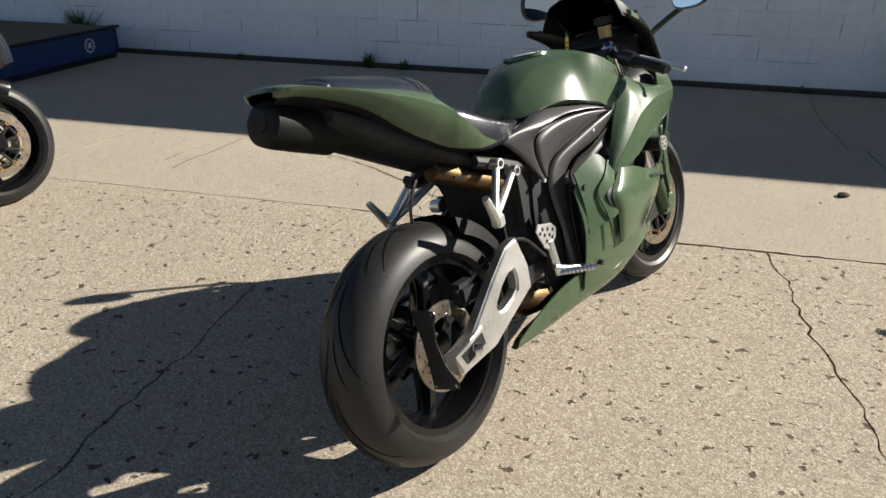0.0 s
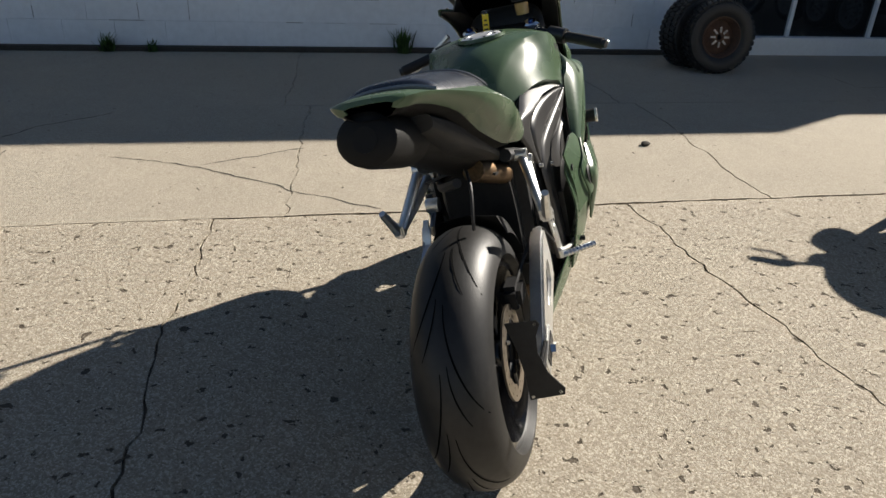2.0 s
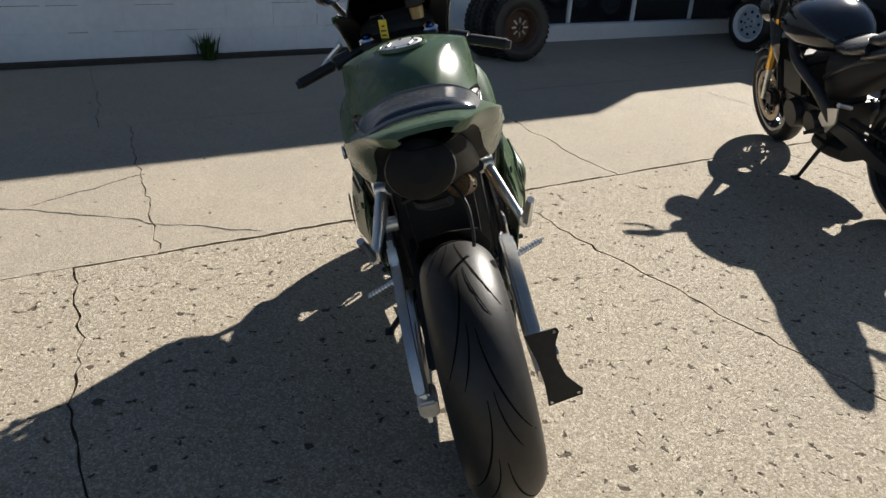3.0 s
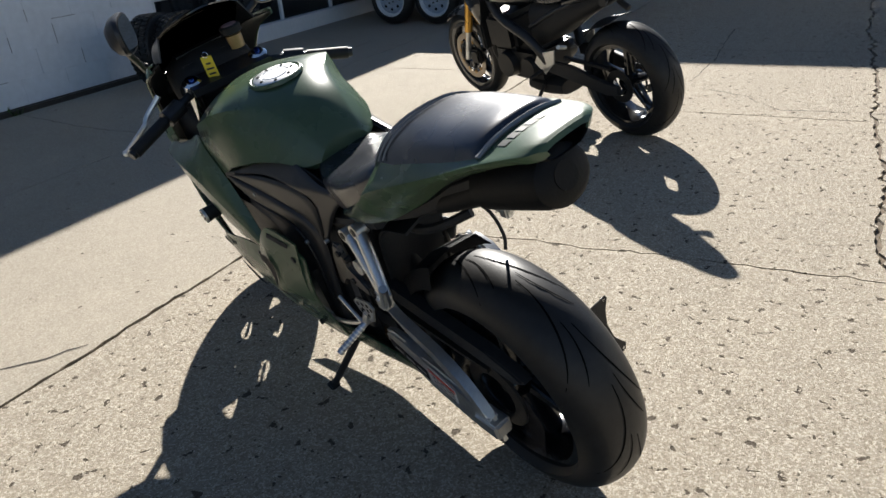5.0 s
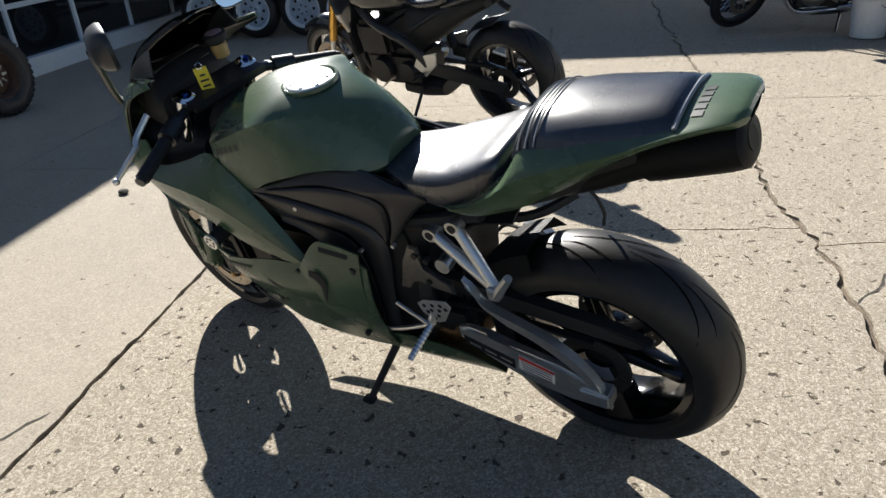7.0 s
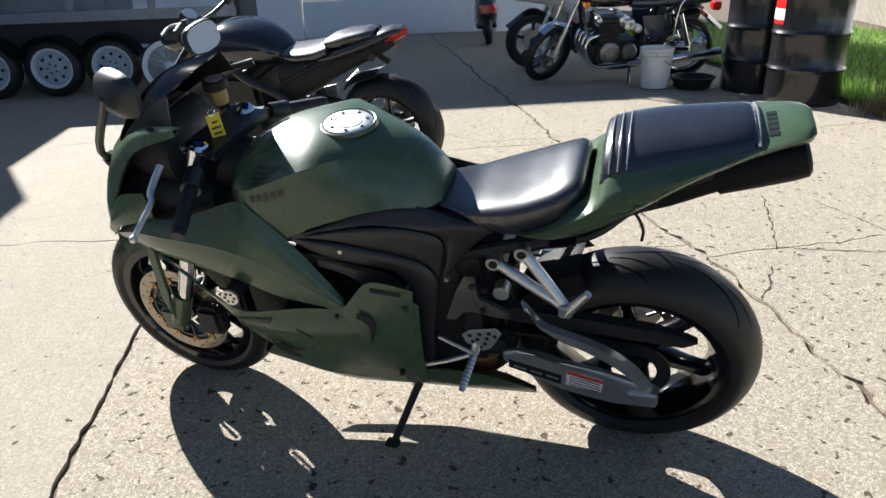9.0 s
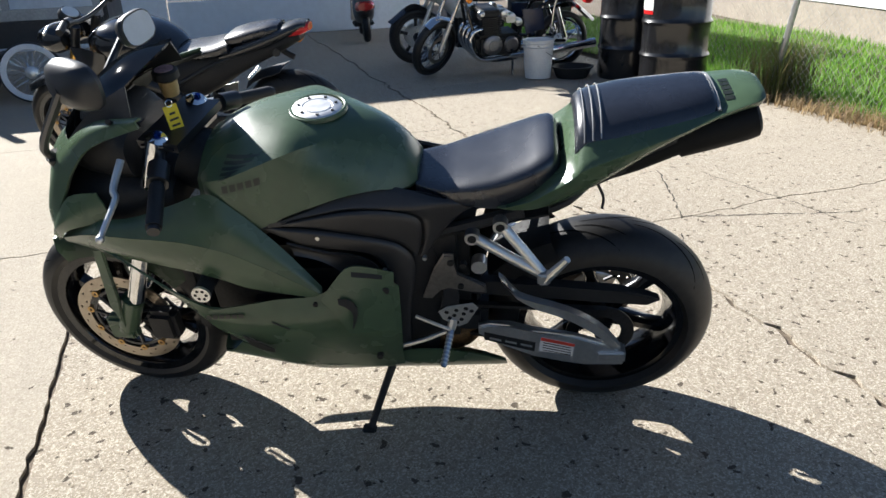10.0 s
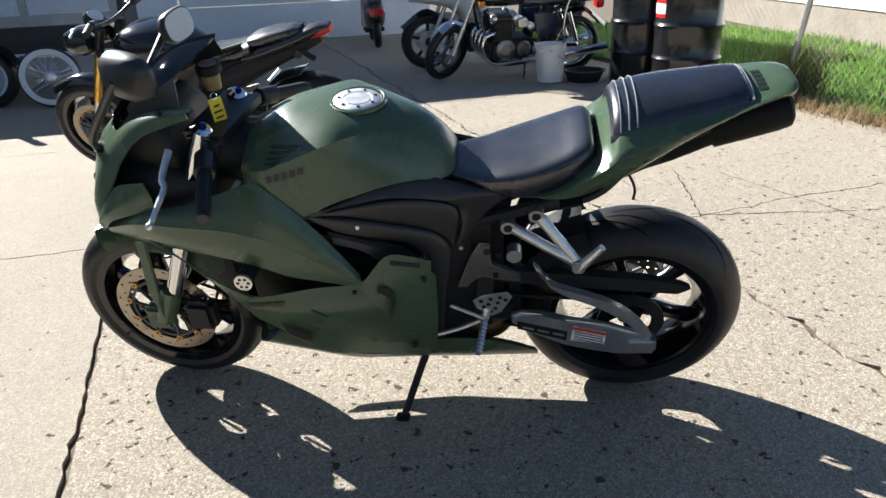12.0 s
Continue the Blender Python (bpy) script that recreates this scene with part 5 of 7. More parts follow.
        part("stalk_foot", tube([(1.375, 0.105 * s, 0.838), (1.375, 0.115 * s, 0.862)], 0.020, 10), MATT_BLACK, mir)
    # brake fluid pot, key tag, stand, plate bracket
    pot = part("brake_fluid_pot", lathe([(0, 0), (0.020, 0), (0.0225, 0.025), (0.0225, 0.037), (0, 0.037)], 20, "z", (1.150, -0.074, 0.918)), POT, bike, "amber brake fluid pot with a black lid")
    part("pot_lid", lathe([(0, 0.061), (0.026, 0.061), (0.031, 0.057), (0.031, 0.039), (0, 0.037)], 24, "z", (1.150, -0.074, 0.922)), MATT_BLACK, pot)
    part("lid_sticker", lathe([(0, 0.0622), (0.022, 0.0622), (0.0225, 0.0605)], 24, "z", (1.150, -0.074, 0.922)), LID_PRINT, pot, "pale pink print on the lid")
    stand = part("side_stand", tube([(0.63, 0.12, 0.245), (0.66, 0.165, 0.18), (0.705, 0.25, 0.075)], (0.012, 0.010), 10, 8), MATT_BLACK, bike, "black side stand resting on the ground")
    part("stand_foot", block(0.690, 0.728, 0.238, 0.268, 0.066, 0.078, 0.004), MATT_BLACK, stand)
    if detail:
        tm = pose(1.102, 0.040, 0.946, 0, 6, -42)
        tag = part("key_tag", block(-0.0006, 0.0006, -0.0165, 0.0165, -0.074, 0.0, 0), YELLOW, bike, "yellow stock tag hanging from the key")
        tag.matrix_local = tm
        for k, w in enumerate((0.016, 0.020, 0.022, 0.014)):
            for q in (-0.0012, 0.0008):
                part("print_bar", block(q, q + 0.0004, -0.5 * w, 0.5 * w, -0.064 + 0.014 * k, -0.059 + 0.014 * k, 0), INK, tag)
        part("key_ring", tube([(0, 0.008 * math.cos(a), 0.004 + 0.008 * math.sin(a)) for a in [2 * math.pi * k / 12 for k in range(13)]], 0.0012, 5), CHROME, tag)
        brk = part("plate_bracket", plate([(-0.128, 0.432), (-0.196, 0.430), (-0.200, 0.420), (-0.186, 0.395), (-0.180, 0.355), (-0.190, 0.305), (-0.218, 0.262), (-0.214, 0.246), (-0.138, 0.240), (-0.142, 0.30), (-0.140, 0.36)], 0, 0.003, 0.001), MATT_BLACK, bike, "black folded plate bracket")
        for bx, bz in ((-0.190, 0.422), (-0.207, 0.254), (-0.146, 0.248)):
            part("screw", tube([(bx, 0.003, bz), (bx, -0.004, bz)], 0.004, 8), ALLOY, brk)
        brk.matrix_local = pose(-0.02, 0, 0, 0, 4, 90)
        part("bracket_arm", block(-0.012, 0.09, -0.160, -0.150, 0.30, 0.33, 0.003), MATT_BLACK, bike)
        # rear brake lamp lead and loom under the tail
        part("lead", tube([(0.26, 0.0, 0.70), (0.19, -0.03, 0.715), (0.13, -0.05, 0.69), (0.10, -0.05, 0.64), (0.10, -0.045, 0.605)], 0.004, 6, 16), MATT_BLACK, bike)
        part("loom", tube([(0.34, 0.02, 0.69), (0.27, 0.05, 0.665), (0.20, 0.03, 0.675), (0.14, -0.02, 0.70)], 0.011, 8, 12), MATT_BLACK, bike)
        part("pivot_cap", tube([(0.403, 0.115, 0.566), (0.403, 0.148, 0.566)], 0.019, 20), ALLOY, bike, "pale round pivot cap")
        part("pivot_casting", plate([(0.545, 0.466), (0.512, 0.559), (0.487, 0.607), (0.463, 0.607), (0.461, 0.545), (0.424, 0.524), (0.388, 0.512), (0.386, 0.486), (0.430, 0.494), (0.478, 0.508), (0.500, 0.500), (0.520, 0.466)], 0.138, 0.152, 0.004), PIVOT_ALLOY, bike, "grey cast frame lug round the swingarm pivot")
        for bx, bz in ((0.470, 0.585), (0.440, 0.577), (0.448, 0.512)):
            part("lug_bolt", tube([(bx, 0.140, bz), (bx, 0.157, bz)], 0.008, 10), DARK_METAL, bike)
        # emblem bars on the tank and the tail
        def flank_y(x, z):
            place = tank_skin.ray_cast(Vector((x, 0.5, z)), Vector((0, -1, 0)))[0]
            return (place.y if place else 0.18) + 0.0010

        def decal(name, pts):
            for s in (1, -1):
                bm = bmesh.new()
                cols = [[Vector((x, s * flank_y(x, z), z)) for x, z in spline2(line, 9)] for line in pts]
                skin(bm, cols, closed=False)
                part(name, bm, DECAL, tank)

        # wing-shaped emblem of five feathers, and a row of plain bars under it
        for k in range(5):
            z0, x0, run = 0.834 + 0.0085 * k, 0.968 - 0.003 * k, 0.036 + 0.013 * k
            decal("emblem_bar", [[(x0, z0), (x0 - run * 0.5, z0 + 0.007), (x0 - run, z0 + 0.018)], [(x0 - 0.003, z0 + 0.0045), (x0 - run * 0.5, z0 + 0.0115), (x0 - run, z0 + 0.0190)]])
        for k in range(5):
            x0, z0 = 0.962 - 0.0195 * k, 0.806 + 0.0055 * k
            decal("wordmark_bar", [[(x0, z0), (x0 - 0.014, z0 + 0.004)], [(x0, z0 + 0.0165), (x0 - 0.014, z0 + 0.0205)]])
        for k in range(5):
            y0 = 0.060 - 0.0185 * k
            bm = skin(bmesh.new(), [[Vector((x, y, tail_top(x, y) + 0.0012)) for y in (y0, y0 - 0.007, y0 - 0.014)] for x in (-0.112, -0.130)], closed=False)
            part("wordmark_bar", bm, DECAL, bike)
    return bike


DECAL = mat("dark green-black decal", (0.012, 0.016, 0.012), 0.4, 0, 0.1, 30)
BLUE_STEEL = mat("blued steel", (0.42, 0.46, 0.54), 0.3, 1.0, 0.1, 20)
PIPING = mat("glossy grey piping", (0.24, 0.24, 0.24), 0.16, 0, 0.1, 40, spec=0.8)
RED_PRINT = mat("red print", (0.60, 0.05, 0.03), 0.5, 0, 0.1, 20)
BLUE_ANOD = mat("blue anodised metal", (0.02, 0.06, 0.30), 0.25, 1.0, 0.1, 20)
LID_PRINT = mat("pale pink print", (0.42, 0.26, 0.27), 0.5, 0, 0.4, 60)
POT = mat("amber fluid pot", (0.42, 0.27, 0.10), 0.35, 0, 0.1, 20, coat=0.3)


def bike_pose(x, y, heading, lean, pivot=0.085):
    """Stands on its tyres at the rear contact point, leaning to its left."""
    return pose(x, y, 0, 0, 0, heading) @ Matrix.Translation((0, 0, pivot)) @ pose(0, 0, 0, -lean, 0, 0) @ Matrix.Translation((0, 0, -pivot))


sport_bike("sport_motorcycle", "olive green sport motorcycle leaning on its side stand", bike_pose(-0.057, 1.38, 52.67, 15.5), GREEN, COVER_BLACK)


# ---- other motorcycles ----
def naked_bike(m):
    bike = thing("street_motorcycle", "black street motorcycle with gold forks on its side stand", "motorcycle", m)
    RA, FA = (0.0, 0.318), (1.425, 0.300)
    rear, rear_tyre = wheel_tyre("rear_wheel", bike, 0.318, 0.185, 0.222, RA, "solid", 5, BLACK_PAINT)
    tread(rear_tyre, 0.318, 0.185, RA, 8)
    disc(rear, 0.11, 0.07, -0.08, RA)
    part("sprocket", lathe([(0.05, 0.085), (0.09, 0.085), (0.09, 0.092), (0.05, 0.092)], 36, centre=(RA[0], 0, RA[1]), close=True), DARK_METAL, rear)
    front, front_tyre = wheel_tyre("front_wheel", bike, 0.300, 0.120, 0.222, FA, "solid", 5, BLACK_PAINT)
    for s in (1, -1):
        disc(front, 0.158, 0.12, 0.062 * s, FA, carrier="gold")
        y = 0.10 * s
        leg = part("fork_leg", tube([(1.405, y, 0.30), (1.275, y, 0.60)], (0.02, 0.017), 12), ALLOY, bike, "bright lower fork tube")
        part("fork_sleeve", tube([(1.315, y, 0.505), (1.178, y, 0.82)], 0.027, 14), GOLD, leg, "gold anodised upper fork tube")
        part("fork_cap", tube([(1.178, y, 0.82), (1.13, y, 0.93)], 0.026, 14), SATIN_BLACK, leg)
        part("brake_caliper", block(1.27, 1.36, 0.055 * s, 0.11 * s, 0.27, 0.37, 0.014), DARK_METAL, bike)
        bar = part("handlebar", tube([(1.11, 0, 0.945), (1.105, 0.10 * s, 0.955), (1.07, 0.24 * s, 0.995), (1.02, 0.36 * s, 0.99)], 0.012, 10, 14), SATIN_BLACK, bike)
        part("grip", tube([(1.065, 0.255 * s, 0.997), (1.02, 0.37 * s, 0.99)], 0.018, 12), MATT_BLACK, bar)
        part("lever", tube([(1.12, 0.20 * s, 0.985), (1.15, 0.26 * s, 0.99), (1.105, 0.38 * s, 0.985)], (0.008, 0.006), 8, 8), ALLOY, bar)
        part("switch_box", tube([(1.08, 0.19 * s, 0.985), (1.067, 0.245 * s, 0.995)], 0.024, 10), SATIN_BLACK, bar)
        part("headlamp", lathe([(0, 0.10), (0.05, 0.09), (0.075, 0.04), (0.08, 0.0), (0.06, -0.06), (0, -0.08)], 22, "x", (1.27, 0.095 * s, 0.86)), BLACK_PAINT, bike)
        part("radiator_shroud", surf([[(1.16, 0.17 * s, 0.84), (1.06, 0.20 * s, 0.84), (0.95, 0.19 * s, 0.80)], [(1.14, 0.17 * s, 0.70), (1.05, 0.20 * s, 0.70), (0.98, 0.19 * s, 0.71)], [(1.10, 0.15 * s, 0.58), (1.05, 0.17 * s, 0.60), (1.02, 0.17 * s, 0.64)]], 8, 8, 0.006), BLACK_PAINT, bike)
        part("frame_rail", tube([(1.08, 0.06 * s, 0.86), (0.86, 0.16 * s, 0.68), (0.60, 0.165 * s, 0.55), (0.50, 0.13 * s, 0.40)], 0.028, 10, 12), SATIN_BLACK, bike)
        part("tail_rail", tube([(0.62, 0.12 * s, 0.60), (0.35, 0.10 * s, 0.72), (0.05, 0.06 * s, 0.80)], 0.014, 8, 8), SATIN_BLACK, bike)
        part("swingarm_leg", plate([(0.52, 0.42), (0.52, 0.35), (0.05, 0.28), (-0.04, 0.295), (-0.04, 0.34), (0.06, 0.35), (0.30, 0.41)], 0.115 * s, 0.145 * s, 0.006), SATIN_BLACK, bike)
        part("footrest_hanger", plate([(0.56, 0.46), (0.60, 0.40), (0.52, 0.34), (0.42, 0.42), (0.40, 0.50), (0.48, 0.48)], 0.15 * s, 0.158 * s, 0.003), ALLOY, bike)
        part("footrest", tube([(0.54, 0.155 * s, 0.36), (0.55, 0.25 * s, 0.35)], 0.010, 8), DARK_METAL, bike)
        part("passenger_peg", tube([(0.32, 0.14 * s, 0.52), (0.28, 0.22 * s, 0.56)], 0.011, 8), ALLOY, bike)
        part("turn_signal", tube([(0.02, 0.06 * s, 0.775), (-0.01, 0.13 * s, 0.785)], (0.008, 0.020), 10), SATIN_BLACK, bike)
    part("radiator", block(1.08, 1.12, -0.15, 0.15, 0.42, 0.72, 0.01), MATT_BLACK, bike)
    eng = bmesh.new()
    block(0.58, 1.02, -0.14, 0.14, 0.26, 0.48, 0.04, bm=eng)
    block(0.76, 1.02, -0.16, 0.16, 0.44, 0.66, 0.03, bm=eng)
    for s in (1, -1):
        tube([(0.86, 0.10 * s, 0.36), (0.86, 0.185 * s, 0.36)], (0.09, 0.075), 20, bm=eng)
        tube([(0.66, 0.10 * s, 0.36), (0.66, 0.175 * s, 0.36)], (0.07, 0.06), 18, bm=eng)
    part("engine", eng, DARK_METAL, bike, "dark cast engine")
    for y in (-0.07, 0.0, 0.07):
        part("exhaust_header", tube([(1.0, y, 0.58), (1.09, y, 0.52), (1.08, y, 0.34), (0.95, y * 0.6, 0.235), (0.70, y * 0.3 - 0.03, 0.215)], 0.021, 10, 16), DARK_METAL, bike)
    part("belly_muffler", body([(0.78, 0.10, 0.17, 0.21, 0.26), (0.62, 0.12, 0.165, 0.215, 0.27), (0.46, 0.11, 0.18, 0.225, 0.27)], 16, 3), MATT_BLACK, bike)
    part("fuel_tank", body([(0.58, 0.09, 0.72, 0.76, 0.80), (0.63, 0.13, 0.71, 0.78, 0.85), (0.72, 0.165, 0.70, 0.80, 0.905), (0.84, 0.19, 0.70, 0.82, 0.935), (0.96, 0.19, 0.72, 0.83, 0.935), (1.05, 0.15, 0.75, 0.83, 0.905), (1.09, 0.10, 0.78, 0.83, 0.88)], 26, 2.6), BLACK_PAINT, bike, "gloss black fuel tank")
    part("rider_seat", body([(0.62, 0.09, 0.74, 0.765, 0.79), (0.50, 0.125, 0.73, 0.765, 0.795), (0.36, 0.135, 0.745, 0.78, 0.815), (0.27, 0.12, 0.76, 0.80, 0.84)], 20, 3), LEATHER, bike)
    part("passenger_pad", body([(0.28, 0.10, 0.80, 0.835, 0.86), (0.18, 0.105, 0.815, 0.85, 0.885), (0.05, 0.085, 0.84, 0.875, 0.905), (-0.01, 0.06, 0.86, 0.885, 0.905)], 20, 3), LEATHER, bike)
    part("tail_cowl", body([(0.34, 0.10, 0.71, 0.745, 0.78), (0.20, 0.115, 0.745, 0.785, 0.83), (0.05, 0.10, 0.79, 0.83, 0.870), (-0.08, 0.075, 0.845, 0.875, 0.908), (-0.16, 0.04, 0.885, 0.897, 0.912)], 20, 2.6), SATIN_PAINT, bike)
    part("undertail", body([(0.62, 0.12, 0.46, 0.58, 0.74), (0.42, 0.115, 0.54, 0.64, 0.76), (0.22, 0.10, 0.655, 0.71, 0.79), (0.02, 0.08, 0.745, 0.79, 0.84), (-0.12, 0.05, 0.815, 0.84, 0.87)], 18, 3), MATT_BLACK, bike)
    part("tail_lamp", body([(-0.070, 0.070, 0.832, 0.868, 0.902), (-0.125, 0.058, 0.842, 0.878, 0.906), (-0.172, 0.032, 0.862, 0.884, 0.902)], 16, 2.6), RED_LENS, bike, "red tail lamp lens")
    part("lamp_foot", block(-0.115, -0.045, -0.03, 0.03, 0.802, 0.830, 0.006), AMBER, bike)
    part("plate_hanger", tube([(0.04, 0, 0.78), (0.00, 0, 0.74), (-0.05, 0, 0.71)], 0.016, 8, 8), MATT_BLACK, bike)
    part("rear_hugger", surf([[(0.24, -0.07, 0.56), (0.16, -0.085, 0.615), (0.02, -0.085, 0.655)], [(0.25, 0, 0.575), (0.165, 0, 0.635), (0.02, 0, 0.668)], [(0.24, 0.07, 0.56), (0.16, 0.085, 0.615), (0.02, 0.085, 0.655)]], 8, 8, 0.004), MATT_BLACK, bike)
    part("front_mudguard", surf([[(1.62, 0.065, 0.53), (1.47, 0.07, 0.585), (1.33, 0.07, 0.575), (1.22, 0.068, 0.50)], [(1.64, 0.03, 0.56), (1.47, 0.035, 0.625), (1.32, 0.035, 0.61), (1.19, 0.035, 0.53)], [(1.64, -0.03, 0.56), (1.47, -0.035, 0.625), (1.32, -0.035, 0.61), (1.19, -0.035, 0.53)], [(1.62, -0.065, 0.53), (1.47, -0.07, 0.585), (1.33, -0.07, 0.575), (1.22, -0.068, 0.50)]], 12, 10, 0.004), BLACK_PAINT, bike)
    dash = part("dash", lathe([(0, 0.03), (0.05, 0.028), (0.06, 0.0), (0.05, -0.03), (0, -0.04)], 20, "z"), SATIN_BLACK, bike, "round instrument on a black bracket")
    dash.matrix_local = pose(1.19, 0.04, 0.965, 0, -35, 0)
    part("dial", lathe([(0, 0.033), (0.042, 0.033), (0.044, 0.028)], 20, "z"), FRAME_PAINT, dash)
    part("chain_guard", plate([(0.40, 0.44), (0.05, 0.42), (0.05, 0.405), (0.40, 0.42)], 0.08, 0.105, 0.003), MATT_BLACK, bike)
    st = part("side_stand", tube([(0.60, 0.12, 0.25), (0.62, 0.16, 0.18), (0.65, 0.235, 0.06)], (0.012, 0.010), 10, 8), MATT_BLACK, bike)
    part("stand_foot", block(0.625, 0.685, 0.22, 0.26, 0.055, 0.068, 0.004), MATT_BLACK, st)
    return bike


naked_bike(bike_pose(2.618, 1.285, 47.5, 14))
THIRD = (-3.07, 2.25, 42.0, 4)
sport_bike("faired_motorcycle", "black sport motorcycle with a scuffed front tyre on its stand", bike_pose(*THIRD), BLACK_PAINT, SATIN_BLACK, detail=False, steer=14.0)


def wire_wheel(name, parent, R, r_rim, centre, tyre_w, rim_mat, n=36, tyre_mat=RUBBER):
    """A laced wheel: tyre, rim, hub and spokes."""
    cx, cz = centre
    rim = lathe([(r_rim + 0.008, -tyre_w * 0.36), (r_rim - 0.012, -tyre_w * 0.30), (r_rim - 0.018, 0), (r_rim - 0.012, tyre_w * 0.30), (r_rim + 0.008, tyre_w * 0.36), (r_rim + 0.012, 0)], 44, centre=(cx, 0, cz), close=True)
    wheel = part(name, rim, rim_mat, parent)
    a = [radians(-105 + 210 * i / 10) for i in range(11)]
    rt = (R - r_rim) * 0.55
    part("tyre", lathe([(R - rt + rt * math.cos(q), tyre_w / 2 * math.sin(q)) for q in a], 44, centre=(cx, 0, cz)), tyre_mat, wheel)
    part("hub", lathe([(0, -0.06), (0.03, -0.06), (0.055, -0.045), (0.04, -0.03), (0.04, 0.03), (0.055, 0.045), (0.03, 0.06), (0, 0.06)], 20, centre=(cx, 0, cz)), ALLOY, wheel)
    bm = bmesh.new()
    for k in range(n):
        b = 2 * math.pi * k / n
        d = 0.45 if k % 2 else -0.45
        y = 0.045 if (k // 2) % 2 else -0.045
        tube([(cx + 0.05 * math.cos(b + d), y, cz + 0.05 * math.sin(b + d)), (cx + (r_rim - 0.01) * math.cos(b), 0, cz + (r_rim - 0.01) * math.sin(b))], 0.0022, 4, bm=bm)
    tagged(part("spokes", bm, CHROME, wheel), kind="stuff")
    return wheel


def classic_bike(m):
    bike = thing("classic_motorcycle", "old four-cylinder motorcycle with chrome fork and pipes", "motorcycle", m)
    RA, FA = (0.0, 0.295), (1.36, 0.290)
    wire_wheel("rear_wheel", bike, 0.295, 0.22, RA, 0.11, CHROME)
    fw = wire_wheel("front_wheel", bike, 0.290, 0.225, FA, 0.085, DARK_METAL)
    disc(fw, 0.14, 0.10, 0.06, FA)
    head, axis = Vector((1.16, 0, 0.86)), Vector((-0.4, 0, 0.917)).normalized()
    STEER = Matrix.Translation(head) @ Matrix.Rotation(radians(32), 4, axis) @ Matrix.Translation(-head)
    fw.matrix_local = STEER

    def steered(ob):
        ob.matrix_local = STEER
        return ob

    for s in (1, -1):
        leg = steered(part("fork_leg", tube([(1.36, 0.085 * s, 0.29), (1.27, 0.085 * s, 0.56)], 0.024, 12), ALLOY, bike))
        part("stanchion", tube([(1.27, 0.085 * s, 0.56), (1.12, 0.085 * s, 0.98)], 0.018, 12), CHROME, leg)
        steered(part("turn_signal", tube([(1.16, 0.13 * s, 0.82), (1.17, 0.20 * s, 0.82)], (0.012, 0.035), 12), AMBER, bike))
        part("shock", tube([(0.02, 0.13 * s, 0.36), (0.14, 0.13 * s, 0.66)], 0.026, 12), CHROME, bike)
        part("frame_tube", tube([(1.12, 0.03 * s, 0.86), (1.02, 0.11 * s, 0.50), (0.92, 0.13 * s, 0.20), (0.50, 0.14 * s, 0.20), (0.42, 0.12 * s, 0.40), (0.30, 0.11 * s, 0.68), (-0.05, 0.10 * s, 0.72)], 0.017, 8, 24), BLACK_PAINT, bike)
        part("swingarm_leg", tube([(0.45, 0.11 * s, 0.34), (0.0, 0.11 * s, 0.315)], 0.018, 8), BLACK_PAINT, bike)
        part("side_cover", plate([(0.52, 0.66), (0.30, 0.66), (0.26, 0.46), (0.46, 0.42)], 0.135 * s, 0.155 * s, 0.006), BLUE_COVER, bike, "dark blue side cover")
        steered(part("handlebar", tube([(1.08, 0, 1.0), (1.08, 0.12 * s, 1.02), (1.05, 0.22 * s, 1.13), (0.92, 0.38 * s, 1.10)], 0.012, 8, 12), CHROME, bike))
        part("footrest", tube([(0.62, 0.14 * s, 0.28), (0.62, 0.26 * s, 0.28)], 0.014, 8), MATT_BLACK, bike)
        part("muffler", tube([(0.62, 0.14 * s, 0.21), (0.30, 0.16 * s, 0.23), (-0.30, 0.19 * s, 0.30)], (0.03, 0.048), 14, 10), CHROME, bike, "long chrome muffler")
        part("grab_rail", tube([(0.18, 0.13 * s, 0.45), (0.16, 0.13 * s, 0.70), (0.10, 0.13 * s, 0.80), (-0.15, 0.12 * s, 0.88), (-0.18, 0.11 * s, 1.05)], 0.010, 8, 14), CHROME, bike)
    for k, y in enumerate((-0.165, -0.055, 0.055, 0.165)):
        part("exhaust_header", tube([(0.93, y, 0.50), (1.03, y, 0.46), (1.05, y, 0.34), (0.95, y, 0.20), (0.72, y * 0.8, 0.19), (0.55, 0.14 if y > 0 else -0.14, 0.21)], 0.020, 10, 18), CHROME, bike, "chrome header pipe")
        part("carburettor", block(0.60, 0.70, y - 0.035, y + 0.035, 0.55, 0.63, 0.012), ALLOY, bike)
    bm = bmesh.new()
    for k in range(9):
        z = 0.43 + k * 0.021
        block(0.74, 0.95, -0.19, 0.19, z, z + 0.010, 0.003, bm=bm)
    block(0.77, 0.92, -0.175, 0.175, 0.42, 0.61, 0.01, bm=bm)
    block(0.75, 0.94, -0.18, 0.18, 0.605, 0.67, 0.02, bm=bm)
    tagged(part("cylinder_block", bm, DARK_METAL, bike, "finned black cylinders"), kind="stuff")
    for x, z, r in ((0.64, 0.60, 0.045), (0.72, 0.64, 0.040), (0.56, 0.55, 0.040), (0.95, 0.64, 0.030)):
        for s in (1, -1):
            part("carburettor_bell", lathe([(0, 0.20 * s), (r * 0.5, 0.20 * s), (r * 0.9, 0.19 * s), (r, 0.17 * s), (r * 0.9, 0.12 * s)], 16, "y", (x, 0, z)), ALLOY, bike)
    bm = block(0.50, 0.98, -0.17, 0.17, 0.22, 0.43, 0.04)
    part("crankcase", bm, DARK_METAL, bike)
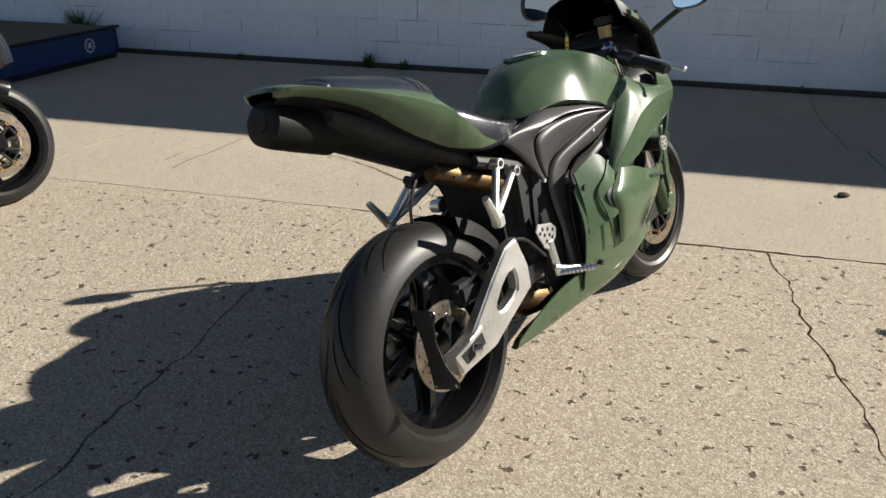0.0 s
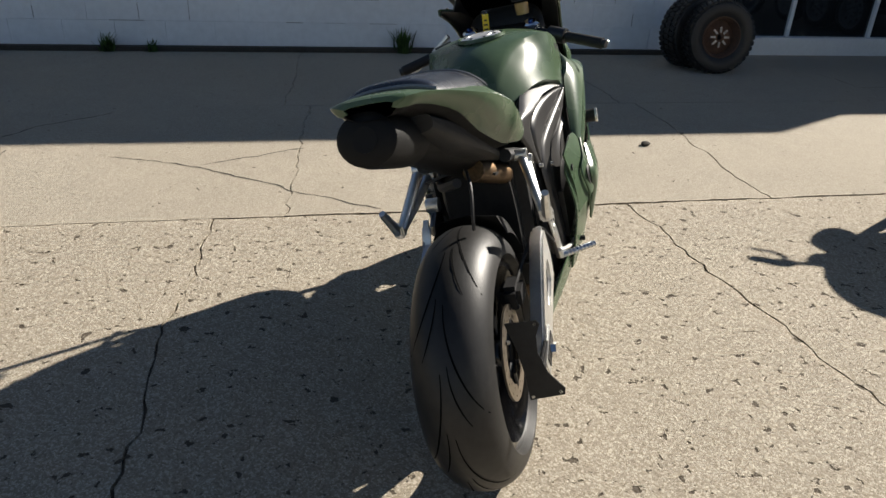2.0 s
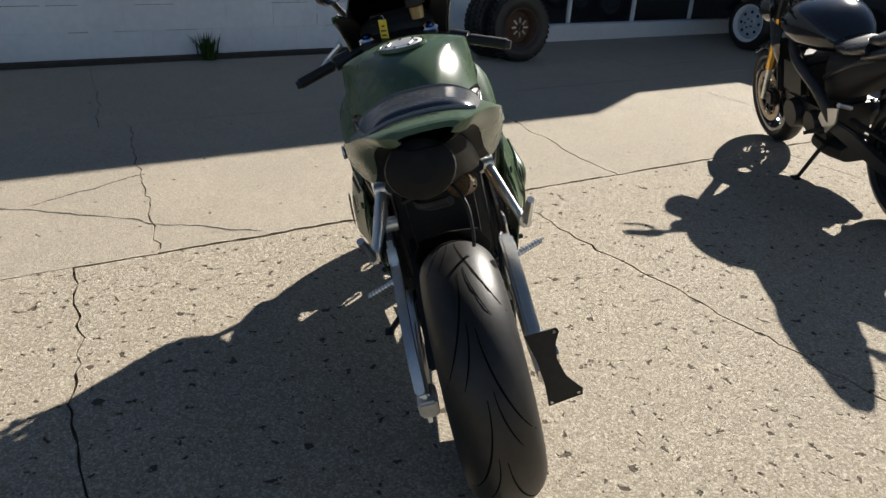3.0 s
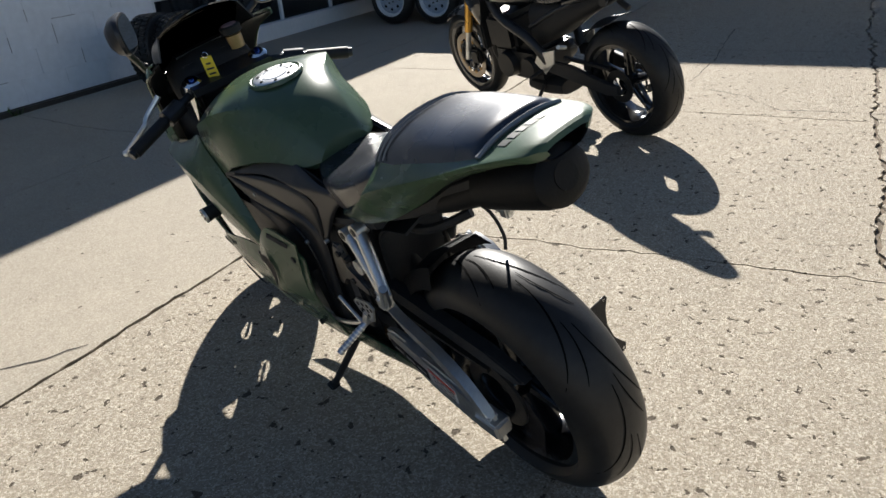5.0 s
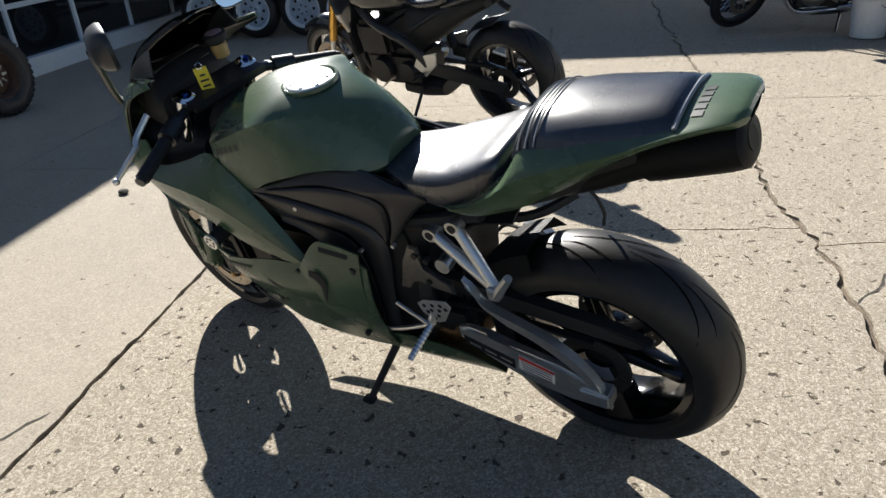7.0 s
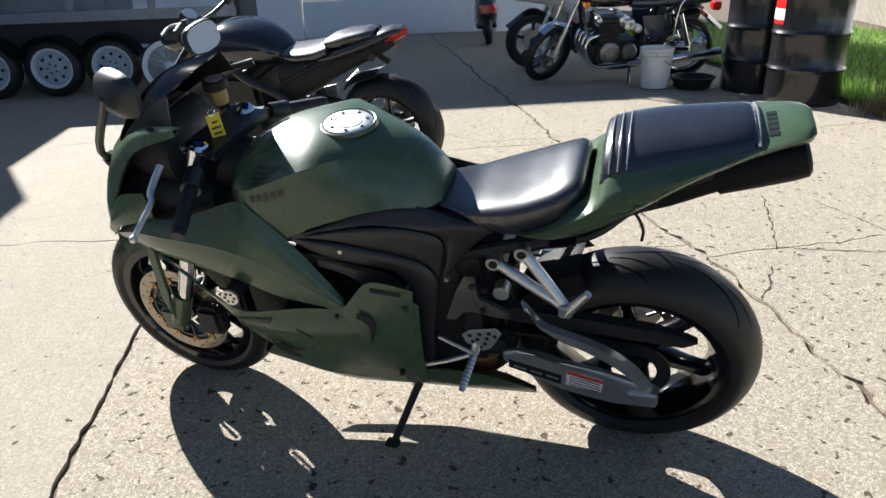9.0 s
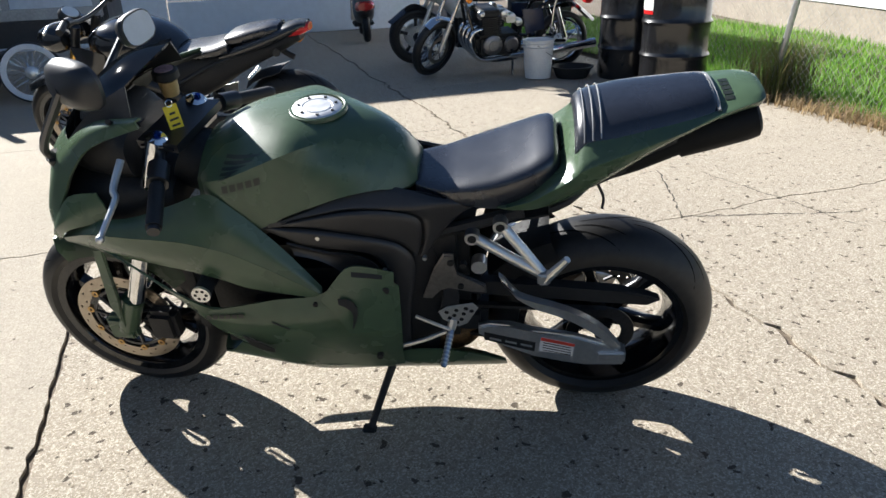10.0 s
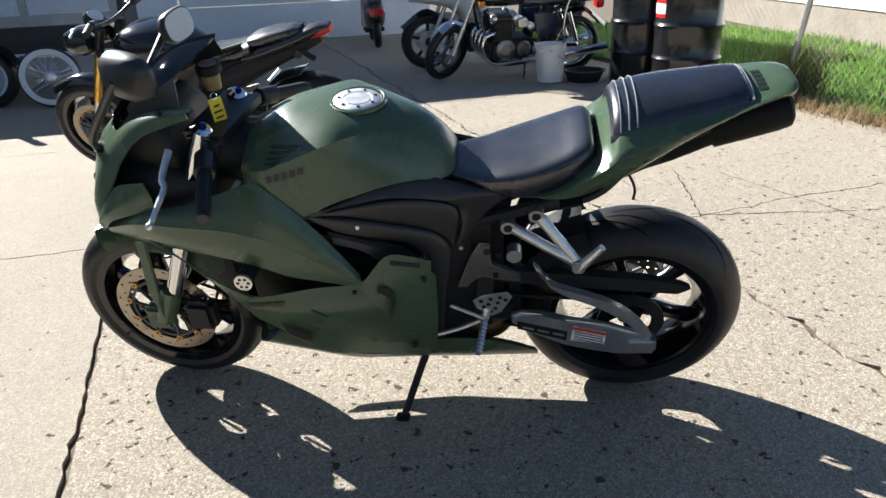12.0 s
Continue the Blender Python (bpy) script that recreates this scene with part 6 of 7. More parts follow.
    for s in (1, -1):
        part("engine_cover", lathe([(0, 0.215 * s), (0.05, 0.213 * s), (0.055, 0.205 * s), (0.085, 0.20 * s), (0.098, 0.19 * s), (0.102, 0.165 * s)], 26, "y", (0.82, 0, 0.335)), ENGINE_ALLOY, bike)
        part("clutch_cover", lathe([(0, 0.195 * s), (0.06, 0.193 * s), (0.075, 0.18 * s), (0.08, 0.16 * s)], 22, "y", (0.62, 0, 0.335)), ENGINE_ALLOY, bike)
    steered(part("front_mudguard", surf([[(1.52, 0.05, 0.54), (1.38, 0.055, 0.595), (1.16, 0.05, 0.53)], [(1.53, 0, 0.56), (1.38, 0, 0.62), (1.14, 0, 0.55)], [(1.52, -0.05, 0.54), (1.38, -0.055, 0.595), (1.16, -0.05, 0.53)]], 14, 8, 0.004), CHROME, bike, "chrome front mudguard"))
    part("rear_mudguard", surf([[(0.16, 0.07, 0.60), (-0.08, 0.075, 0.645), (-0.32, 0.07, 0.48)], [(0.16, 0, 0.63), (-0.09, 0, 0.68), (-0.36, 0, 0.50)], [(0.16, -0.07, 0.60), (-0.08, -0.075, 0.645), (-0.32, -0.07, 0.48)]], 14, 8, 0.004), BLACK_PAINT, bike)
    part("fuel_tank", body([(0.58, 0.09, 0.74, 0.80, 0.86), (0.72, 0.14, 0.73, 0.81, 0.92), (0.92, 0.15, 0.73, 0.82, 0.95), (1.06, 0.11, 0.75, 0.83, 0.93), (1.10, 0.06, 0.80, 0.84, 0.89)], 22, 2.4), BLACK_PAINT, bike)
    part("seat", body([(0.62, 0.10, 0.72, 0.77, 0.81), (0.40, 0.13, 0.71, 0.77, 0.82), (0.05, 0.13, 0.72, 0.78, 0.84), (-0.16, 0.10, 0.74, 0.79, 0.83)], 20, 3), LEATHER, bike)
    steered(part("headlamp", lathe([(0, 0.09), (0.08, 0.07), (0.09, 0.05), (0.085, -0.02), (0.04, -0.09), (0, -0.10)], 22, "x", (1.26, 0, 0.92)), CHROME, bike))
    part("tail_lamp", block(-0.30, -0.22, -0.05, 0.05, 0.66, 0.74, 0.012), RED_LENS, bike)
    part("side_stand", tube([(0.58, 0.13, 0.20), (0.62, 0.25, 0.045)], 0.012, 8), BLACK_PAINT, bike)
    return bike


BLUE_COVER = mat("dark blue paint", (0.012, 0.022, 0.055), 0.2, 0, 0.15, 6, coat=0.5)
ENGINE_ALLOY = mat("dull engine alloy", (0.30, 0.29, 0.28), 0.45, 1.0, 0.25, 10, 0.2, 80)
classic_bike(bike_pose(4.60, -2.34, 75.0, 9, 0.05))


def back_bike(m):
    """A machine whose lower half shows behind the classic one."""
    bike = thing("touring_motorcycle", "dark motorcycle with a white body parked at the garage door", "motorcycle", m)
    FA, RA = (1.45, 0.31), (0.0, 0.31)
    fw, fw_tyre = wheel_tyre("front_wheel", bike, 0.31, 0.12, 0.225, FA, "solid", 5, SATIN_BLACK)
    for s in (1, -1):
        disc(fw, 0.125, 0.055, 0.078 * s, FA, carrier=False).data.materials[0] = ALLOY
    wheel_tyre("rear_wheel", bike, 0.31, 0.16, 0.22, RA, "solid", 5, SATIN_BLACK)
    for s in (1, -1):
        part("fork_leg", tube([(1.44, 0.10 * s, 0.31), (1.18, 0.10 * s, 0.92)], 0.024, 10), ALLOY, bike)
    part("front_mudguard", surf([[(1.74, 0.07, 0.46), (1.48, 0.075, 0.62), (1.22, 0.07, 0.50)], [(1.77, 0, 0.48), (1.48, 0, 0.66), (1.19, 0, 0.52)], [(1.74, -0.07, 0.46), (1.48, -0.075, 0.62), (1.22, -0.07, 0.50)]], 12, 8, 0.004), BLACK_PAINT, bike)
    part("engine", block(0.45, 1.05, -0.18, 0.18, 0.18, 0.60, 0.05), DARK_METAL, bike)
    part("fairing", body([(0.80, 0.20, 0.45, 0.62, 0.90), (1.0, 0.24, 0.48, 0.70, 1.0), (1.22, 0.24, 0.66, 0.82, 1.10), (1.48, 0.20, 0.72, 0.85, 1.02), (1.66, 0.08, 0.74, 0.82, 0.90)], 20, 3), WHITE_PLASTIC, bike, "white fairing")
    part("seat", body([(0.70, 0.11, 0.70, 0.76, 0.81), (0.30, 0.15, 0.70, 0.78, 0.83), (-0.15, 0.13, 0.74, 0.82, 0.90)], 18, 3), LEATHER, bike)
    part("pannier", block(-0.28, 0.25, 0.16, 0.36, 0.40, 0.72, 0.05), SATIN_BLACK, bike)
    part("pannier", block(-0.28, 0.25, -0.36, -0.16, 0.40, 0.72, 0.05), SATIN_BLACK, bike)
    part("tail_lamp", block(-0.40, -0.28, -0.16, 0.16, 0.52, 0.66, 0.03), RED_LENS, bike)
    part("stand_leg", tube([(0.55, 0.12, 0.20), (0.60, 0.24, 0.02)], 0.012, 8), MATT_BLACK, bike)
    return bike


back_bike(bike_pose(5.49, -2.74, 74.0, 6, 0.06))


def scooter(m):
    s = thing("scooter", "dark scooter tail with a red lamp near the garage door", "scooter", m)
    wheel_tyre("rear_wheel", s, 0.25, 0.12, 0.15, (0.0, 0.25), "solid", 5, SATIN_BLACK)
    wheel_tyre("front_wheel", s, 0.25, 0.11, 0.15, (1.25, 0.25), "solid", 5, SATIN_BLACK)
    part("tail_body", body([(-0.32, 0.09, 0.50, 0.58, 0.68), (-0.15, 0.15, 0.40, 0.60, 0.76), (0.20, 0.18, 0.30, 0.55, 0.78), (0.55, 0.14, 0.26, 0.45, 0.72)], 20, 3), SATIN_BLACK, s)
    part("tail_lamp", body([(-0.40, 0.12, 0.54, 0.60, 0.66), (-0.25, 0.165, 0.50, 0.60, 0.69)], 16, 2.6), RED_LENS, s)
    part("leg_shield", surf([[(0.95, 0.20, 0.30), (1.10, 0.15, 0.78)], [(1.05, 0.0, 0.25), (1.20, 0.0, 0.80)], [(0.95, -0.20, 0.30), (1.10, -0.15, 0.78)]], 8, 8, 0.008), SATIN_BLACK, s)
    part("floor_board", block(0.45, 1.05, -0.18, 0.18, 0.22, 0.28, 0.02), MATT_BLACK, s)
    part("steering_stem", tube([(1.25, 0, 0.25), (1.10, 0, 0.95)], 0.025, 10), DARK_METAL, s)
    part("seat", body([(-0.2, 0.12, 0.75, 0.78, 0.82), (0.25, 0.15, 0.76, 0.79, 0.84), (0.5, 0.10, 0.72, 0.76, 0.80)], 16, 3), LEATHER, s)
    return s


scooter(bike_pose(8.15, -1.84, -22.0, 3, 0.06) @ Matrix.Scale(0.84, 4))


# ---- trailer with its wheels, loose wheels ----
GREY_METAL = mat("grey trailer steel", (0.30, 0.32, 0.34), 0.45, 0.6, 0.2, 6, 0.2, 60)
TRAILER_DARK = mat("dark trailer paint", (0.018, 0.019, 0.022), 0.5, 0, 0.25, 5, 0.2, 60)
PALE_STEEL = mat("pale blue-grey wheel paint", (0.42, 0.47, 0.54), 0.45, 0, 0.2, 9, 0.1, 60)
WHEEL_WHITE = mat("white wheel paint", (0.70, 0.72, 0.74), 0.4, 0, 0.08, 10)


def trailer(m):
    """Local x runs along the trailer, the shown side faces +y."""
    t = thing("utility_trailer", "dark two-axle utility trailer with grey rails", "trailer", m)
    part("bed", block(-1.0, 3.0, -1.7, -0.345, 0.50, 0.62, 0.01), TRAILER_DARK, t)
    part("skirt", block(-1.0, 3.0, -0.34, -0.26, 0.46, 0.695, 0.012), TRAILER_DARK, t)
    for z, tall in ((0.70, 0.10), (1.12, 0.07)):
        part("rail", block(-1.0, 3.0, -0.33, -0.25, z, z + tall, 0.01), GREY_METAL, t)
    for k in range(6):
        part("post", block(-0.99 + 0.78 * k, -0.92 + 0.78 * k, -0.325, -0.275, 0.80, 1.45, 0.006), GREY_METAL, t)
    part("cross_wall", block(-1.04, -0.98, -1.7, -0.3, 0.5, 1.5, 0.01), TRAILER_DARK, t)
    part("load_box", block(0.3, 1.5, -1.4, -0.5, 0.62, 1.3, 0.03), GREY_METAL, t)
    for cx in (0.235, 0.81, 1.40):
        w, w_tyre = wheel_tyre("wheel", t, 0.285, 0.185, 0.192, (cx, 0.285), "solid", 8, WHEEL_WHITE)
        w.location = (0, -0.12, 0)
        bm = lathe([(0.172, 0.035), (0.140, 0.060), (0.135, 0.040), (0.078, 0.045), (0.06, 0.065), (0, 0.07)], 30, centre=(cx, -0.005, 0.285))
        part("wheel_cover", bm, PALE_STEEL, w, "pale steel wheel centre")
        for k in range(5):
            a = 2 * math.pi * k / 5
            q = (cx + 0.045 * math.cos(a), 0.285 + 0.045 * math.sin(a))
            part("wheel_nut", tube([(q[0], 0.04, q[1]), (q[0], 0.072, q[1])], 0.010, 6), DARK_METAL, w)
        for k in range(8):
            a = 2 * math.pi * k / 8
            part("wheel_slot", lathe([(0, 0.0465), (0.016, 0.0465), (0.017, 0.042)], 10, "y", (cx + 0.115 * math.cos(a), 0, 0.285 + 0.115 * math.sin(a))), MATT_BLACK, w)
        rows = []
        for k in range(9):
            a = radians(18 + 144 * k / 8)
            c = Vector((cx + 0.312 * math.cos(a), 0, 0.285 + 0.312 * math.sin(a)))
            rows.append([c + Vector((0, y, 0)) for y in (-0.24, 0.0, 0.012)])
        bm = skin(bmesh.new(), rows, closed=False)
        bmesh.ops.solidify(bm, geom=bm.faces[:], thickness=0.008)
        part("wheel_arch", bm, TRAILER_DARK, t)
    part("axle", tube([(0.235, -1.6, 0.285), (0.235, -0.2, 0.285)], 0.03, 10), TRAILER_DARK, t)
    part("axle", tube([(0.81, -1.6, 0.285), (0.81, -0.2, 0.285)], 0.03, 10), TRAILER_DARK, t)
    part("axle", tube([(1.40, -1.6, 0.285), (1.40, -0.2, 0.285)], 0.03, 10), TRAILER_DARK, t)
    return t


# its side faces the yard
trailer(pose(6.45, 2.79, 0, 0, 0, 76))
spare = thing("wire_wheel", "white-rimmed wire-spoked wheel leaning on the trailer", "wheel", pose(6.26, 2.48, 0, 8, 0, 78))
ww = wire_wheel("rim", spare, 0.272, 0.235, (0, 0.272), 0.09, WHEEL_WHITE, 40)
part("white_wall", lathe([(0.262, 0.034), (0.248, 0.050), (0.205, 0.046), (0.202, 0.028)], 44, centre=(0, 0, 0.272)), WHEEL_WHITE, ww, "broad white rim band")

# ---- big off-road tyres by the shop window ----
RUST = mat("rusty wheel steel", (0.10, 0.055, 0.035), 0.8, 0.1, 0.4, 14, 0.4, 60)


def truck_tyre(name, label, m, rim_on):
    t = thing(name, label, "tyre", m)
    R, w = 0.37, 0.27
    t.matrix_world = t.matrix_world @ Matrix.Scale(0.80, 4)
    prof = [(0.20, -w * 0.36), (0.24, -w * 0.46), (0.30, -w * 0.5), (0.345, -w * 0.46), (R - 0.012, -w * 0.36), (R - 0.012, w * 0.36), (0.345, w * 0.46), (0.30, w * 0.5), (0.24, w * 0.46), (0.20, w * 0.36)]
    tyre = part("casing", lathe(prof, 48, centre=(0, 0, R)), RUBBER, t)
    bm = bmesh.new()
    for k in range(40):
        for row in (-1, 0, 1):
            a = 2 * math.pi * (k + 0.5 * (row == 0)) / 40
            mm = Matrix.Translation((R * math.cos(a) * 0.985, row * 0.075, R + R * math.sin(a) * 0.985)) @ Matrix.Rotation(-a, 4, "Y") @ Matrix.Rotation(0.3 * row, 4, "X")
            bmesh.ops.create_cube(bm, size=1, matrix=mm @ Matrix.Diagonal((0.025, 0.062, 0.040, 1)))
    tagged(part("tread_pattern", bm, RUBBER, tyre), kind="stuff")
    if rim_on:
        rim = part("rim", lathe([(0.215, -w * 0.40), (0.20, -w * 0.34), (0.185, 0.0), (0.175, 0.0), (0.19, -w * 0.33), (0.205, -w * 0.42)], 40, centre=(0, 0, R), close=True), RUST, t, "rusty wheel rim")
        part("wheel_face", lathe([(0.18, 0.0), (0.13, -0.02), (0.07, -0.06), (0.03, -0.065), (0.03, -0.03), (0.12, 0.01), (0.18, 0.02)], 32, centre=(0, 0, R)), RUST, rim)
        for k in range(8):
            a = 2 * math.pi * k / 8
            part("spoke", plate([(0.05 * math.cos(a - 0.22), R + 0.05 * math.sin(a - 0.22)), (0.105 * math.cos(a - 0.09), R + 0.105 * math.sin(a - 0.09)), (0.105 * math.cos(a + 0.09), R + 0.105 * math.sin(a + 0.09)), (0.05 * math.cos(a + 0.22), R + 0.05 * math.sin(a + 0.22))], -0.075, -0.055, 0.003), ENGINE_ALLOY, rim, "dull alloy spoke")
    return t


truck_tyre("truck_wheel", "large off-road tyre on a rusty eight-spoke wheel", pose(4.03, 4.98, 0, -6, 0, -18), True)
truck_tyre("stacked_truck_tyre", "large black off-road tyre leaning behind the rusty wheel", pose(3.99, 5.24, 0, -4, 0, 2), False)

# ---- blue planter by the wall ----
BLUE = mat("faded blue paint", (0.014, 0.036, 0.13), 0.45, 0, 0.2, 3, 0.2, 40)
planter = thing("planter_box", "long faded blue box with dark soil by the white wall", "planter", YARD @ pose(-6.30, 5.9, 0))
part("front_board", block(-1.2, 1.5, -1.15, -1.11, 0.05, 0.28, 0.008), BLUE, planter)
part("back_board", block(-1.2, 1.5, 0.36, 0.40, 0.05, 0.28, 0.008), BLUE, planter)
part("end_board", block(1.46, 1.50, -1.108, 0.358, 0.05, 0.28, 0.008), BLUE, planter)
part("end_board", block(-1.2, -1.16, -1.108, 0.358, 0.05, 0.28, 0.008), BLUE, planter)
part("rim", block(1.44, 1.53, -1.18, 0.42, 0.282, 0.305, 0.008), MATT_BLACK, planter)
part("rim", block(-1.24, 1.438, -1.18, -1.09, 0.282, 0.305, 0.008), MATT_BLACK, planter)
part("soil", block(-1.158, 1.458, -1.108, 0.358, 0.06, 0.30, 0.01), SOIL, planter)
# black base block stands in for the shade under the boards
part("base_shade", block(-1.18, 1.48, -1.13, 0.38, 0.0, 0.05, 0.01), MATT_BLACK, planter)
part("round_mark", lathe([(0.052, 0), (0.066, 0), (0.066, 0.003), (0.052, 0.003)], 28, "x", (1.5005, -0.02, 0.165), close=True), FRAME_PAINT, planter, "white ring mark")
for k in range(3):
    part("mark_bar", block(1.5005, 1.503, -0.045 + 0.018 * k, -0.033 + 0.018 * k, 0.14, 0.19, 0), FRAME_PAINT, planter)

# ---- bucket, barrels, drip pan ----
bucket = thing("bucket", "white plastic bucket with a wire handle", "bucket", pose(4.22, -1.76, 0))
part("pail", lathe([(0, 0.012), (0.125, 0.012), (0.148, 0.36), (0.156, 0.362), (0.156, 0.372), (0.151, 0.375), (0.144, 0.36), (0.120, 0.02), (0, 0.02)], 36, "z"), WHITE_PLASTIC, bucket)
for z in (0.30, 0.335):
    part("rib", lathe([(0.1455, z), (0.1545, z + 0.004), (0.1475, z + 0.009)], 36, "z"), WHITE_PLASTIC, bucket)
part("handle", tube([(0.10, -0.115, 0.33), (-0.03, -0.165, 0.24), (-0.145, -0.06, 0.22), (-0.115, 0.10, 0.33)], 0.0028, 6, 16), DARK_METAL, bucket)

BARREL = mat("black barrel enamel", (0.014, 0.014, 0.015), 0.22, 0, 0.3, 6, 0.15, 30, coat=0.3)


def barrel(m, labelled):
    b = thing("oil_barrel", "black steel drum with a red and white label" if labelled else "black steel drum with rolled hoops", "barrel", m, "steel drums by the fence")
    prof = [(0, 0.02), (0.27, 0.02), (0.285, 0.0), (0.292, 0.02)]
    for z in (0.285, 0.565):
        prof += [(0.287, z - 0.03), (0.291, z - 0.02), (0.302, z), (0.291, z + 0.02), (0.287, z + 0.03)]
    prof += [(0.287, 0.85), (0.294, 0.87), (0.294, 0.885), (0.282, 0.885), (0.275, 0.865), (0, 0.865)]
    part("shell", lathe(prof, 40, "z"), BARREL, b)
    part("bung", lathe([(0, 0.885), (0.03, 0.885), (0.033, 0.865)], 16, "z", (0.16, 0, 0)), DARK_METAL, b)
    if labelled:
        for z0, z1, mt in ((0.63, 0.66, RED_LENS), (0.663, 0.75, WHITE_PLASTIC), (0.753, 0.83, RED_LENS)):
            bm = bmesh.new()
            rings = [[Vector((0.2895 * math.cos(a), 0.2895 * math.sin(a), z)) for z in (z0, z1)] for a in [radians(62 + 5 * k) for k in range(8)]]
            skin(bm, rings, closed=False)
            part("label", bm, mt, b)
    return b


barrel(pose(3.75, -2.50, 0, 0, 0, 20), False)
barrel(pose(3.14, -2.43, 0, 0, 0, -10), True)
pan = thing("drip_pan", "black plastic drip pan on the ground by the drums", "pan", pose(4.06, -2.06, 0.0, 0, 0, 30))
part("tray", lathe([(0, 0.0), (0.15, 0.0), (0.195, 0.10), (0.21, 0.10), (0.21, 0.11), (0.19, 0.11), (0.145, 0.012), (0, 0.012)], 30, "z"), MATT_BLACK, pan)

# ---- fence, lawn, weeds ----
GALV = mat("galvanised steel", (0.46, 0.47, 0.47), 0.42, 0.9, 0.15, 14, 0.1, 80)
fence = thing("chain_link_fence", "galvanised chain-link fence with leaning posts", "fence", YARD @ pose(0, -2.05, 0))
for u, lean in ((0.3, 1.0), (2.80, -10.0), (5.3, 2.0)):
    p = part("post", tube([(0, 0, -0.1), (0, 0, 1.45)], 0.024, 12), GALV, fence)
    p.matrix_local = pose(u, 0, 0, 0, lean, 0)
bm = bmesh.new()
for k in range(-26, 110):
    for d in (1, -1):
        u0 = k * 0.062 if d > 0 else k * 0.062 + 1.2
        pts = []
        for i in range(2):
            pts.append((u0 + d * 1.2 * i, 0.035 + 0.003 * d, 0.03 + 1.2 * i))
        tube(pts, 0.0008, 3, bm=bm)
tagged(part("mesh", bm, GALV, fence), kind="stuff")
part("top_rail", tube([(-1.5, 0.03, 1.24), (7.5, 0.03, 1.24)], 0.018, 10), GALV, fence)


def blades(name, label, n, area, height, tones, seed, wide=0.004, flop=0.5, cat="grass"):
    """Loose blades as one object; area(rnd) gives u, v."""
    rnd = random.Random(seed)
    bm = bmesh.new()
    for k in range(n):
        u, v = area(rnd)
        h = height * rnd.uniform(0.5, 1.25)
        a = rnd.uniform(0, 2 * math.pi)
        lean = Vector((math.cos(a), math.sin(a), 0)) * h * rnd.uniform(0.1, flop)
        side = Vector((-math.sin(a), math.cos(a), 0)) * wide * rnd.uniform(0.6, 1.3)
        b = Vector((u, v, -0.035))
        p = [b - side, b + side, b + Vector((0, 0, h * 0.6)) + lean * 0.35 + side * 0.7, b + Vector((0, 0, h * 0.6)) + lean * 0.35 - side * 0.7, b + Vector((0, 0, h)) + lean]
        vs = [bm.verts.new(q) for q in p]
        bm.faces.new((vs[0], vs[1], vs[2], vs[3]))
        bm.faces.new((vs[3], vs[2], vs[4]))
    m = bpy.data.materials.new(name)
    m.use_nodes = True
    nn, ll = m.node_tree.nodes, m.node_tree.links
    geo, rp = nn.new("ShaderNodeNewGeometry"), nn.new("ShaderNodeValToRGB")
    for e, c in zip(rp.color_ramp.elements, (tones[0], tones[-1])):
        e.color = (*c, 1)
    if len(tones) > 2:
        rp.color_ramp.elements.new(0.5).color = (*tones[1], 1)
    ll.new(geo.outputs["Random Per Island"], rp.inputs["Fac"])
    bs = nn["Principled BSDF"]
    ll.new(rp.outputs[0], bs.inputs["Base Color"])
    bs.inputs["Roughness"].default_value = 0.6
    tr = nn.new("ShaderNodeBsdfTranslucent")
    ll.new(rp.outputs[0], tr.inputs["Color"])
    ms = nn.new("ShaderNodeMixShader")
    ms.inputs[0].default_value = 0.45
    ll.new(bs.outputs[0], ms.inputs[1])
    ll.new(tr.outputs[0], ms.inputs[2])
    ll.new(ms.outputs[0], nn["Material Output"].inputs["Surface"])
    ob = part(name, bm, m, smooth=False)
    ob.matrix_world = YARD
    return tagged(ob, label, cat, kind="stuff")


GRASS = ((0.075, 0.19, 0.020), (0.16, 0.34, 0.035), (0.26, 0.42, 0.07))
STRAW = ((0.34, 0.25, 0.12), (0.45, 0.34, 0.19), (0.20, 0.13, 0.07))
blades("lawn_grass", "bright green mown lawn behind the fence", 26000, lambda r: (r.uniform(0.5, 9.5), -2.1 - 3.5 * r.random() ** 1.3), 0.11, GRASS, 5, 0.006, 0.7)
blades("tall_grass", "long uncut green grass along the fence", 1300, lambda r: (r.uniform(0.5, 5.5), r.gauss(-2.20, 0.10)), 0.20, GRASS, 6, 0.004, 0.6)
blades("dry_grass", "flattened straw-coloured dead grass at the concrete edge", 2600, lambda r: (r.uniform(0.3, 3.2), r.gauss(-1.98, 0.09)), 0.13, STRAW, 7, 0.004, 1.6)
blades("weed_clump", "dark green weeds growing beside the drums", 700, lambda r: (2.62 + abs(r.gauss(0, 0.22)), r.gauss(-2.12, 0.13)), 0.48, ((0.07, 0.09, 0.02), (0.16, 0.19, 0.05), (0.20, 0.15, 0.08)), 8, 0.004, 0.6, "weeds")
blades("joint_weeds", "small dry weeds in the yard's joint", 900, lambda r: (lambda u: (u, 0.69 + r.gauss(0, 0.007)))(0.3 + 6.0 * r.random() ** 1.0), 0.03, ((0.10, 0.12, 0.03), (0.25, 0.20, 0.09)), 9, 0.002, 1.0, "weeds")
lawn_bed = part("lawn", block(-3.2, 14, -5.62, -1.93, -0.05, -0.012, 0), SOIL, smooth=False)
lawn_bed.matrix_world = YARD
tagged(lawn_bed, "soil under the lawn and the dead grass", "lawn", kind="structure")
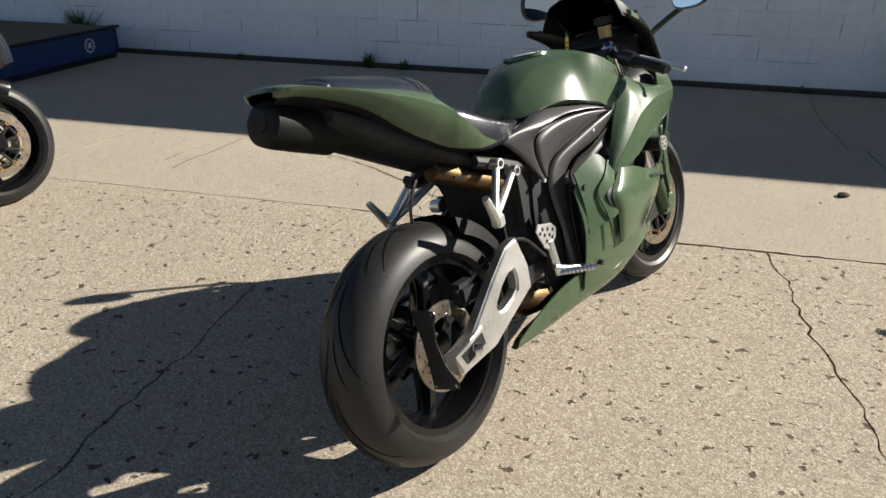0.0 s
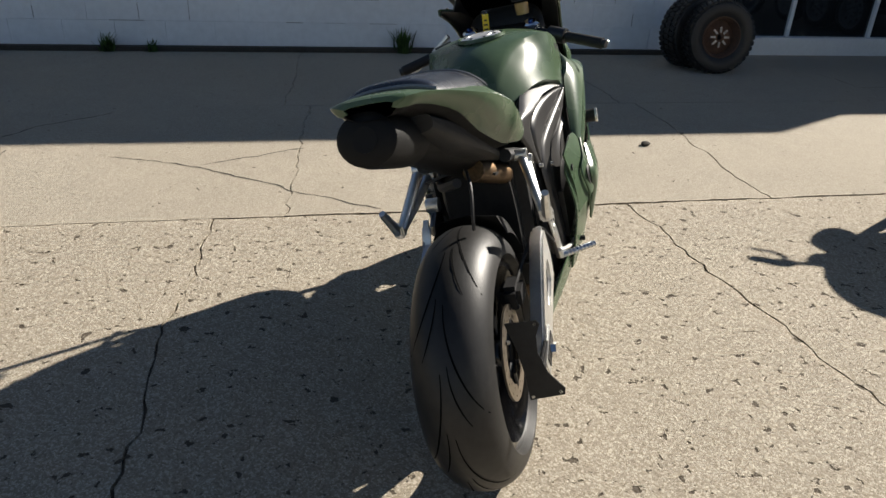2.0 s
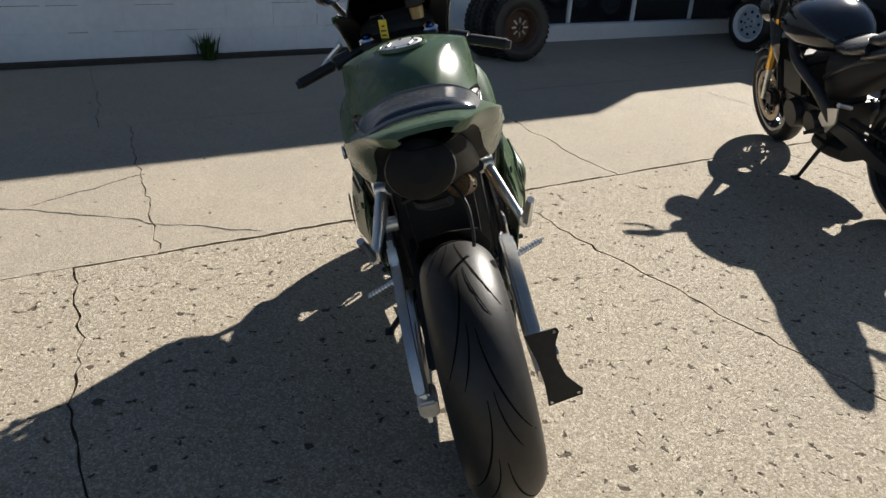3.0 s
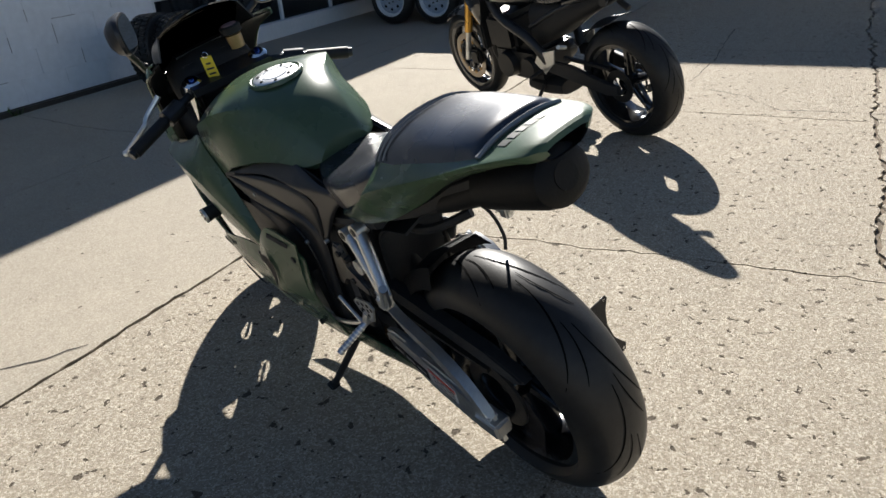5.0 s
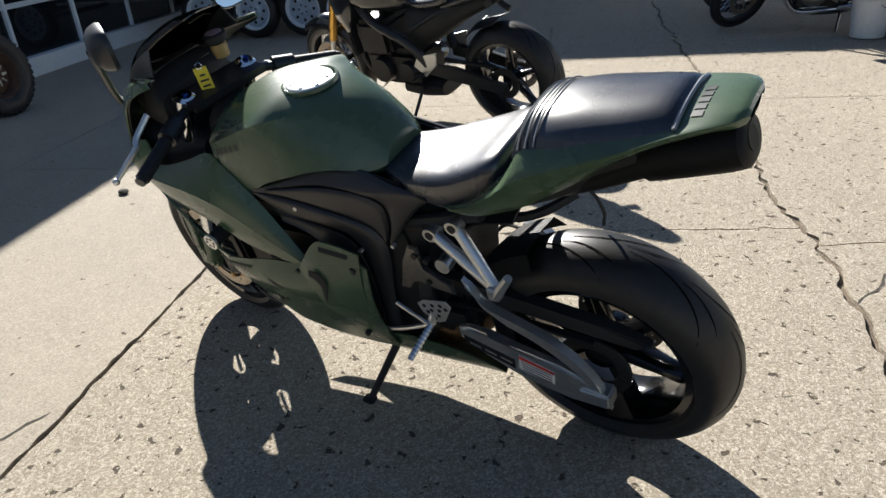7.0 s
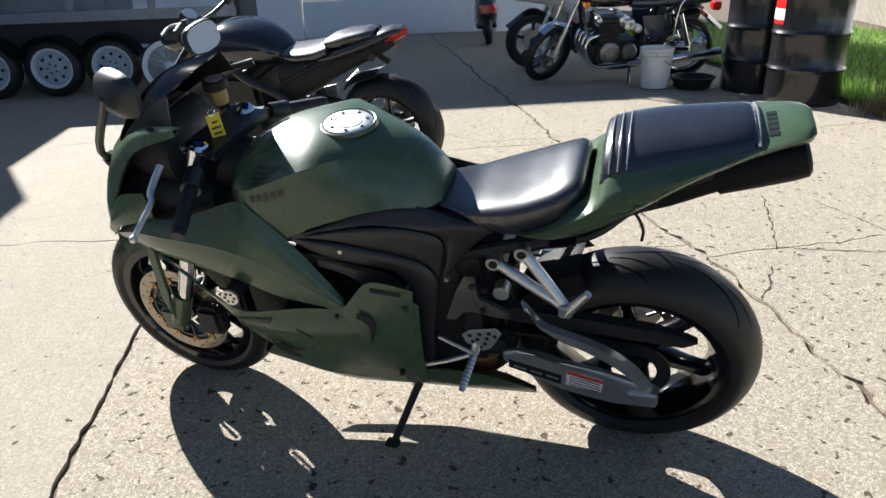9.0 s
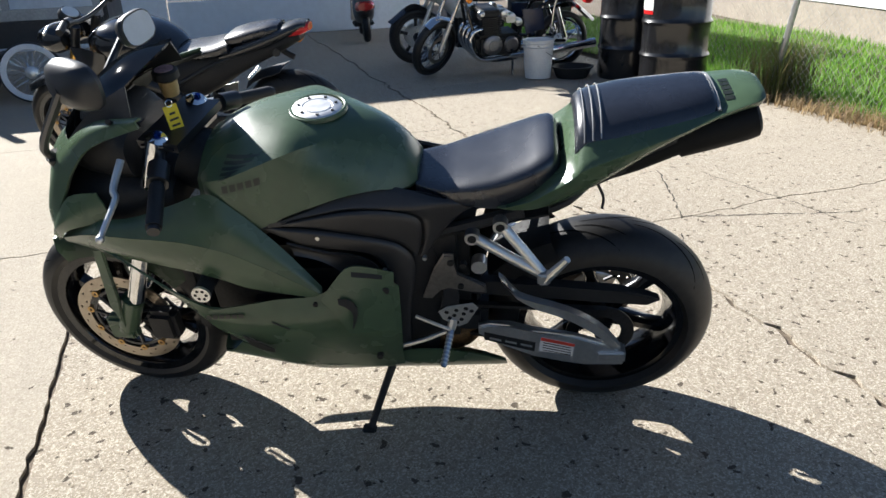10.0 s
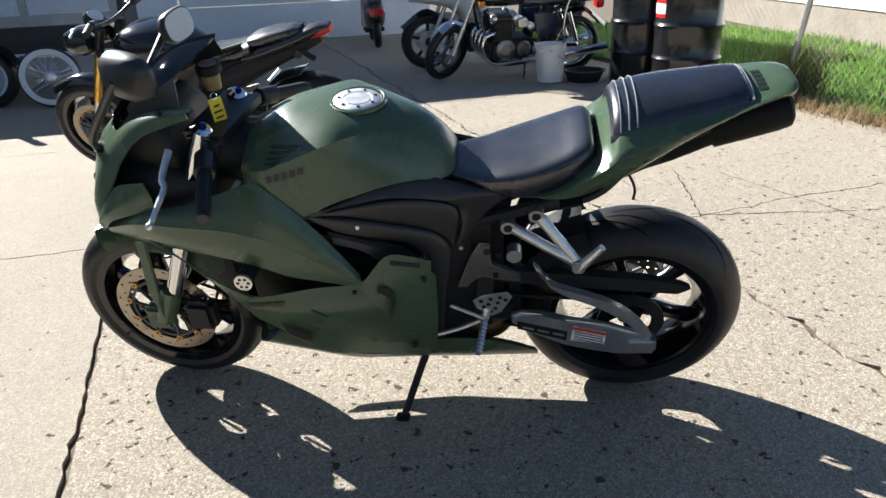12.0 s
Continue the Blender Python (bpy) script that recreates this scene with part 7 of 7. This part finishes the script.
for k, (u, n, h) in enumerate(((-2.26, 90, 0.13), (-1.92, 40, 0.09), (0.2, 160, 0.17), (-5.36, 170, 0.34), (1.6, 30, 0.07), (-3.6, 40, 0.08))):
    blades("wall_weed", "small green weed rooted at the foot of the wall", n, (lambda c: lambda r: (c + r.gauss(0, 0.022), 6.50 + r.gauss(0, 0.012)))(u), h * 1.25, ((0.03, 0.06, 0.015), (0.08, 0.14, 0.03)), 20 + k, 0.010, 0.7, "weeds")

# loose stone on the concrete
stone = part("loose_stone", body([(-0.035, 0.012, 0, 0.008, 0.014), (-0.01, 0.026, 0, 0.012, 0.024), (0.02, 0.022, 0, 0.010, 0.020), (0.035, 0.008, 0, 0.006, 0.010)], 10, 2), DIRT)
stone.matrix_world = pose(2.054, 3.424, 0.0, 0, 0, 30)
tagged(stone, "small dark stone lying on the pale concrete", "stone")

# ---- blocks of the white wall ----
for row in range(4):
    for k in range(32):
        u = -9.4 + 0.4 * k + (0.2 if row % 2 else 0)
        if u + 0.4 > 3.26:
            continue
        rnd = random.Random(row * 100 + k)
        d = rnd.uniform(0.0, 0.003)
        ob = part("block", block(u + 0.0008, u + 0.3992, V_WALL - 0.002 - d, V_WALL + 0.02, 0.0355 + row * 0.2, 0.2345 + row * 0.2, 0.0016), WHITE_BLOCK, wall_north, smooth=False)

# open stretches of mortar joint, the shade in them put into the grey
MORTAR = mat("weathered mortar with joint shade", (0.20, 0.20, 0.20), 0.9, 0, 0.3, 9, 0.4, 80)
for k in range(80):
    rnd = random.Random(900 + k)
    row, u = rnd.randrange(0, 4), -7.5 + 10.4 * rnd.random()
    z = 0.2345 + row * 0.2
    if k % 3:
        run = rnd.uniform(0.06, 0.32)
        strip = block(u, u + run, V_WALL - 0.0065, V_WALL + 0.004, z - rnd.uniform(0.0005, 0.002), z + rnd.uniform(0.001, 0.0025), 0)
    else:
        u = -9.4 + 0.4 * rnd.randrange(6, 30) + (0.2 if row % 2 else 0)
        strip = block(u - rnd.uniform(0.0005, 0.002), u + rnd.uniform(0.001, 0.002), V_WALL - 0.0065, V_WALL + 0.004, z - 0.2 + 0.01, z - rnd.uniform(0.01, 0.12), 0)
    part("mortar_gap", strip, MORTAR, wall_north, smooth=False)

# the plan is drawn for a 1.32 m wheelbase; bring the whole place to true size
TRUE_SIZE = 1.035
for ob in bpy.data.objects:
    if ob.parent is None and ob.type in ("MESH", "EMPTY"):
        ob.matrix_basis = Matrix.Scale(TRUE_SIZE, 4) @ ob.matrix_basis
